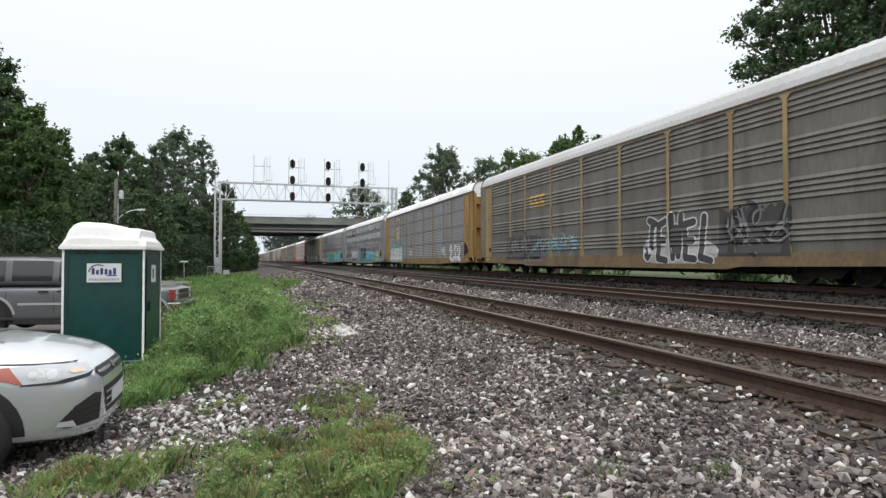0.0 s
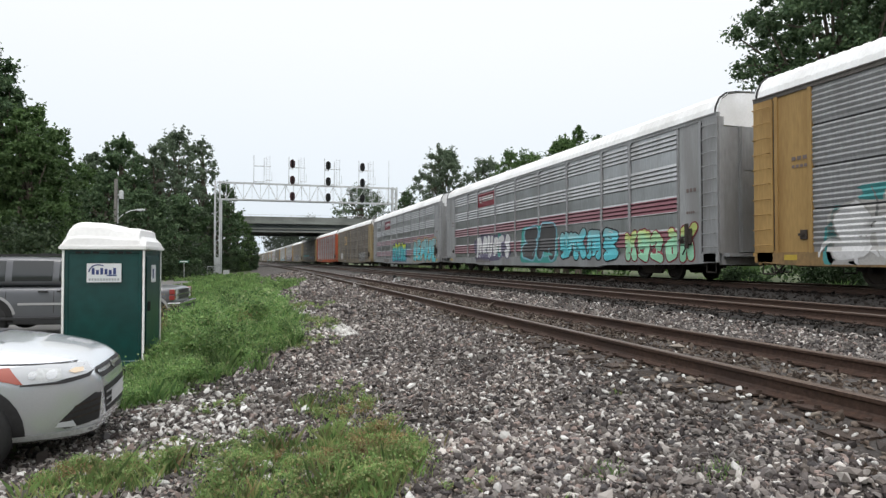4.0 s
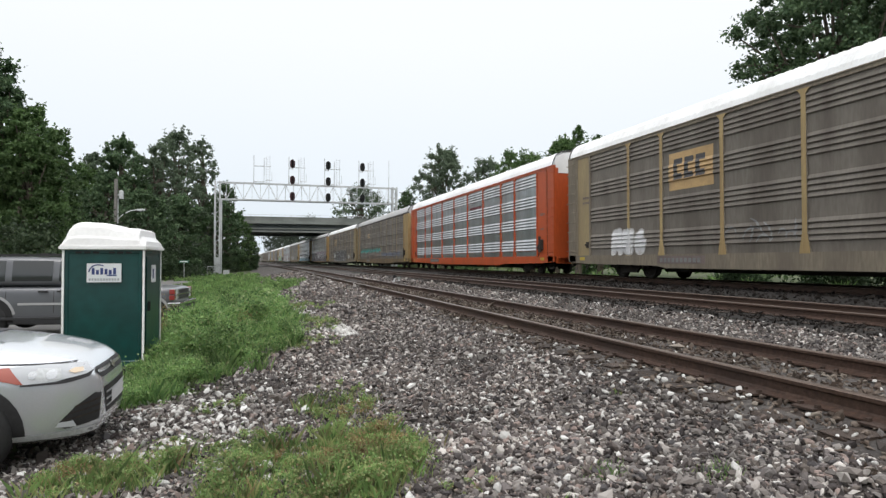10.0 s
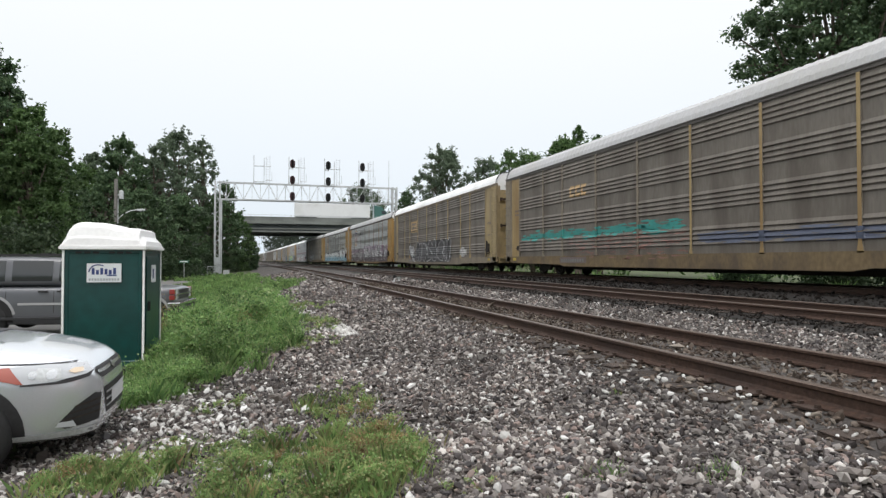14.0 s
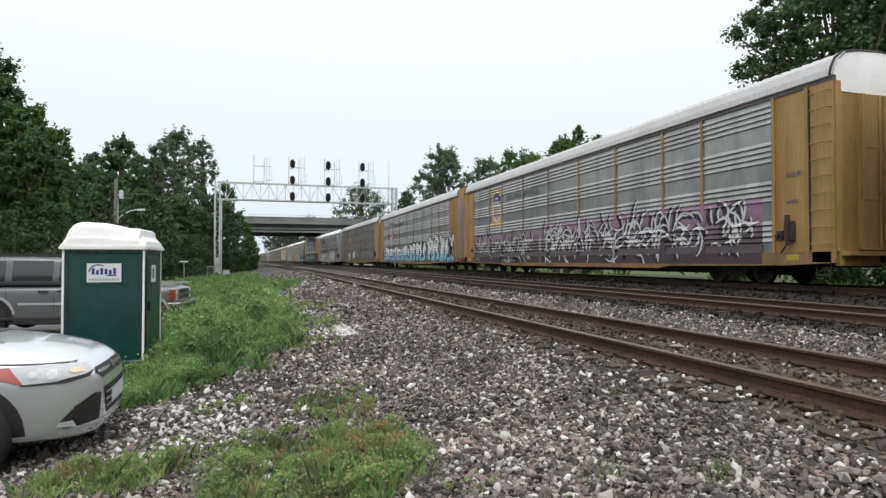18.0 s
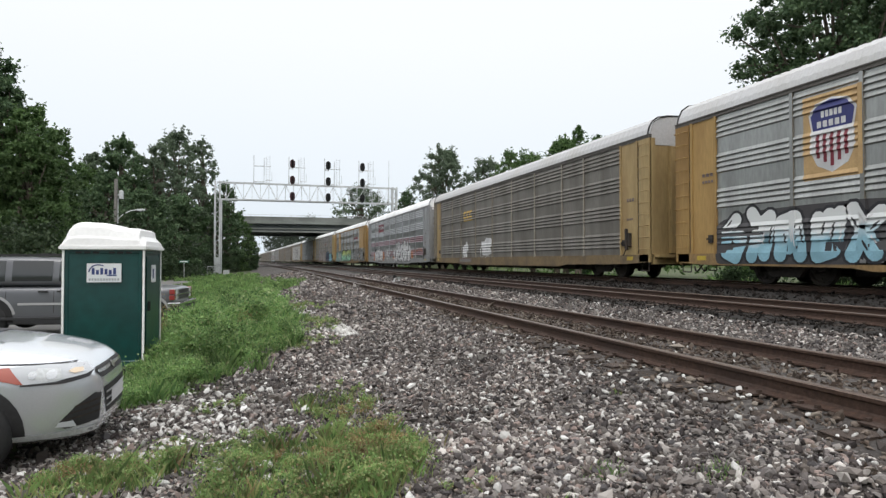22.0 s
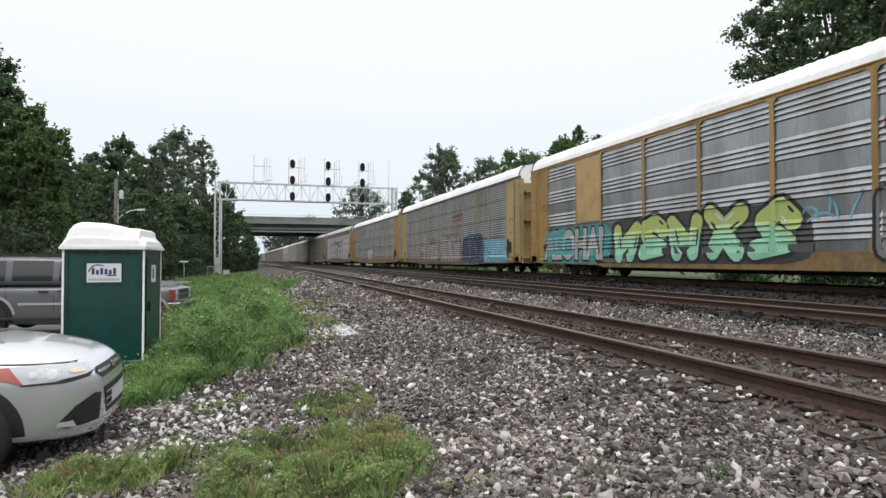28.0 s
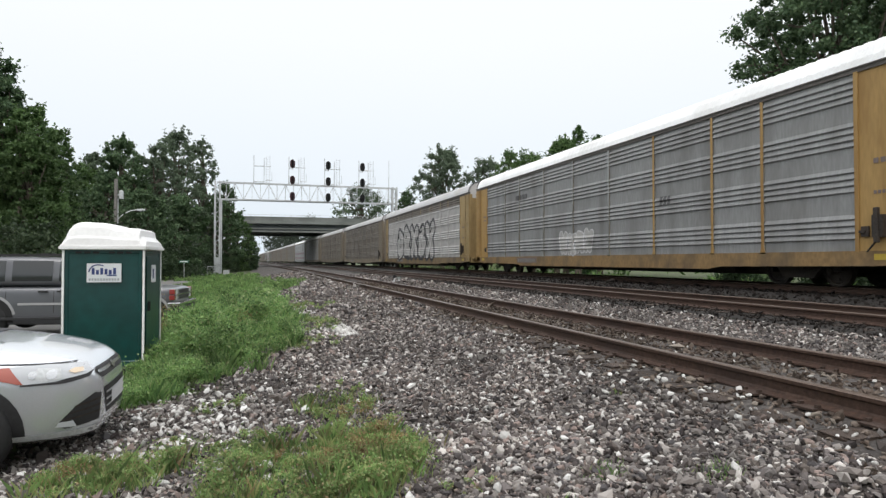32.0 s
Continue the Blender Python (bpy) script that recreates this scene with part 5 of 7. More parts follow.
# ---- portable toilet ----
def bar_row(parent, name, x0, x1, y, z, h, n, material):
    w = (x1 - x0) / n
    for i in range(n):
        part(name, boxes((x0 + i * w, x0 + (i + 0.72) * w, y - 0.002, y, z, z + h)), material, parent)


def portable_toilet():
    green = mat("green_moulded_plastic", (0.006, 0.052, 0.048), 0.30, 0, 0.2, 1.0, 1.2, 0.06, (0.008, 0.04, 0.038))
    white = mat("white_moulded_plastic", (0.87, 0.87, 0.87), 0.45, 0, 0.04, 3, 1.0, 0.03, (0.70, 0.69, 0.66))
    plate = mat("white_sign_sheet", (0.72, 0.74, 0.76), 0.4, 0, 0.03, 3, 1, 0.02)
    navy = mat("navy_print", (0.03, 0.05, 0.18), 0.5, 0, 0.05, 3, 1, 0.0)
    pale = mat("grey_print", (0.35, 0.37, 0.40), 0.5, 0, 0.05, 3, 1, 0.0)
    w, h = 1.13, 1.94
    t = empty("portable_toilet", pose(-1.675, 10.37, -0.80, 0, 0, -4), "green plastic portable toilet with a white roof and sign", "portable toilet")
    # origin at the near corner: x runs to the left, so walls lie in x < 0, y > 0
    def wall(name, length):
        bm = boxes((0, length, 0, 0.03, 0.12, h))
        f = [f for f in bm.faces if f.normal.y < -0.9]
        r = bmesh.ops.inset_region(bm, faces=f, thickness=0.09, depth=0.0)
        r = bmesh.ops.inset_region(bm, faces=f, thickness=0.02, depth=-0.012)
        return bm
    for m in (pose(-w, 0, 0), pose(0, 0, 0, 0, 0, 90), pose(0, w, 0, 0, 0, 180), pose(-w, w, 0, 0, 0, -90)):
        ob = part("wall", wall("wall", w), green, t)
        ob.matrix_basis = m
    for x, y in ((0, 0), (-w, 0), (0, w), (-w, w)):
        part("corner_trim", boxes((x - 0.016, x + 0.016, y - 0.016, y + 0.016, 0.12, h), bevel=0.005), white, t)
    for i in range(2):
        for k in range(3):
            x = -w + 0.17 + i * 0.46 + k * 0.12
            part("vent_slot", boxes((x, x + 0.085, -0.006, 0.0, h - 0.075, h - 0.045)), M["black"], t)
    part("base", boxes((-w - 0.04, 0.04, -0.04, w + 0.04, 0.0, 0.12), bevel=0.02), M["black"], t)
    part("skid", boxes((-w - 0.02, 0.02, 0.15, 0.27, -0.08, 0.0), (-w - 0.02, 0.02, w - 0.27, w - 0.15, -0.08, 0.0)), M["wood"], t)
    side = [(-w - 0.035, 0.05), (-w - 0.02, 0.12), (-w + 0.01, 0.18), (-w + 0.05, 0.30), (-w + 0.10, 0.37), (-w + 0.17, 0.405), (-w + 0.26, 0.415), (-w * 0.50, 0.40), (-w * 0.44, 0.385), (-w * 0.39, 0.345), (-w * 0.34, 0.325),
            (-0.26, 0.328), (-0.12, 0.322), (-0.075, 0.30), (-0.055, 0.20), (-0.01, 0.15), (0.02, 0.12), (0.035, 0.05)]
    bm = bmesh.new()
    rows = []
    for y, k in ((-0.035, 0.0), (-0.02, 0.30), (0.0, 0.42), (0.035, 0.78), (0.075, 0.93), (0.14, 1.0), (w - 0.14, 1.0), (w - 0.075, 0.93), (w - 0.035, 0.78), (w, 0.42), (w + 0.02, 0.30), (w + 0.035, 0.0)):
        rows.append([bm.verts.new((x, y, h + 0.05 + (z - 0.05) * k)) for x, z in side])
    for r0, r1 in zip(rows, rows[1:]):
        for j in range(len(side) - 1):
            bm.faces.new((r0[j], r0[j + 1], r1[j + 1], r1[j]))
    part("roof", bm, white, t)
    part("roof_base", boxes((-w - 0.04, 0.04, -0.04, w + 0.04, h - 0.02, h + 0.055), bevel=0.012), white, t)
    part("roof_rim", boxes((-w - 0.05, 0.05, -0.05, -0.034, h - 0.01, h + 0.03), (0.034, 0.05, -0.05, w + 0.05, h - 0.01, h + 0.03)), white, t)
    part("vent_pipe", rods(((-w + 0.2, w - 0.2, h), (-w + 0.2, w - 0.2, h + 0.42), 0.05), seg=12), white, t)
    x0 = -w + 0.33
    sign = part("sign", boxes((x0, x0 + 0.485, -0.022, -0.014, 1.420, 1.710)), plate, t, "white sheet sign with navy marks")
    for i, hh in enumerate((0.10, 0.07, 0.10, 0.085, 0.07, 0.10)):
        part("sign_bar", boxes((x0 + 0.07 + i * 0.06, x0 + 0.11 + i * 0.06, -0.0245, -0.0225, 1.540, 1.540 + hh)), navy, sign)
    arc = bmesh.new()
    for i in range(9):
        a, b = math.pi * (0.98 - 0.075 * i), math.pi * (0.98 - 0.075 * (i + 1))
        rod(arc, (x0 + 0.16 + 0.13 * math.cos(a), -0.0235, 1.570 + 0.12 * math.sin(a)), (x0 + 0.16 + 0.13 * math.cos(b), -0.0235, 1.570 + 0.12 * math.sin(b)), 0.009, seg=6)
    part("sign_swoosh", arc, navy, sign)
    part("sign_line", boxes((x0 + 0.28, x0 + 0.42, -0.0245, -0.0225, 1.515, 1.535)), navy, sign)
    for i in range(11):
        part("sign_bar", boxes((x0 + 0.03 + i * 0.04, x0 + 0.055 + i * 0.04, -0.0245, -0.0225, 1.445, 1.480)), pale, sign)
    door = part("door", boxes((-0.004, 0.012, 0.14, w - 0.14, 0.2, h - 0.12), bevel=0.004), green, t)
    part("door_handle", boxes((0.012, 0.05, 0.2, 0.24, 0.95, 1.1), bevel=0.008), M["black"], door)
    part("door_sign", boxes((0.013, 0.017, 0.42, 0.72, 1.4, 1.68)), plate, door)
    part("door_sign_mark", boxes((0.0175, 0.019, 0.5, 0.58, 1.46, 1.62)), navy, door)
    return t


portable_toilet()

# ---- parked vehicles ----
from mathutils.bvhtree import BVHTree


def loft(stations, section, levels=2):
    """A body skin from stations (x, top, half width, bottom) and a section of (share of width, share of height)."""
    bm = bmesh.new()
    rows = []
    for x, zt, w, zb in stations:
        half = [(w * a, zb + (zt - zb) * b) for a, b in section]
        pts = [(-y, z) for y, z in half[::-1]] + [p for p in half if p[0] > 1e-6]
        rows.append([bm.verts.new((x, y, z)) for y, z in pts])
    n = len(rows[0])
    for a, b in zip(rows, rows[1:]):
        for i in range(n - 1):
            bm.faces.new((a[i], a[i + 1], b[i + 1], b[i]))
        bm.faces.new((a[n - 1], a[0], b[0], b[n - 1]))
    bm.faces.new(rows[0][::-1])
    bm.faces.new(rows[-1])
    bmesh.ops.recalc_face_normals(bm, faces=bm.faces)
    me = bpy.data.meshes.new("skin")
    bm.to_mesh(me)
    bm.free()
    ob = bpy.data.objects.new("skin", me)
    scene.collection.objects.link(ob)
    md = ob.modifiers.new("smooth", "SUBSURF")
    md.levels = md.render_levels = levels
    bpy.context.view_layer.update()
    out = bpy.data.meshes.new_from_object(ob.evaluated_get(bpy.context.evaluated_depsgraph_get()))
    bpy.data.objects.remove(ob)
    bm = bmesh.new()
    bm.from_mesh(out)
    bpy.data.meshes.remove(out)
    return bm


def patch(name, outline, axis, tree, material, parent, lift=0.004, step=0.06, thick=0.0):
    """A thin piece that follows a body's skin, cut to an outline seen along an axis: 'side' (x, z), 'front' (y, z) or 'top' (x, y)."""
    bm = bmesh.new()
    bm.faces.new([bm.verts.new((u, v, 0)) for u, v in outline])
    us, vs = [p[0] for p in outline], [p[1] for p in outline]
    for k in np.arange(min(us) + step, max(us), step):
        bmesh.ops.bisect_plane(bm, geom=bm.verts[:] + bm.edges[:] + bm.faces[:], plane_co=(k, 0, 0), plane_no=(1, 0, 0), dist=1e-5)
    for k in np.arange(min(vs) + step, max(vs), step):
        bmesh.ops.bisect_plane(bm, geom=bm.verts[:] + bm.edges[:] + bm.faces[:], plane_co=(0, k, 0), plane_no=(0, 1, 0), dist=1e-5)
    start = {"side": lambda u, v: ((u, -4, v), (0, 1, 0)), "front": lambda u, v: ((3, u, v), (-1, 0, 0)), "top": lambda u, v: ((u, v, 5), (0, 0, -1))}[axis]
    lost = []
    for v in bm.verts:
        o, d = start(v.co.x, v.co.y)
        p, nrm, _, _ = tree.ray_cast(Vector(o), Vector(d))
        if p is None:
            lost.append(v)
            continue
        if nrm.dot(Vector(d)) > 0:
            nrm = -nrm
        v.co = p + nrm * lift
    bmesh.ops.delete(bm, geom=lost, context="VERTS")
    bmesh.ops.recalc_face_normals(bm, faces=bm.faces)
    return part(name, bm, material, parent, smooth=True)


def wheel(parent, x, y, r, width, tyre, rim, spokes=5):
    m = Matrix.Translation((x, y, r)) @ pose(0, 0, 0, 90, 0, 0)
    bm = lathe(bmesh.new(), [(r * 0.62, width * 0.45), (r * 0.92, width * 0.5), (r, width * 0.32), (r, -width * 0.32), (r * 0.92, -width * 0.5), (r * 0.62, -width * 0.45)], 32, m)
    t = part("wheel", bm, tyre, parent, "black tyre on a metal rim", True)
    bm = lathe(bmesh.new(), [(r * 0.60, width * 0.40), (r * 0.64, width * 0.46), (r * 0.60, width * 0.25), (r * 0.1, width * 0.22)], 32, m)
    for k in range(spokes):
        a = 2 * math.pi * k / spokes
        rod(bm, m @ Vector((0, 0, width * 0.3)), m @ Vector((r * 0.6 * math.cos(a), r * 0.6 * math.sin(a), width * 0.36)), 0.045, 0.03, 6)
    part("rim", bm, rim, t)


def skin_tree(ob):
    bm = bmesh.new()
    bm.from_mesh(ob.data)
    t = BVHTree.FromBMesh(bm)
    bm.free()
    return t


SECTION = [(0.0, 1.0), (0.55, 0.995), (0.84, 0.95), (0.97, 0.82), (1.0, 0.62), (0.99, 0.38), (0.96, 0.14), (0.86, 0.0), (0.0, 0.0)]
BOXY = [(0.0, 1.0), (0.80, 0.995), (0.94, 0.965), (0.985, 0.90), (1.0, 0.60), (1.0, 0.30), (0.97, 0.06), (0.9, 0.0), (0.0, 0.0)]
CABIN = [(0.0, 1.0), (0.70, 0.985), (0.80, 0.93), (0.86, 0.72), (0.94, 0.35), (0.985, 0.0), (0.0, 0.0)]
TYRE = mat("black_rubber", (0.02, 0.02, 0.021), 0.8, 0, 0.2, 6, 2, 0.2)
RIM = mat("alloy_rim", (0.45, 0.45, 0.46), 0.35, 0.8, 0.1, 4, 2, 0.05)
TRIM = mat("black_trim_plastic", (0.025, 0.025, 0.027), 0.6, 0, 0.2, 5, 2, 0.1)
CHROME = mat("dull_chrome", (0.6, 0.61, 0.62), 0.18, 0.95, 0.05, 3, 1, 0.02)
PANE = glass("dark_car_glass", (0.03, 0.034, 0.037), 0.04)
LAMP = glass("clear_lamp_lens", (0.55, 0.57, 0.60), 0.08)
AMBER = glass("amber_lens", (0.42, 0.11, 0.08), 0.15)
RED_LENS = glass("red_lens", (0.28, 0.045, 0.04), 0.15)


def circle(cx, cz, r, a0=0, a1=360, n=28):
    return [(cx + r * math.cos(radians(a)), cz + r * math.sin(radians(a))) for a in np.linspace(a0, a1, n, endpoint=(a1 - a0) < 360)]


BULB = mat("warm_reflector", (0.80, 0.66, 0.50), 0.2, 0.5, 0.1, 20, 1, 0)


def crossover():
    silver = mat("silver_car_paint", (0.76, 0.79, 0.835), 0.24, 0.66, 0.03, 20, 0.8, 0.0, (0.68, 0.71, 0.75), coat=0.8)
    c = empty("crossover_car", pose(-1.25, 6.33, -0.76, 0, 0, 1), "silver compact crossover car parked nose to the tracks", "car")
    st = [(0.0, 0.64, 0.40, 0.30), (-0.05, 0.79, 0.58, 0.23), (-0.17, 0.885, 0.72, 0.21), (-0.38, 0.955, 0.83, 0.21), (-0.7, 1.015, 0.90, 0.22), (-1.1, 1.07, 0.92, 0.22), (-1.45, 1.11, 0.92, 0.22),
          (-2.2, 1.10, 0.92, 0.22), (-3.2, 1.12, 0.92, 0.22), (-4.0, 1.12, 0.90, 0.25), (-4.4, 1.05, 0.84, 0.3), (-4.52, 0.9, 0.7, 0.35)]
    body = part("body", loft(st, SECTION), silver, c, "silver metallic painted shell", True)
    tree = skin_tree(body)
    cab = [(-1.25, 1.13, 0.84, 1.08), (-1.9, 1.52, 0.86, 1.08), (-2.4, 1.66, 0.87, 1.08), (-3.3, 1.68, 0.87, 1.08), (-3.95, 1.60, 0.86, 1.08), (-4.3, 1.12, 0.83, 1.08)]
    cabin = part("cabin", loft(cab, CABIN), silver, c, "", True)
    ctree = skin_tree(cabin)
    patch("cowl", [(-1.0, -0.62), (-1.16, -0.78), (-1.45, -0.78), (-1.45, 0.78), (-1.16, 0.78), (-1.0, 0.62)], "top", tree, TRIM, c, 0.006, 0.05)
    patch("windscreen", [(-1.34, -0.66), (-2.02, -0.56), (-2.02, 0.56), (-1.34, 0.66)], "top", ctree, PANE, c, 0.005)
    patch("side_window", [(-1.75, 1.14), (-2.55, 1.14), (-2.55, 1.55), (-2.15, 1.52)], "side", ctree, PANE, c, 0.005)
    patch("side_window", [(-2.62, 1.14), (-3.45, 1.14), (-3.45, 1.55), (-2.62, 1.55)], "side", ctree, PANE, c, 0.005)
    # nose, seen from the side and from ahead
    patch("headlamp", [(-0.09, 0.775), (-0.11, 0.745), (-0.24, 0.728), (-0.52, 0.735), (-0.80, 0.83), (-0.80, 0.875), (-0.52, 0.872), (-0.36, 0.868), (-0.15, 0.845)], "side", tree, LAMP, c, 0.006, 0.04)
    patch("turn_lamp", [(-0.50, 0.737), (-0.54, 0.742), (-0.80, 0.832), (-0.80, 0.87), (-0.60, 0.868)], "side", tree, AMBER, c, 0.010, 0.04)
    patch("headlamp_rim", [(-0.085, 0.78), (-0.10, 0.735), (-0.24, 0.714), (-0.52, 0.722), (-0.52, 0.736), (-0.30, 0.736), (-0.24, 0.748), (-0.12, 0.762)], "side", tree, TRIM, c, 0.009, 0.03)
    patch("headlamp_housing", [(-0.26, 0.752), (-0.38, 0.745), (-0.46, 0.79), (-0.42, 0.845), (-0.28, 0.832)], "side", tree, M["galv"], c, 0.010, 0.03)
    patch("headlamp_reflector", circle(-0.33, 0.792, 0.036), "side", tree, CHROME, c, 0.014, 0.02)
    patch("headlamp_reflector", circle(-0.45, 0.80, 0.028), "side", tree, CHROME, c, 0.014, 0.02)
    patch("headlamp_reflector", [(-0.14, 0.785), (-0.19, 0.778), (-0.23, 0.80), (-0.20, 0.818), (-0.15, 0.812)], "side", tree, BULB, c, 0.012, 0.02, 0.0)
    patch("upper_grille", [(-0.50, 0.755), (-0.42, 0.695), (0.42, 0.695), (0.50, 0.755), (0.44, 0.79), (-0.44, 0.79)], "front", tree, TRIM, c, 0.004, 0.04)
    patch("grille_bar", [(-0.47, 0.752), (-0.45, 0.737), (0.45, 0.737), (0.47, 0.752), (0.45, 0.762), (-0.45, 0.762)], "front", tree, CHROME, c, 0.010, 0.04)
    patch("badge", [(0.06 * math.cos(a), 0.747 + 0.032 * math.sin(a)) for a in np.linspace(0, 2 * math.pi, 18, endpoint=False)], "front", tree, CHROME, c, 0.014, 0.03)
    patch("lower_grille", [(-0.36, 0.38), (0.36, 0.38), (0.42, 0.61), (-0.42, 0.61)], "front", tree, TRIM, c, 0.004, 0.04)
    for z in (0.43, 0.49, 0.55):
        patch("grille_slat", [(-0.39, z), (0.39, z), (0.39, z + 0.016), (-0.39, z + 0.016)], "front", tree, M["galv"], c, 0.012, 0.05)
    patch("number_plate", [(-0.26, 0.44), (0.26, 0.44), (0.26, 0.56), (-0.26, 0.56)], "front", tree, mat("plain_plate_sheet", (0.6, 0.6, 0.62), 0.5, 0, 0.05), c, 0.02, 0.06)
    patch("corner_intake", [(-0.028, 0.575), (-0.06, 0.60), (-0.17, 0.52), (-0.30, 0.39), (-0.24, 0.345), (-0.04, 0.36)], "side", tree, TRIM, c, 0.005, 0.04)
    for z in (0.43, 0.48, 0.53):
        patch("intake_slat", [(-0.035, z + 0.016), (-0.60 + z * 0.8, z - 0.006), (-0.61 + z * 0.8, z - 0.022), (-0.035, z)], "side", tree, M["underframe"], c, 0.010, 0.03)
    patch("intake_rim", [(-0.03, 0.60), (-0.07, 0.622), (-0.19, 0.535), (-0.33, 0.39), (-0.30, 0.38), (-0.17, 0.52), (-0.06, 0.598)], "side", tree, silver, c, 0.007, 0.03)
    patch("fog_lamp", [(-0.17, 0.35), (-0.30, 0.37), (-0.28, 0.405), (-0.19, 0.405)], "side", tree, LAMP, c, 0.011, 0.03)
    patch("lower_lip", [(-0.05, 0.27), (-0.06, 0.32), (-0.60, 0.33), (-0.62, 0.285)], "side", tree, M["galv"], c, 0.006, 0.05)
    patch("bonnet_seam", [(-0.14, 0.862), (-0.5, 0.888), (-0.9, 0.918), (-1.4, 0.955), (-1.4, 0.945), (-0.9, 0.908), (-0.5, 0.878), (-0.14, 0.852)], "side", tree, TRIM, c, 0.003, 0.05)
    # filled dark disc on the closed skin: the open well's shade as colour
    patch("wheel_arch", circle(-0.93, 0.36, 0.44), "side", tree, TRIM, c, 0.004, 0.06)
    patch("wheel_arch", circle(-3.62, 0.36, 0.44), "side", tree, TRIM, c, 0.004, 0.06)
    patch("door_seam", [(-1.42, 0.3), (-1.435, 0.3), (-1.435, 1.05), (-1.42, 1.05)], "side", tree, TRIM, c, 0.003, 0.06)
    patch("sill", [(-1.4, 0.22), (-3.2, 0.22), (-3.2, 0.34), (-1.4, 0.34)], "side", tree, TRIM, c, 0.004, 0.1)
    for s in (-0.72, 0.72):
        patch("washer_nozzle", [(-0.78, s * 0.5 - 0.02), (-0.81, s * 0.5 - 0.02), (-0.81, s * 0.5 + 0.02), (-0.78, s * 0.5 + 0.02)], "top", tree, TRIM, c, 0.008, 0.05)
    for x in (-0.93, -3.62):
        for y in (-0.83, 0.83):
            wheel(c, x, y, 0.36, 0.23 if y > 0 else -0.23, TYRE, RIM)
    part("mirror", boxes((-1.75, -1.58, -1.08, -0.90, 1.10, 1.24), bevel=0.03), silver, c)
    return c


crossover()


def old_suv():
    grey = mat("dark_grey_car_paint", (0.125, 0.13, 0.145), 0.35, 0.3, 0.04, 20, 0.7, 0.0, (0.105, 0.107, 0.113), coat=0.5)
    pale = mat("pale_side_moulding", (0.42, 0.42, 0.43), 0.4, 0.3, 0.05)
    c = empty("sport_utility_vehicle", pose(-1.66, 16.91, -0.79, 0, 0, -6), "dark grey boxy sport utility vehicle parked on the verge", "car")
    st = [(-0.16, 1.02, 0.86, 0.52), (-0.20, 1.06, 0.93, 0.50), (-0.32, 1.09, 0.96, 0.46), (-0.8, 1.11, 0.97, 0.36), (-1.5, 1.14, 0.975, 0.20), (-3.0, 1.14, 0.975, 0.20), (-4.6, 1.14, 0.975, 0.24), (-5.3, 1.13, 0.96, 0.40), (-5.45, 1.08, 0.92, 0.52)]
    body = part("body", loft(st, BOXY), grey, c, "dark grey painted shell", True)
    tree = skin_tree(body)
    cab = [(-1.55, 1.16, 0.90, 1.10), (-2.1, 1.72, 0.90, 1.10), (-2.4, 1.83, 0.91, 1.10), (-4.0, 1.86, 0.91, 1.10), (-5.1, 1.84, 0.91, 1.10), (-5.35, 1.60, 0.90, 1.10), (-5.42, 1.12, 0.88, 1.10)]
    cabin = part("cabin", loft(cab, [(0, 1), (0.78, 0.99), (0.87, 0.955), (0.92, 0.80), (0.97, 0.35), (1.02, 0.0), (0, 0)]), grey, c, "", True)
    ct = skin_tree(cabin)
    for w in ([(-1.92, 1.145), (-2.72, 1.145), (-2.72, 1.74), (-2.34, 1.74)], [(-2.86, 1.145), (-3.72, 1.145), (-3.72, 1.74), (-2.86, 1.74)], [(-3.86, 1.145), (-5.02, 1.145), (-4.96, 1.74), (-3.86, 1.74)]):
        patch("side_window", w, "side", ct, PANE, c, 0.006, 0.12)
        (x0, z0), (x1, z1) = (min(p[0] for p in w), 1.12), (max(p[0] for p in w), 1.14)
        patch("window_trim", [(x0, z0), (x1, z0), (x1, z1), (x0, z1)], "side", ct, TRIM, c, 0.010, 0.12)
    patch("windscreen", [(-1.68, -0.68), (-2.15, -0.62), (-2.15, 0.62), (-1.68, 0.68)], "top", ct, PANE, c, 0.006, 0.12)
    for x in (-1.75, -2.79, -3.80):
        patch("door_seam", [(x, 0.52), (x - 0.014, 0.52), (x - 0.014, 1.12), (x, 1.12)], "side", tree, TRIM, c, 0.003, 0.1)
    for x in (-2.62, -3.02):
        part("door_handle", boxes((x - 0.10, x + 0.10, -1.01, -0.975, 1.00, 1.04), bevel=0.008), TRIM, c)
    for x0, x1 in ((-1.4, -3.55), (-4.75, -5.4)):
        patch("side_moulding", [(x0, 0.70), (x1, 0.70), (x1, 0.755), (x0, 0.755)], "side", tree, pale, c, 0.012, 0.1)
    for x in (-0.77, -4.15):
        # black disc paints the hollow well's shade on the body side
        patch("wheel_arch", circle(x, 0.40, 0.50), "side", tree, M["black"], c, 0.004, 0.08)
        patch("arch_trim", circle(x, 0.40, 0.56, 10, 170) + circle(x, 0.40, 0.50, 170, 10), "side", tree, pale, c, 0.010, 0.08)
        for y in (-0.86, 0.86):
            wheel(c, x, y, 0.38, 0.25 if y > 0 else -0.25, TYRE, RIM, 6)
    part("front_bumper", boxes((-0.30, 0.0, -0.96, 0.96, 0.62, 0.72), bevel=0.025), CHROME, c)
    part("front_valance", boxes((-0.28, -0.02, -0.92, 0.92, 0.42, 0.62), bevel=0.03), TRIM, c)
    part("grille", boxes((-0.20, -0.12, -0.58, 0.58, 0.78, 1.02), bevel=0.01), TRIM, c)
    part("grille_bar", boxes((-0.16, -0.10, -0.9, 0.9, 0.885, 0.915), bevel=0.005), CHROME, c)
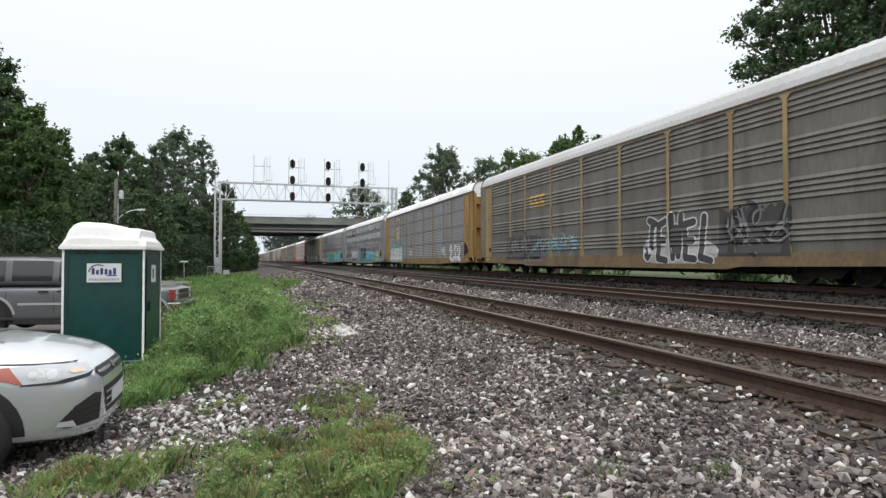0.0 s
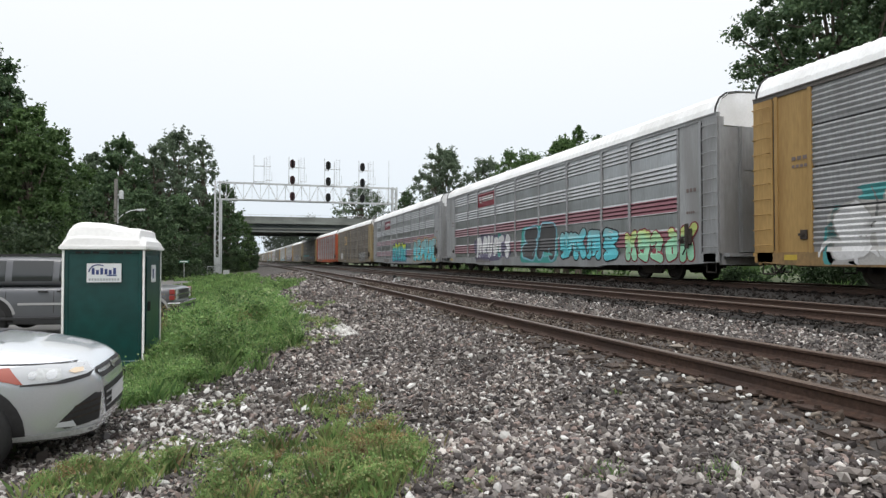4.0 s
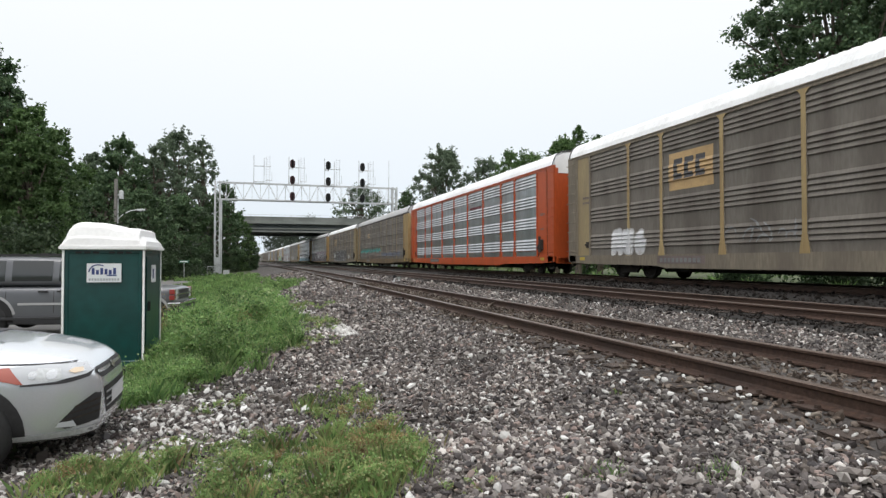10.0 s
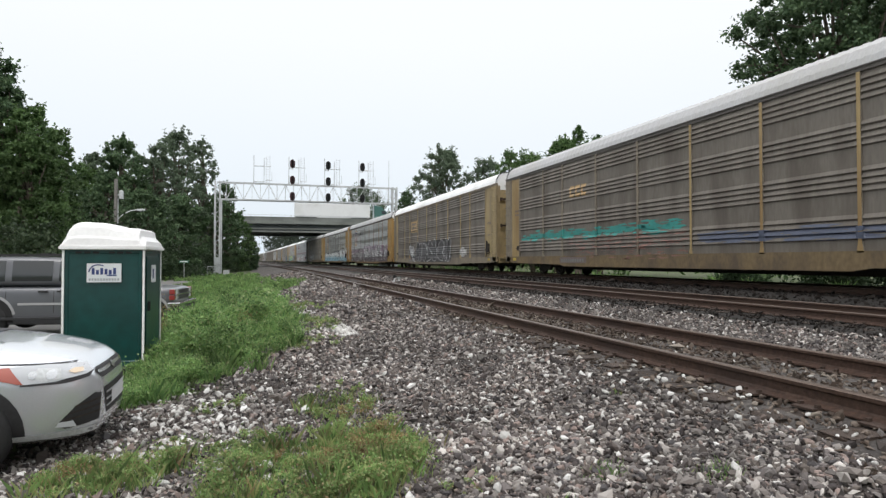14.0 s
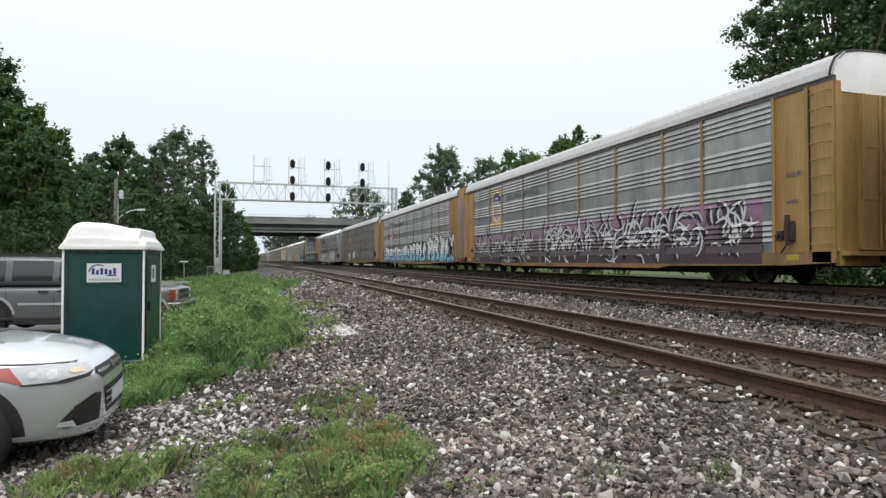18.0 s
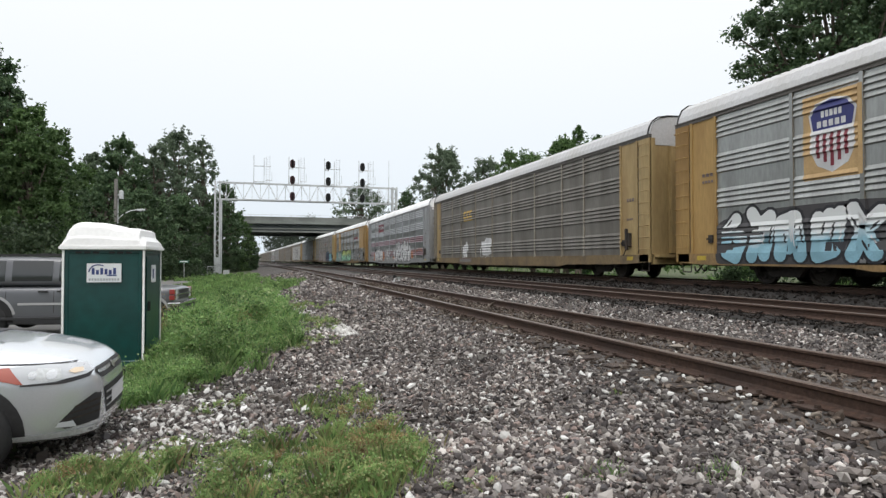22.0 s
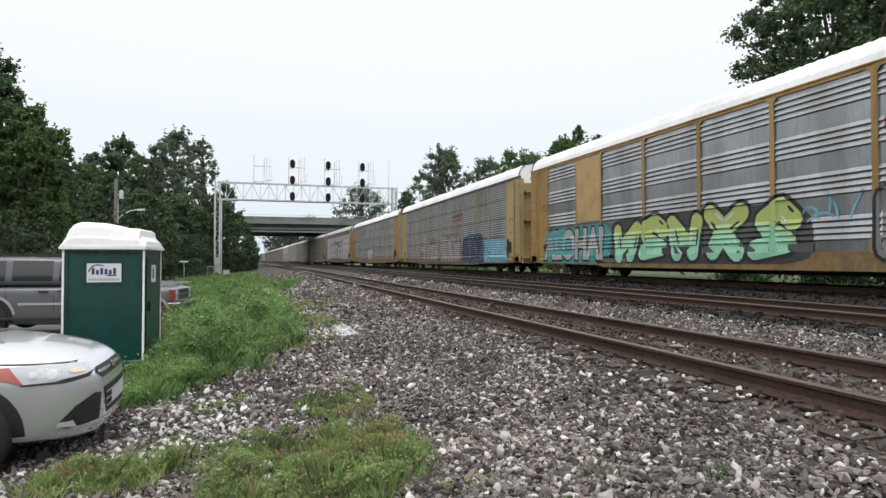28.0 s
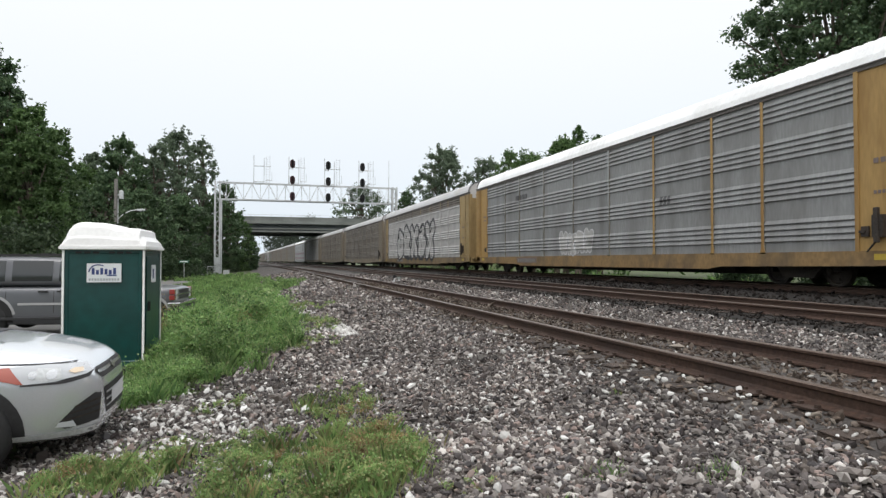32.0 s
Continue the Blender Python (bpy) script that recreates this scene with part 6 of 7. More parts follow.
    for s in (-1, 1):
        for z in (0.78, 0.92):
            part("headlamp", boxes((-0.22, -0.12, min(s * 0.60, s * 0.82), max(s * 0.60, s * 0.82), z, z + 0.11), bevel=0.01), LAMP, c)
            part("corner_lamp", boxes((-0.25, -0.13, min(s * 0.83, s * 0.975), max(s * 0.83, s * 0.975), z, z + 0.12), bevel=0.012), RED_LENS, c)
    part("step_board", boxes((-4.0, -1.75, -1.06, -0.9, 0.36, 0.42), bevel=0.01), TRIM, c)
    part("roof_rack", boxes((-4.9, -2.6, -0.72, -0.68, 1.86, 1.90), (-4.9, -2.6, 0.68, 0.72, 1.86, 1.90), (-3.2, -3.14, -0.72, 0.72, 1.89, 1.92)), TRIM, c)
    part("mirror", boxes((-2.05, -1.88, -1.14, -0.96, 1.18, 1.36), bevel=0.02), TRIM, c)
    return c


old_suv()


# ---- poles and small fixtures ----
def at(u, depth):
    """Plan place on a sight line: u across (in thousandths of the depth, right positive)."""
    a = radians(17.35)
    xc = u * depth / 1000
    return xc * math.cos(a) + depth * math.sin(a), depth * math.cos(a) - xc * math.sin(a)


def utility_pole():
    x, y = at(-547, 45)
    p = empty("utility_pole", pose(x, y, -0.98), "grey wooden utility pole with a street lamp arm", "utility pole")
    part("pole", rods(((0, 0, -0.2), (0, 0, 8.1), 0.17, 0.12), seg=12), M["wood"], p)
    arm = bmesh.new()
    pts = [(0.1, 0, 5.0), (0.5, 0, 5.45), (1.0, 0, 5.72), (1.5, 0, 5.82)]
    for a, b in zip(pts, pts[1:]):
        rod(arm, a, b, 0.035, seg=8)
    part("lamp_arm", arm, M["galv"], p)
    head = part("lamp_head", boxes((1.45, 2.0, -0.13, 0.13, 5.74, 5.88), bevel=0.05), M["galv"], p)
    part("lamp_lens", boxes((1.5, 1.9, -0.1, 0.1, 5.71, 5.745), bevel=0.01), LAMP, head)
    t = part("transformer", lathe(bmesh.new(), [(0.05, 6.6), (0.16, 6.62), (0.16, 7.2), (0.05, 7.25)], 14, Matrix.Translation((0.36, 0, 0))), M["galv"], p)
    part("bracket", boxes((0.1, 0.25, -0.04, 0.04, 6.85, 6.95)), M["galv"], t)
    part("conduit", rods(((0.16, -0.05, 0), (0.16, -0.05, 6.6), 0.03), seg=6), M["galv"], p)
    x, y = at(-432, 58)
    q = empty("road_sign", pose(x, y, -1.0), "small green road sign on a thin post", "road sign")
    part("post", rods(((0, 0, -0.1), (0, 0, 2.0), 0.035), seg=6), M["galv"], q)
    part("sign_blade", boxes((-0.45, 0.45, -0.05, -0.035, 1.75, 2.0), bevel=0.005), mat("green_sign_sheet", (0.04, 0.14, 0.09), 0.5), q)
    bar_row(q, "sign_bar", -0.35, 0.35, -0.051, 1.82, 0.11, 5, ROOF)


utility_pole()


def track_marker():
    b = empty("track_marker", pose(7.75, 33.8, -0.32), "low pale switch marker between two tracks", "track marker")
    part("stand", boxes((-0.25, 0.25, -0.12, 0.12, 0.0, 0.12), bevel=0.015), M["galv"], b)
    part("post", rods(((-0.12, 0, 0.1), (-0.12, 0, 0.42), 0.03), ((0.14, 0, 0.1), (0.14, 0, 0.34), 0.03), seg=8), M["galv"], b)
    part("lamp_case", boxes((-0.2, -0.02, -0.08, 0.08, 0.28, 0.46), bevel=0.02), M["black"], b)
    part("plate", boxes((0.0, 0.24, -0.02, 0.02, 0.2, 0.36), bevel=0.01), M["concrete"], b)


track_marker()

# ---- woods ----
LEAF = island_mat("broadleaf", [(0.061, 0.114, 0.039), (0.088, 0.155, 0.054), (0.132, 0.206, 0.075), (0.072, 0.125, 0.050)], 0.6, 0.3, 0.35, 0.25)
LEAF_D = island_mat("dark_leaf", [(0.050, 0.088, 0.045), (0.075, 0.128, 0.063), (0.131, 0.194, 0.092), (0.056, 0.096, 0.049)], 0.6, 0.3, 0.3, 0.25)
# greyed leaf copy: the haze of distance is mixed into its colour
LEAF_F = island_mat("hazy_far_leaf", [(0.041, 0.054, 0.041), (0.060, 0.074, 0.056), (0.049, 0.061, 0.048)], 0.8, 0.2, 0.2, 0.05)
# darker leaf copy: the shade at the trees' foot is in its colour
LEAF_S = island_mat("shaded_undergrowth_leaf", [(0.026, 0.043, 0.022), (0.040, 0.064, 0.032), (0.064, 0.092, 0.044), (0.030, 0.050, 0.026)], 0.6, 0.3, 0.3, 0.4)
LEAF_G = island_mat("grey_green_leaf", [(0.088, 0.124, 0.080), (0.120, 0.160, 0.104), (0.152, 0.196, 0.128), (0.096, 0.136, 0.088)], 0.65, 0.3, 0.35, 0.2)


def leaves(centres, count, size, seed, hang=0.15, loose=0.58):
    """Kite-shaped leaves scattered in soft clumps: centres (x, y, z, radius)."""
    rng = np.random.default_rng(seed)
    c = np.asarray(centres, dtype=float)
    wgt = c[:, 3] ** 2
    k = rng.choice(len(c), count, p=wgt / wgt.sum())
    d = rng.normal(size=(count, 3))
    d /= np.linalg.norm(d, axis=1, keepdims=True)
    r = c[k, 3] * np.minimum(loose * 3.5, np.abs(rng.normal(0.3, loose, count)))
    p = c[k, :3] + d * r[:, None] * np.array([1.12, 1.12, 0.62])
    a = rng.normal(size=(count, 3))
    a[:, 2] -= hang
    a /= np.linalg.norm(a, axis=1, keepdims=True)
    b = np.cross(a, rng.normal(size=(count, 3)))
    b /= np.linalg.norm(b, axis=1, keepdims=True)
    s = size * rng.uniform(0.6, 1.35, count)[:, None]
    v = np.stack([p, p + a * s * 0.5 + b * s * 0.3, p + a * s, p + a * s * 0.5 - b * s * 0.3], 1).reshape(-1, 3)
    return fast_mesh("crown", v, np.arange(count * 4).reshape(-1, 4))


def lumps(rng, n, w, h, z0, lo, hi, lean=0.0):
    """Clump centres filling an uneven crown of that width and height."""
    out = []
    while len(out) < n:
        a, t = rng.uniform(0, 6.283), rng.random()
        z = t
        env = math.sin(math.pi * min(1, 0.12 + 0.86 * z)) ** 0.6
        r = w / 2 * env * math.sqrt(rng.random()) * rng.uniform(0.75, 1.08)
        out.append((r * math.cos(a) + lean * z, r * math.sin(a), z0 + h * z, rng.uniform(lo, hi)))
    return out


def tree(u, top, width, depth, seed, material, count, leaf, low=0.25, label="leafy deciduous tree beside the line", n=34, ground=-0.95, lump=0.15, lean=0.0, name="tree"):
    """A tree on a sight line: top is its height over the eye, in thousandths of the depth, as is its width."""
    rng = random.Random(seed)
    x, y = at(u, depth)
    height = top * depth / 1000 + EYE[2] - ground
    w = width * depth / 1000
    t = empty(name, pose(x, y, ground), label, name)
    z0 = height * low
    cs = lumps(rng, n * 10, w * 0.96, height * 0.97 - z0, z0, w * lump * 0.14, w * lump * 0.55, lean)
    heart = Vector((lean * 0.5, 0, z0 + (height - z0) * 0.42))
    for _ in range(n * 2):
        c = Vector(rng.choice(cs)[:3])
        out = c - heart
        if out.length < w * 0.22:
            continue
        out = (out.normalized() + Vector((rng.uniform(-0.3, 0.3), rng.uniform(-0.3, 0.3), rng.uniform(-0.1, 0.7)))).normalized()
        reach = w * rng.uniform(0.06, 0.16)
        for k in range(4):
            p = c + out * reach * k / 3
            if p.z < height * 1.02:
                cs.append((p.x, p.y, p.z, w * lump * (0.26 - 0.05 * k)))
    limbs = cs[:n * 10:10]
    bm = bmesh.new()
    r0 = 0.02 * height + 0.05
    pts = [(0, 0, -0.1), (rng.uniform(-0.1, 0.1), rng.uniform(-0.1, 0.1), height * 0.25), (lean * 0.3 + rng.uniform(-0.3, 0.3), rng.uniform(-0.3, 0.3), height * 0.5), (lean * 0.7 + rng.uniform(-0.4, 0.4), 0, height * 0.8)]
    for i, (a, b) in enumerate(zip(pts, pts[1:])):
        rod(bm, a, b, r0 * (1 - 0.27 * i), r0 * (1 - 0.27 * (i + 1)), 9)
    for c in limbs:
        i = rng.choice((1, 2))
        f = rng.random()
        a = Vector(pts[i]).lerp(Vector(pts[i + 1]), f)
        m = a.lerp(Vector(c[:3]), 0.5) + Vector((0, 0, 0.05 * height * rng.random()))
        rod(bm, a, m, r0 * 0.35, r0 * 0.2, 6)
        rod(bm, m, c[:3], r0 * 0.2, r0 * 0.06, 6)
    part("trunk", bm, M["bark"], t, "grey-brown trunk with limbs")
    link("crown", leaves(cs, int(count * 1.55), leaf * 0.70, seed, 0.15, 0.5), material, t)
    return t


# near the lot
tree(-790, 385, 230, 30, 11, LEAF_D, 26000, 0.26, 0.12, "tall dark broadleaf tree by the lot")
tree(-745, 330, 150, 31, 12, LEAF_D, 22000, 0.24, 0.08, "tall dark broadleaf tree by the lot")
tree(-692, 262, 140, 30, 13, LEAF, 15000, 0.22, 0.30, "thin-topped broadleaf tree by the lot", 26, lump=0.13)
tree(-690, 215, 130, 29, 14, LEAF, 18000, 0.24, 0.05, "dense dark broadleaf tree by the lot")
tree(-640, 175, 100, 36, 15, LEAF_D, 12000, 0.26, 0.04, "dense dark broadleaf tree by the lot")
tree(-655, 225, 110, 34, 16, LEAF, 13000, 0.26, 0.10, "feathery broadleaf tree by the lot", 30)
tree(-560, 150, 120, 62, 17, LEAF_D, 11000, 0.40, 0.03, "low dense tree behind the road")
# middle distance
tree(-585, 186, 70, 66, 21, LEAF_G, 8000, 0.40, 0.05)
tree(-537, 210, 105, 68, 22, LEAF_D, 15000, 0.40, 0.05, "dark bushy tree behind the road")
tree(-508, 182, 90, 76, 32, LEAF_D, 9000, 0.42, 0.05, "dark bushy tree behind the road")
tree(-602, 168, 90, 64, 33, LEAF, 9000, 0.38, 0.05, "bushy green tree behind the road")
tree(-474, 200, 80, 72, 23, LEAF_G, 9000, 0.42, 0.22)
tree(-446, 220, 110, 88, 24, LEAF_G, 11500, 0.45, 0.25, "tall grey-green tree with an open crown")
tree(-404, 206, 76, 96, 25, LEAF_G, 8000, 0.45, 0.30, "tall grey-green tree with an open crown")
tree(-362, 132, 60, 96, 26, LEAF_D, 6000, 0.45, 0.05)
tree(-500, 120, 120, 60, 27, LEAF_D, 11000, 0.40, 0.02, "low dense tree behind the road")
tree(-440, 110, 100, 68, 28, LEAF_D, 11000, 0.42, 0.02, "low dense tree behind the road")
tree(-378, 105, 90, 92, 29, LEAF_D, 9000, 0.42, 0.02, "low dense tree behind the road")
tree(-345, 80, 60, 100, 30, LEAF, 6000, 0.45, 0.02, "low dense tree by the overpass")
tree(-322, 42, 36, 104, 31, LEAF_D, 4000, 0.45, 0.02, "low dense tree by the overpass")
# beyond the train
tree(0, 190, 120, 92, 41, LEAF_G, 12000, 0.50, 0.25, ground=-0.7)
tree(-62, 118, 60, 100, 45, LEAF_D, 4500, 0.5, 0.1, ground=-0.7)
tree(112, 186, 90, 78, 42, LEAF, 8000, 0.42, 0.15, ground=-0.7)
tree(190, 205, 60, 70, 43, LEAF, 5500, 0.38, 0.2, ground=-0.7)
tree(226, 232, 40, 66, 44, LEAF, 4000, 0.36, 0.35, ground=-0.7)
tree(72, 172, 120, 84, 51, LEAF_G, 9000, 0.42, 0.1, "bushy tree behind the railway", 40, ground=-0.7)
tree(150, 182, 130, 76, 52, LEAF, 11000, 0.40, 0.1, "bushy tree behind the railway", 40, ground=-0.7)
tree(205, 208, 120, 70, 53, LEAF, 11000, 0.36, 0.1, "bushy tree behind the railway", 40, ground=-0.7)
tree(262, 215, 110, 66, 54, LEAF_D, 9000, 0.36, 0.1, "bushy tree behind the railway", 40, ground=-0.7)
tree(-135, 128, 120, 172, 46, LEAF_G, 9000, 0.8, 0.1, ground=-0.4)
tree(662, 560, 330, 24, 47, LEAF_D, 52000, 0.23, 0.50, "large dark broadleaf tree overhanging the train", 60, ground=-0.6, lump=0.12)
tree(830, 500, 260, 27, 48, LEAF_D, 22000, 0.24, 0.40, "large dark broadleaf tree behind the train", ground=-0.6)


def woods(name, spots, count, leaf, seed, material, label):
    rng = random.Random(seed)
    cs = []
    for x, y, w, h in spots:
        g = float(ground_z(x, y))
        for _ in range(9):
            cs.append((x + rng.uniform(-w, w) * 0.45, y + rng.uniform(-w, w) * 0.45, g + h * rng.uniform(0.05, 0.9), w * rng.uniform(0.2, 0.36)))
    ob = link(name, leaves(cs, count, leaf, seed), material)
    return tagged(ob, label, "woods", kind="stuff")


R = random.Random(77)
woods("woods_left", [(-30 - 12 * R.random(), y, 9, 12 + 4 * R.random()) for y in range(-20, 128, 6)], 30000, 0.7, 61, LEAF_D, "dense dark woods beyond the road")
woods("woods_right", [(33 + 6 * R.random(), y, 8, 9 + 3 * R.random()) for y in range(-30, 40, 6)] + [(34 + 10 * R.random(), y, 9, 8 + 3 * R.random()) for y in range(40, 128, 6)], 26000, 0.6, 62, LEAF, "green woods beyond the railway")
# added out of view, so the train's metal sides mirror something dark
woods("woods_behind", [(x, -34 - 10 * R.random(), 10, 12 + 3 * R.random()) for x in range(-36, 48, 6)], 16000, 0.9, 63, LEAF_D, "unseen dark woods added behind the camera")
def along(y, off):
    return off + float(bend(y))


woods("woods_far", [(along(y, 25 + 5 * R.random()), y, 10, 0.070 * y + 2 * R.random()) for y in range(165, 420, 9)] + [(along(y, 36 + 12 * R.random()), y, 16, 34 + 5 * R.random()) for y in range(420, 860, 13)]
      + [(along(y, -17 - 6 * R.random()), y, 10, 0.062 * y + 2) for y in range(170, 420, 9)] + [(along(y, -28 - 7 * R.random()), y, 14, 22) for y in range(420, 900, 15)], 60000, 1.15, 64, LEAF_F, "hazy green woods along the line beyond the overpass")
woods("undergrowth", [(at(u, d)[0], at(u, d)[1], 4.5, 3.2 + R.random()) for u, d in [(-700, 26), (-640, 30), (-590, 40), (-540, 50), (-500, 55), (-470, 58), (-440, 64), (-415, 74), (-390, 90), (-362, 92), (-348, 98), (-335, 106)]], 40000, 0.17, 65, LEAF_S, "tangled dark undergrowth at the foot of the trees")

# ---- loose ground cover ----
STONE = island_mat("ballast_stone", [(0.045, 0.038, 0.037), (0.176, 0.157, 0.145), (0.095, 0.079, 0.072), (0.329, 0.302, 0.281), (0.066, 0.061, 0.062), (0.227, 0.177, 0.158), (0.135, 0.119, 0.115), (0.057, 0.047, 0.045), (0.459, 0.432, 0.406), (0.152, 0.139, 0.132), (0.082, 0.069, 0.064), (0.201, 0.184, 0.171), (0.115, 0.098, 0.087), (0.657, 0.622, 0.584)], 0.8, 0.35, 0, 0.7, True)
DARK_STONE = island_mat("near_black_stone", [(0.013, 0.011, 0.010), (0.021, 0.018, 0.015), (0.017, 0.013, 0.011), (0.032, 0.027, 0.024), (0.011, 0.009, 0.008), (0.053, 0.048, 0.043)], 0.85, 0.25, 0, 0.7, True)
RUSTED = island_mat("rust_stained_stone", [(0.061, 0.045, 0.036), (0.101, 0.078, 0.063), (0.050, 0.039, 0.032), (0.137, 0.112, 0.094), (0.079, 0.061, 0.049), (0.187, 0.162, 0.137), (0.043, 0.035, 0.030)], 0.9, 0.2, 0, 0.9, True)


def stones(name, zones, seed, label, material=None, loose=0.0):
    """Crushed stone: zones of (x0, x1, y0, y1, pieces, size)."""
    rng = np.random.default_rng(seed)
    bm = bmesh.new()
    bmesh.ops.create_icosphere(bm, subdivisions=1, radius=0.5)
    tv = np.array([v.co[:] for v in bm.verts])
    tf = np.array([[v.index for v in f.verts] for f in bm.faces])
    bm.free()
    chips = {True: (tv, tf), False: (np.array([(0.5, 0.1, 0), (-0.5, -0.1, 0), (0, 0.5, 0.1), (0, -0.5, -0.1), (0.12, 0, 0.5), (-0.12, 0, -0.5)]), np.array([(0, 2, 4), (2, 1, 4), (1, 3, 4), (3, 0, 4), (2, 0, 5), (1, 2, 5), (3, 1, 5), (0, 3, 5)]))}
    allv, allf, base = [], [], 0
    for x0, x1, y0, y1, n, size in zones:
        tv, tf = chips[size < 0.04 or loose > 0]
        x, y = rng.uniform(x0, x1, n), y0 + (y1 - y0) * rng.random(n)
        y = y + rng.normal(0, 0.05 * (y1 - y0), n)
        if x0 < 3:  # the open side thins out raggedly
            stray = rng.random(n) < 0.25
            x = x - np.where(stray, rng.exponential(0.35, n), 0)
        s = size * rng.lognormal(0, 0.32, n)
        z = ground_z(x, y) + s * rng.uniform(0.06, 0.5, n) + loose
        shape = tv[None] * rng.uniform(0.62, 1.34, (n, len(tv), 1)) * (np.array([1.15, 0.8, 0.55]) * rng.uniform(0.8, 1.2, (n, 3)))[:, None] * s[:, None, None]
        q = rng.normal(size=(n, 4))
        q[:, 1:3] *= 0.45
        q /= np.linalg.norm(q, axis=1, keepdims=True)
        w, i, j, k = q.T
        rot = np.stack([np.stack([1 - 2 * (j * j + k * k), 2 * (i * j - k * w), 2 * (i * k + j * w)], -1), np.stack([2 * (i * j + k * w), 1 - 2 * (i * i + k * k), 2 * (j * k - i * w)], -1), np.stack([2 * (i * k - j * w), 2 * (j * k + i * w), 1 - 2 * (i * i + j * j)], -1)], 1)
        v = np.einsum("nab,nvb->nva", rot, shape) + np.stack([x, y, z], -1)[:, None]
        allv.append(v.reshape(-1, 3))
        allf.append((tf[None] + (base + np.arange(n) * len(tv))[:, None, None]).reshape(-1, 3))
        base += n * len(tv)
    ob = link(name, fast_mesh(name, np.concatenate(allv), np.concatenate(allf)), material or STONE)
    return tagged(ob, label, "gravel", kind="stuff")


stones("ballast_stones", [(-0.5, 3.55, 2.5, 5.0, 26000, 0.036), (-0.6, 3.6, 5.0, 8.0, 20500, 0.041), (-0.4, 3.75, 8.0, 13.0, 17000, 0.050), (0.2, 4.0, 13.0, 22.0, 12000, 0.07), (0.7, 4.0, 22.0, 36.0, 7000, 0.09), (1.2, 4.1, 36.0, 62.0, 5000, 0.12), (0.0, 3.9, -5.0, 2.5, 16000, 0.052), (-1.0, 3.9, -14.0, -5.0, 9000, 0.07), (-1.6, 0.2, -5.0, 3.0, 4000, 0.05),
                          (5.75, 8.45, 4.5, 14.0, 19000, 0.042), (5.75, 8.45, 14.0, 26.0, 11000, 0.058), (5.75, 8.45, 26.0, 48.0, 6000, 0.095)], 5, "loose grey and pale crushed stone on the track bed")
stones("rusty_stones", [(3.6, 4.06, 2.5, 9.0, 520, 0.036), (3.2, 3.7, 2.5, 9.0, 450, 0.04), (3.5, 4.06, 9.0, 30.0, 2000, 0.06), (4.24, 5.58, 2.0, 14.0, 4500, 0.046), (4.24, 5.58, 14.0, 30.0, 2600, 0.065), (5.72, 6.3, 3.0, 20.0, 1500, 0.05)], 15, "rust-stained brown stone and fines beside the rails", RUSTED)
stones("cinder_stones", [(8.3, 9.35, 5.0, 30.0, 2600, 0.055), (9.5, 10.8, 6.0, 30.0, 2800, 0.06), (11.0, 14.2, 8.0, 40.0, 3600, 0.085)], 16, "near-black stones round the farther tracks", DARK_STONE)
stones("verge_stones", [(-1.9, -0.5, 3.0, 7.6, 10500, 0.044), (-2.6, -1.2, 3.0, 6.0, 2500, 0.045), (0.3, 1.9, 10.0, 19.0, 2500, 0.06)], 6, "loose gravel on the verge")
CHALK = island_mat("chalky_stone", [(0.468, 0.458, 0.439), (0.673, 0.663, 0.645), (0.374, 0.365, 0.347)], 0.9, 0.2)
stones("pale_stones", [(1.52, 1.9, 11.5, 13.1, 420, 0.055), (1.62, 1.78, 12.0, 13.0, 160, 0.06), (0.9, 1.6, 16.5, 19.5, 130, 0.07), (2.42, 2.60, 3.30, 3.45, 3, 0.075), (-0.9, 0.0, 5.4, 7.4, 140, 0.055), (-0.3, 4.0, 2.6, 9.0, 800, 0.042), (-1.6, 0.2, 4.6, 8.2, 420, 0.045), (5.8, 8.6, 6.0, 20.0, 260, 0.045), (4.3, 5.5, 3.0, 10.0, 40, 0.045)], 7, "scattered chalky white stones on the ballast", CHALK, 0.012)

GRASS = island_mat("green_grass", [(0.143, 0.260, 0.088), (0.235, 0.386, 0.130), (0.319, 0.462, 0.168), (0.071, 0.138, 0.050), (0.185, 0.328, 0.114), (0.378, 0.420, 0.210)], 0.6, 0.3, 0.4, 1.1)
WEED = island_mat("yellowing_weed", [(0.196, 0.320, 0.113), (0.285, 0.420, 0.151), (0.394, 0.400, 0.189), (0.227, 0.360, 0.123), (0.118, 0.200, 0.070), (0.414, 0.309, 0.179)], 0.65, 0.3, 0.4, 2.2)
RUSSET = island_mat("russet_weed", [(0.283, 0.200, 0.109), (0.346, 0.251, 0.136), (0.236, 0.222, 0.095), (0.314, 0.192, 0.116)], 0.65, 0.3, 0.4, 2.2)
DEEP = island_mat("deep_green_brush", [(0.024, 0.044, 0.020), (0.040, 0.068, 0.030), (0.032, 0.056, 0.024)], 0.7, 0.3, 0.3, 0.8)


def verge_edge(y):
    """The x at which the verge's growth ends, towards the tracks: it draws back and bulges along the line."""
    return np.interp(y, [6.3, 7.0, 7.7, 8.9, 10.2, 11.5, 13.0, 16.0, 18.5, 21.0, 24.0, 28.0, 32.0, 37.0, 45.0], [-2.2, -1.28, -0.65, -0.15, 0.45, 0.95, 0.85, 1.05, 0.75, 0.55, 0.6, 0.9, 1.9, 2.7, 2.5])


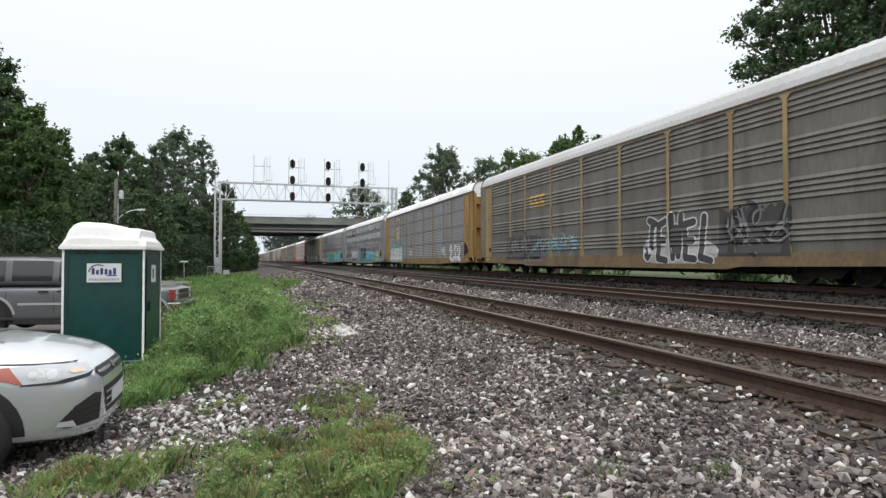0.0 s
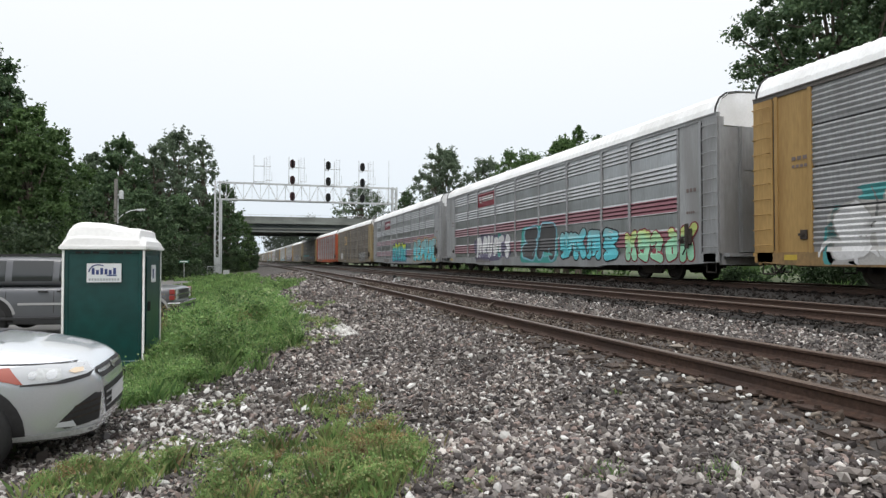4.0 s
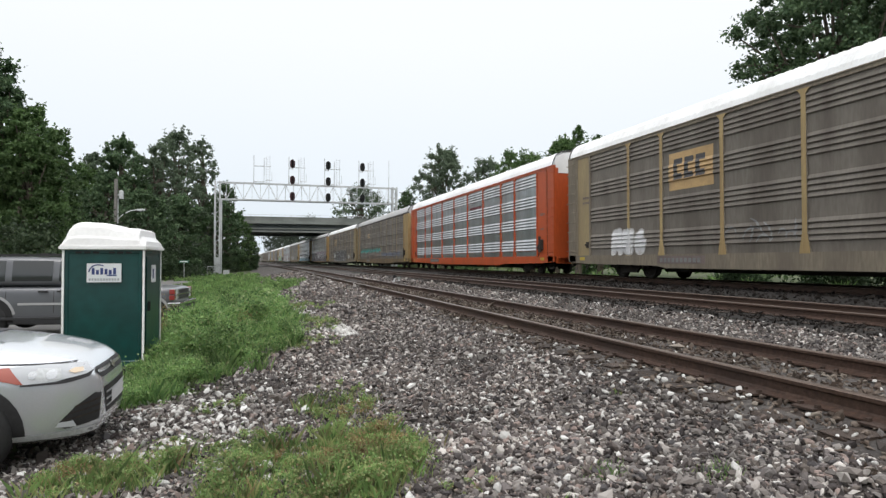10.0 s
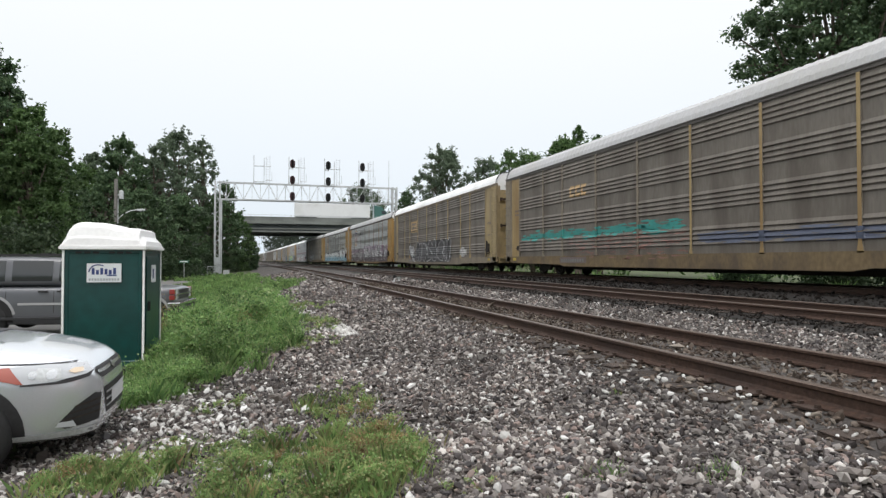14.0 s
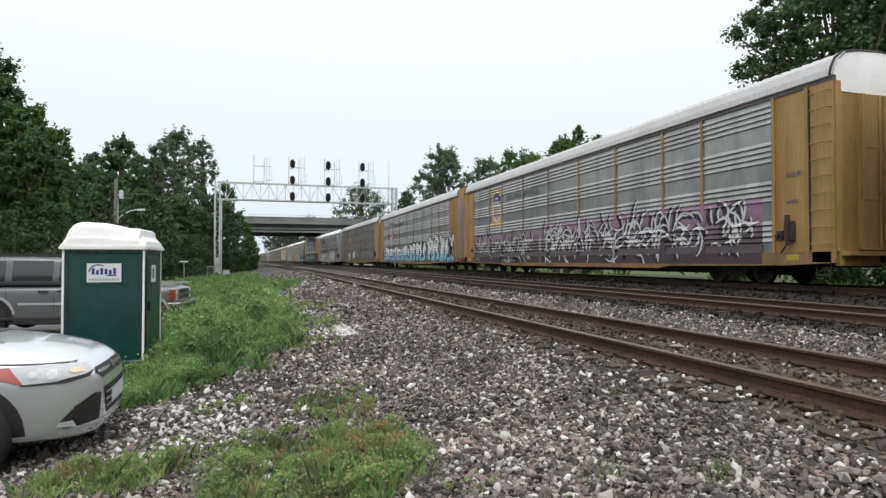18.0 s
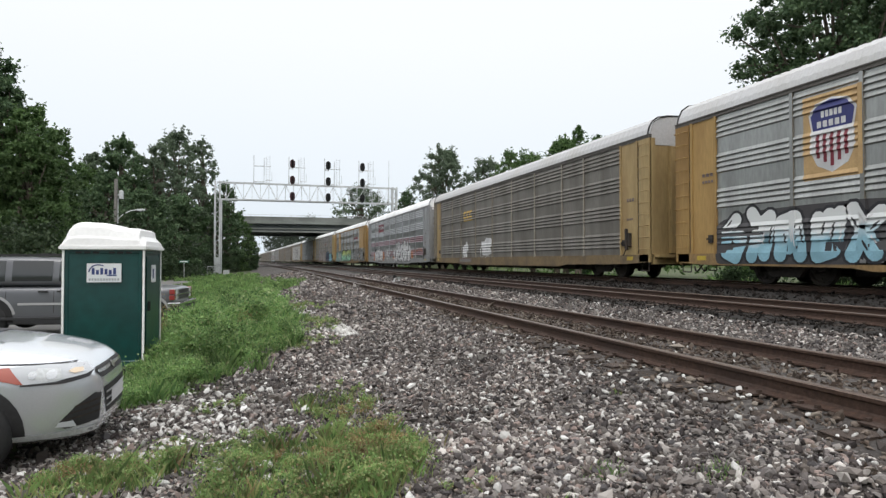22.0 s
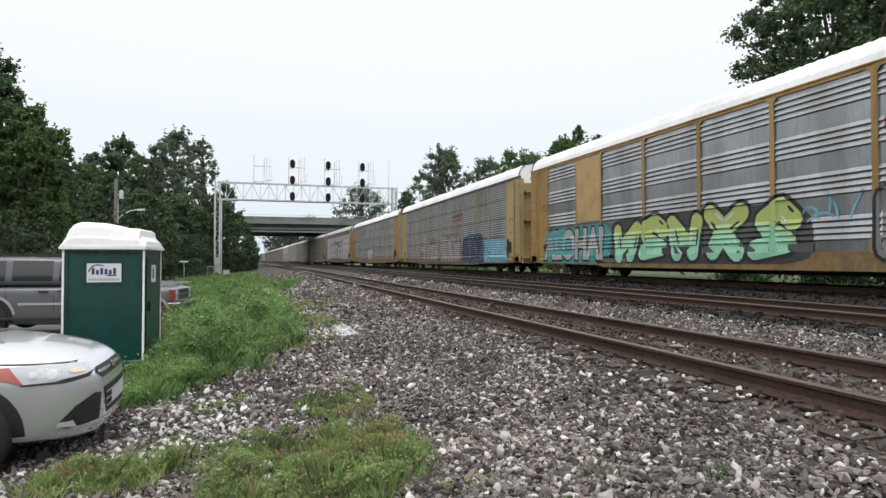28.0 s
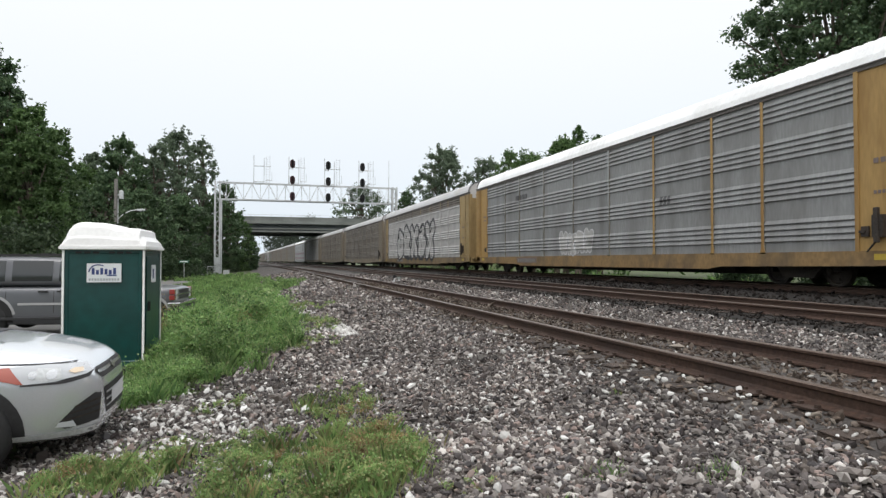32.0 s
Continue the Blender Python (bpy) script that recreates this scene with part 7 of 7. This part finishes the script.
def bare(x, y):
    """How bare the verge lies at a place, 0 to 1: gravel shows through in tongues near its open edge."""
    open_side = min(1.0, max(0.0, 1 - (float(verge_edge(y)) - x) / 0.9))
    return open_side * (0.55 + 0.6 * noise.noise(Vector((x * 1.3, y * 0.5, 3.7))) + 0.35 * noise.noise(Vector((x * 2.9, y * 1.3, 1.2))))


def herbs(name, zones, seed, material, label, edge=False):
    """Bushy weeds of small leaves: zones of (centre x, centre y, half x, half y, clumps, height, leaves, leaf)."""
    rng = random.Random(seed)
    meshes = []
    for cx, cy, hx, hy, n, h, count, leaf in zones:
        cs = []
        while len(cs) < n:
            a, b = rng.uniform(-1, 1), rng.uniform(-1, 1)
            if abs(a) ** 2.5 + abs(b) ** 2.5 > 1:
                continue
            x, y = cx + a * hx, cy + b * hy
            if edge and (x > verge_edge(y) - rng.gauss(0.05, 0.15) or bare(x, y) > rng.uniform(0.45, 0.7)):
                continue
            hh = h * rng.uniform(0.5, 1.2) * (1 + 0.7 * math.sin(3.1 * x + 1.3 * y) * math.sin(2.2 * y - x))
            cs.append((x, y, float(ground_z(x, y)) + hh * rng.uniform(0.3, 0.75), hh * rng.uniform(0.35, 0.6)))
        me = leaves(cs, count, leaf, seed + len(meshes), -0.6, 0.42)
        co = np.empty(len(me.vertices) * 3, dtype=np.float32)
        me.vertices.foreach_get("co", co)
        meshes.append(co.reshape(-1, 3))
        bpy.data.meshes.remove(me)
    v = np.concatenate(meshes)
    ob = link(name, fast_mesh(name, v, np.arange(len(v)).reshape(-1, 4)), material)
    return tagged(ob, label, "weeds", kind="stuff")


def blades(name, zones, seed, material, label, edge=False):
    """Grass and weeds: zones of (centre x, centre y, half x, half y, blades, height, width); bent blades in tufts."""
    rng = np.random.default_rng(seed)
    vs, n_all = [], 0
    for cx, cy, hx, hy, n, h, wd in zones:
        tufts = max(6, n // 26)
        tx, ty = rng.uniform(-1, 1, tufts), rng.uniform(-1, 1, tufts)
        keep_t = (np.abs(tx) ** 2.5 + np.abs(ty) ** 2.5) < 1
        if edge:
            keep_t &= cx + tx * hx < verge_edge(cy + ty * hy) - rng.normal(0.05, 0.15, tufts)
            keep_t &= np.array([bare(cx + p * hx, cy + q * hy) for p, q in zip(tx, ty)]) < 0.55
        tx, ty = tx[keep_t], ty[keep_t]
        th = rng.lognormal(0, 0.3, len(tx))
        k = rng.integers(0, len(tx), n)
        x = cx + tx[k] * hx + rng.normal(0, 0.06, n)
        y = cy + ty[k] * hy + rng.normal(0, 0.06, n)
        z = ground_z(x, y) - 0.02
        hh = h * th[k] * rng.uniform(0.5, 1.15, n)
        a = rng.uniform(0, 6.283, n)
        bend = rng.uniform(0.1, 0.7, n) * hh
        dx, dy = np.cos(a), np.sin(a)
        w = wd * rng.uniform(0.6, 1.3, n)
        p0 = np.stack([x, y, z], -1)
        p1 = p0 + np.stack([dx * bend * 0.35, dy * bend * 0.35, hh * 0.6], -1)
        p2 = p0 + np.stack([dx * bend, dy * bend, hh], -1)
        s = np.stack([-dy, dx, np.zeros(n)], -1) * w[:, None]
        vs.append(np.stack([p0 - s * 0.4, p0 + s * 0.4, p1 + s * 0.5, p2, p1 - s * 0.5], 1).reshape(-1, 3))
        n_all += n
    ob = link(name, fast_mesh(name, np.concatenate(vs), np.arange(n_all * 5).reshape(-1, 5)), material)
    return tagged(ob, label, "grass", kind="stuff")


blades("verge_grass", [(-0.8, 8.8, 0.95, 2.4, 3500, 0.17, 0.004), (-0.45, 11.8, 1.5, 2.8, 6500, 0.24, 0.006), (-0.3, 15.5, 1.7, 3.2, 9000, 0.26, 0.008), (-0.4, 21, 2.0, 4.5, 12000, 0.26, 0.015),
                       (-0.9, 30, 2.8, 7, 14000, 0.22, 0.018), (-2.0, 46, 3.2, 11, 14000, 0.20, 0.03), (-3.2, 68, 3.6, 14, 9000, 0.2, 0.05), (1.9, 38, 1.0, 5.0, 4000, 0.2, 0.02)], 8, GRASS, "tall green grass along the verge", True)
blades("lot_grass", [(-3.2, 2.0, 1.2, 3.0, 2500, 0.14, 0.012), (-2.4, -3.0, 2.0, 4.0, 3000, 0.16, 0.015), (-5.0, -8.0, 3.0, 4.0, 2500, 0.16, 0.02)], 18, GRASS, "thin grass on the verge by the lot")
herbs("verge_weeds", [(-0.8, 8.8, 0.9, 2.2, 210, 0.30, 24000, 0.026), (-0.3, 11.8, 1.3, 2.6, 210, 0.46, 30000, 0.032), (-0.4, 15.5, 1.5, 3.1, 160, 0.50, 22000, 0.045), (-0.5, 21, 1.7, 4.2, 130, 0.42, 13000, 0.065), (-1.0, 30, 2.4, 6, 110, 0.32, 9000, 0.08), (-0.55, 9.6, 0.5, 1.4, 16, 0.55, 3000, 0.045), (-0.4, 12, 1.2, 2.6, 22, 0.72, 4000, 0.055), (-0.2, 16, 1.4, 3, 20, 0.75, 3000, 0.07), (0.5, 12.6, 0.5, 1.6, 16, 0.34, 1500, 0.04), (0.8, 16.5, 0.5, 1.6, 14, 0.34, 1200, 0.05), (1.8, 38, 1.0, 5.0, 40, 0.36, 4000, 0.08)], 81, GRASS, "bushy green weeds along the verge", True)
blades("weed_patch", [(0.45, 4.5, 0.8, 0.8, 4200, 0.13, 0.005), (-1.05, 5.1, 0.55, 0.4, 1700, 0.12, 0.005), (0.85, 6.4, 0.35, 0.9, 900, 0.10, 0.005), (-0.55, 5.7, 0.6, 0.5, 400, 0.06, 0.005)], 9, WEED, "thin grass growing through the gravel")
herbs("low_weeds", [(0.45, 4.55, 0.82, 0.8, 190, 0.20, 12000, 0.022), (0.3, 5.2, 0.5, 0.5, 70, 0.16, 3600, 0.022), (0.1, 4.0, 0.7, 0.4, 70, 0.14, 3000, 0.022), (-1.05, 5.1, 0.5, 0.4, 80, 0.18, 3500, 0.022), (0.85, 6.5, 0.32, 0.85, 55, 0.13, 2400, 0.022), (-0.4, 7.0, 0.3, 0.25, 20, 0.14, 700, 0.024), (-0.45, 5.4, 0.22, 0.2, 16, 0.11, 600, 0.022), (-0.85, 5.95, 0.3, 0.16, 18, 0.12, 650, 0.022), (3.19, 4.76, 0.16, 0.1, 8, 0.06, 120, 0.018), (1.3, 3.7, 0.2, 0.12, 14, 0.08, 260, 0.018), (1.3, 13.8, 0.45, 1.6, 30, 0.2, 1500, 0.035), (1.7, 18.8, 0.7, 1.1, 28, 0.2, 1300, 0.045), (1.1, 11.0, 0.45, 0.7, 20, 0.15, 900, 0.03)], 91, WEED, "low yellowing weeds in the gravel")
blades("gravel_tufts", [(2.2, 3.42, 0.08, 0.07, 120, 0.09, 0.003), (2.62, 3.0, 0.08, 0.08, 110, 0.09, 0.003), (1.75, 3.1, 0.1, 0.08, 60, 0.05, 0.003)], 94, GRASS, "small green grass tufts in the gravel")
herbs("russet_weeds", [(-2.0, 15.2, 0.35, 0.5, 22, 0.75, 1300, 0.045), (-0.37, 13.4, 0.5, 0.6, 16, 0.5, 800, 0.035), (0.35, 4.9, 0.3, 0.25, 14, 0.22, 500, 0.018), (0.75, 4.75, 0.35, 0.4, 40, 0.24, 2600, 0.02), (-1.2, 5.2, 0.3, 0.2, 14, 0.18, 500, 0.02), (0.9, 5.9, 0.2, 0.3, 10, 0.14, 350, 0.02)], 92, RUSSET, "reddish-brown seeding weeds in the gravel")
herbs("trackside_brush", [(20.6, y, 1.5, 3.0, 60, 1.7, 7000, 0.14) for y in (0, 5, 10, 15)] + [(20.4, 20, 1.2, 2.5, 30, 1.0, 3000, 0.14)], 93, DEEP, "dark low brush beyond the tracks")
blades("far_grass", [(22, y, 4, 9, 2600, 0.4, 0.06) for y in range(0, 110, 16)] + [(-9, y, 3.0, 8, 1500, 0.3, 0.05) for y in range(62, 120, 14)], 10, GRASS, "grass beyond the railway")
lot = prism([(-30, 13.5), (-2.9, 13.5), (-2.9, 24), (-4.5, 60), (-30, 60)], -1.1, -0.86, "z")
tagged(part("parking_lot", lot, M["asphalt"]), "worn grey asphalt lot and lane", "road", kind="structure")


# ---- what moves ----
LAG = ((0, 0.62), (6, 0.34), (12, 0.1), (18, -0.03), (22, -0.06), (24, 0.0), (26, 0.1), (28, 0.23), (30, 0.62), (32, 1.0))


def motions():
    times = [0.0] + [float(t) for t in range(2, 33, 2)]
    lag = [float(np.interp(t, [a for a, _ in LAG], [b for _, b in LAG])) for t in times]
    for car in CARS:
        x, y, z = car.location
        rows = []
        for t, late in zip(times, lag):
            yy = y - SPEED * t + late
            a, b = float(bend(yy - 9.75)), float(bend(yy + 9.75))
            rows.append((t, pose(x + (a + b) / 2, yy, z, 0, 0, -math.degrees(math.atan2(b - a, 19.5)))))
        walk(car, rows)
    turn = math.degrees(SPEED / 0.42) / FPS
    for car in CARS[:17]:
        start = car.animation_data.action.layers[0].strips[0].channelbag(car.animation_data.action_slot).fcurves[1].keyframe_points[0].co[1]
        first, last = max(0, int((start - 110) / SPEED * FPS)), min(32 * FPS, int((start + 25) / SPEED * FPS))
        steps = sorted({0, 32 * FPS, *range(first, last + 1)})
        for truck in [o for o in car.children if o.name.startswith("truck")]:
            for axle in truck.children:
                x, y, z = axle.location
                walk(axle, [(k / FPS, pose(x, y, z, turn * (min(max(k, first), last) - first))) for k in steps])
    x, y, z = LORRY.location
    walk(LORRY, [(t, pose(7.94 + 17.65 * (t - 13.1), y, z)) for t in (0, 16, 32)])


motions()
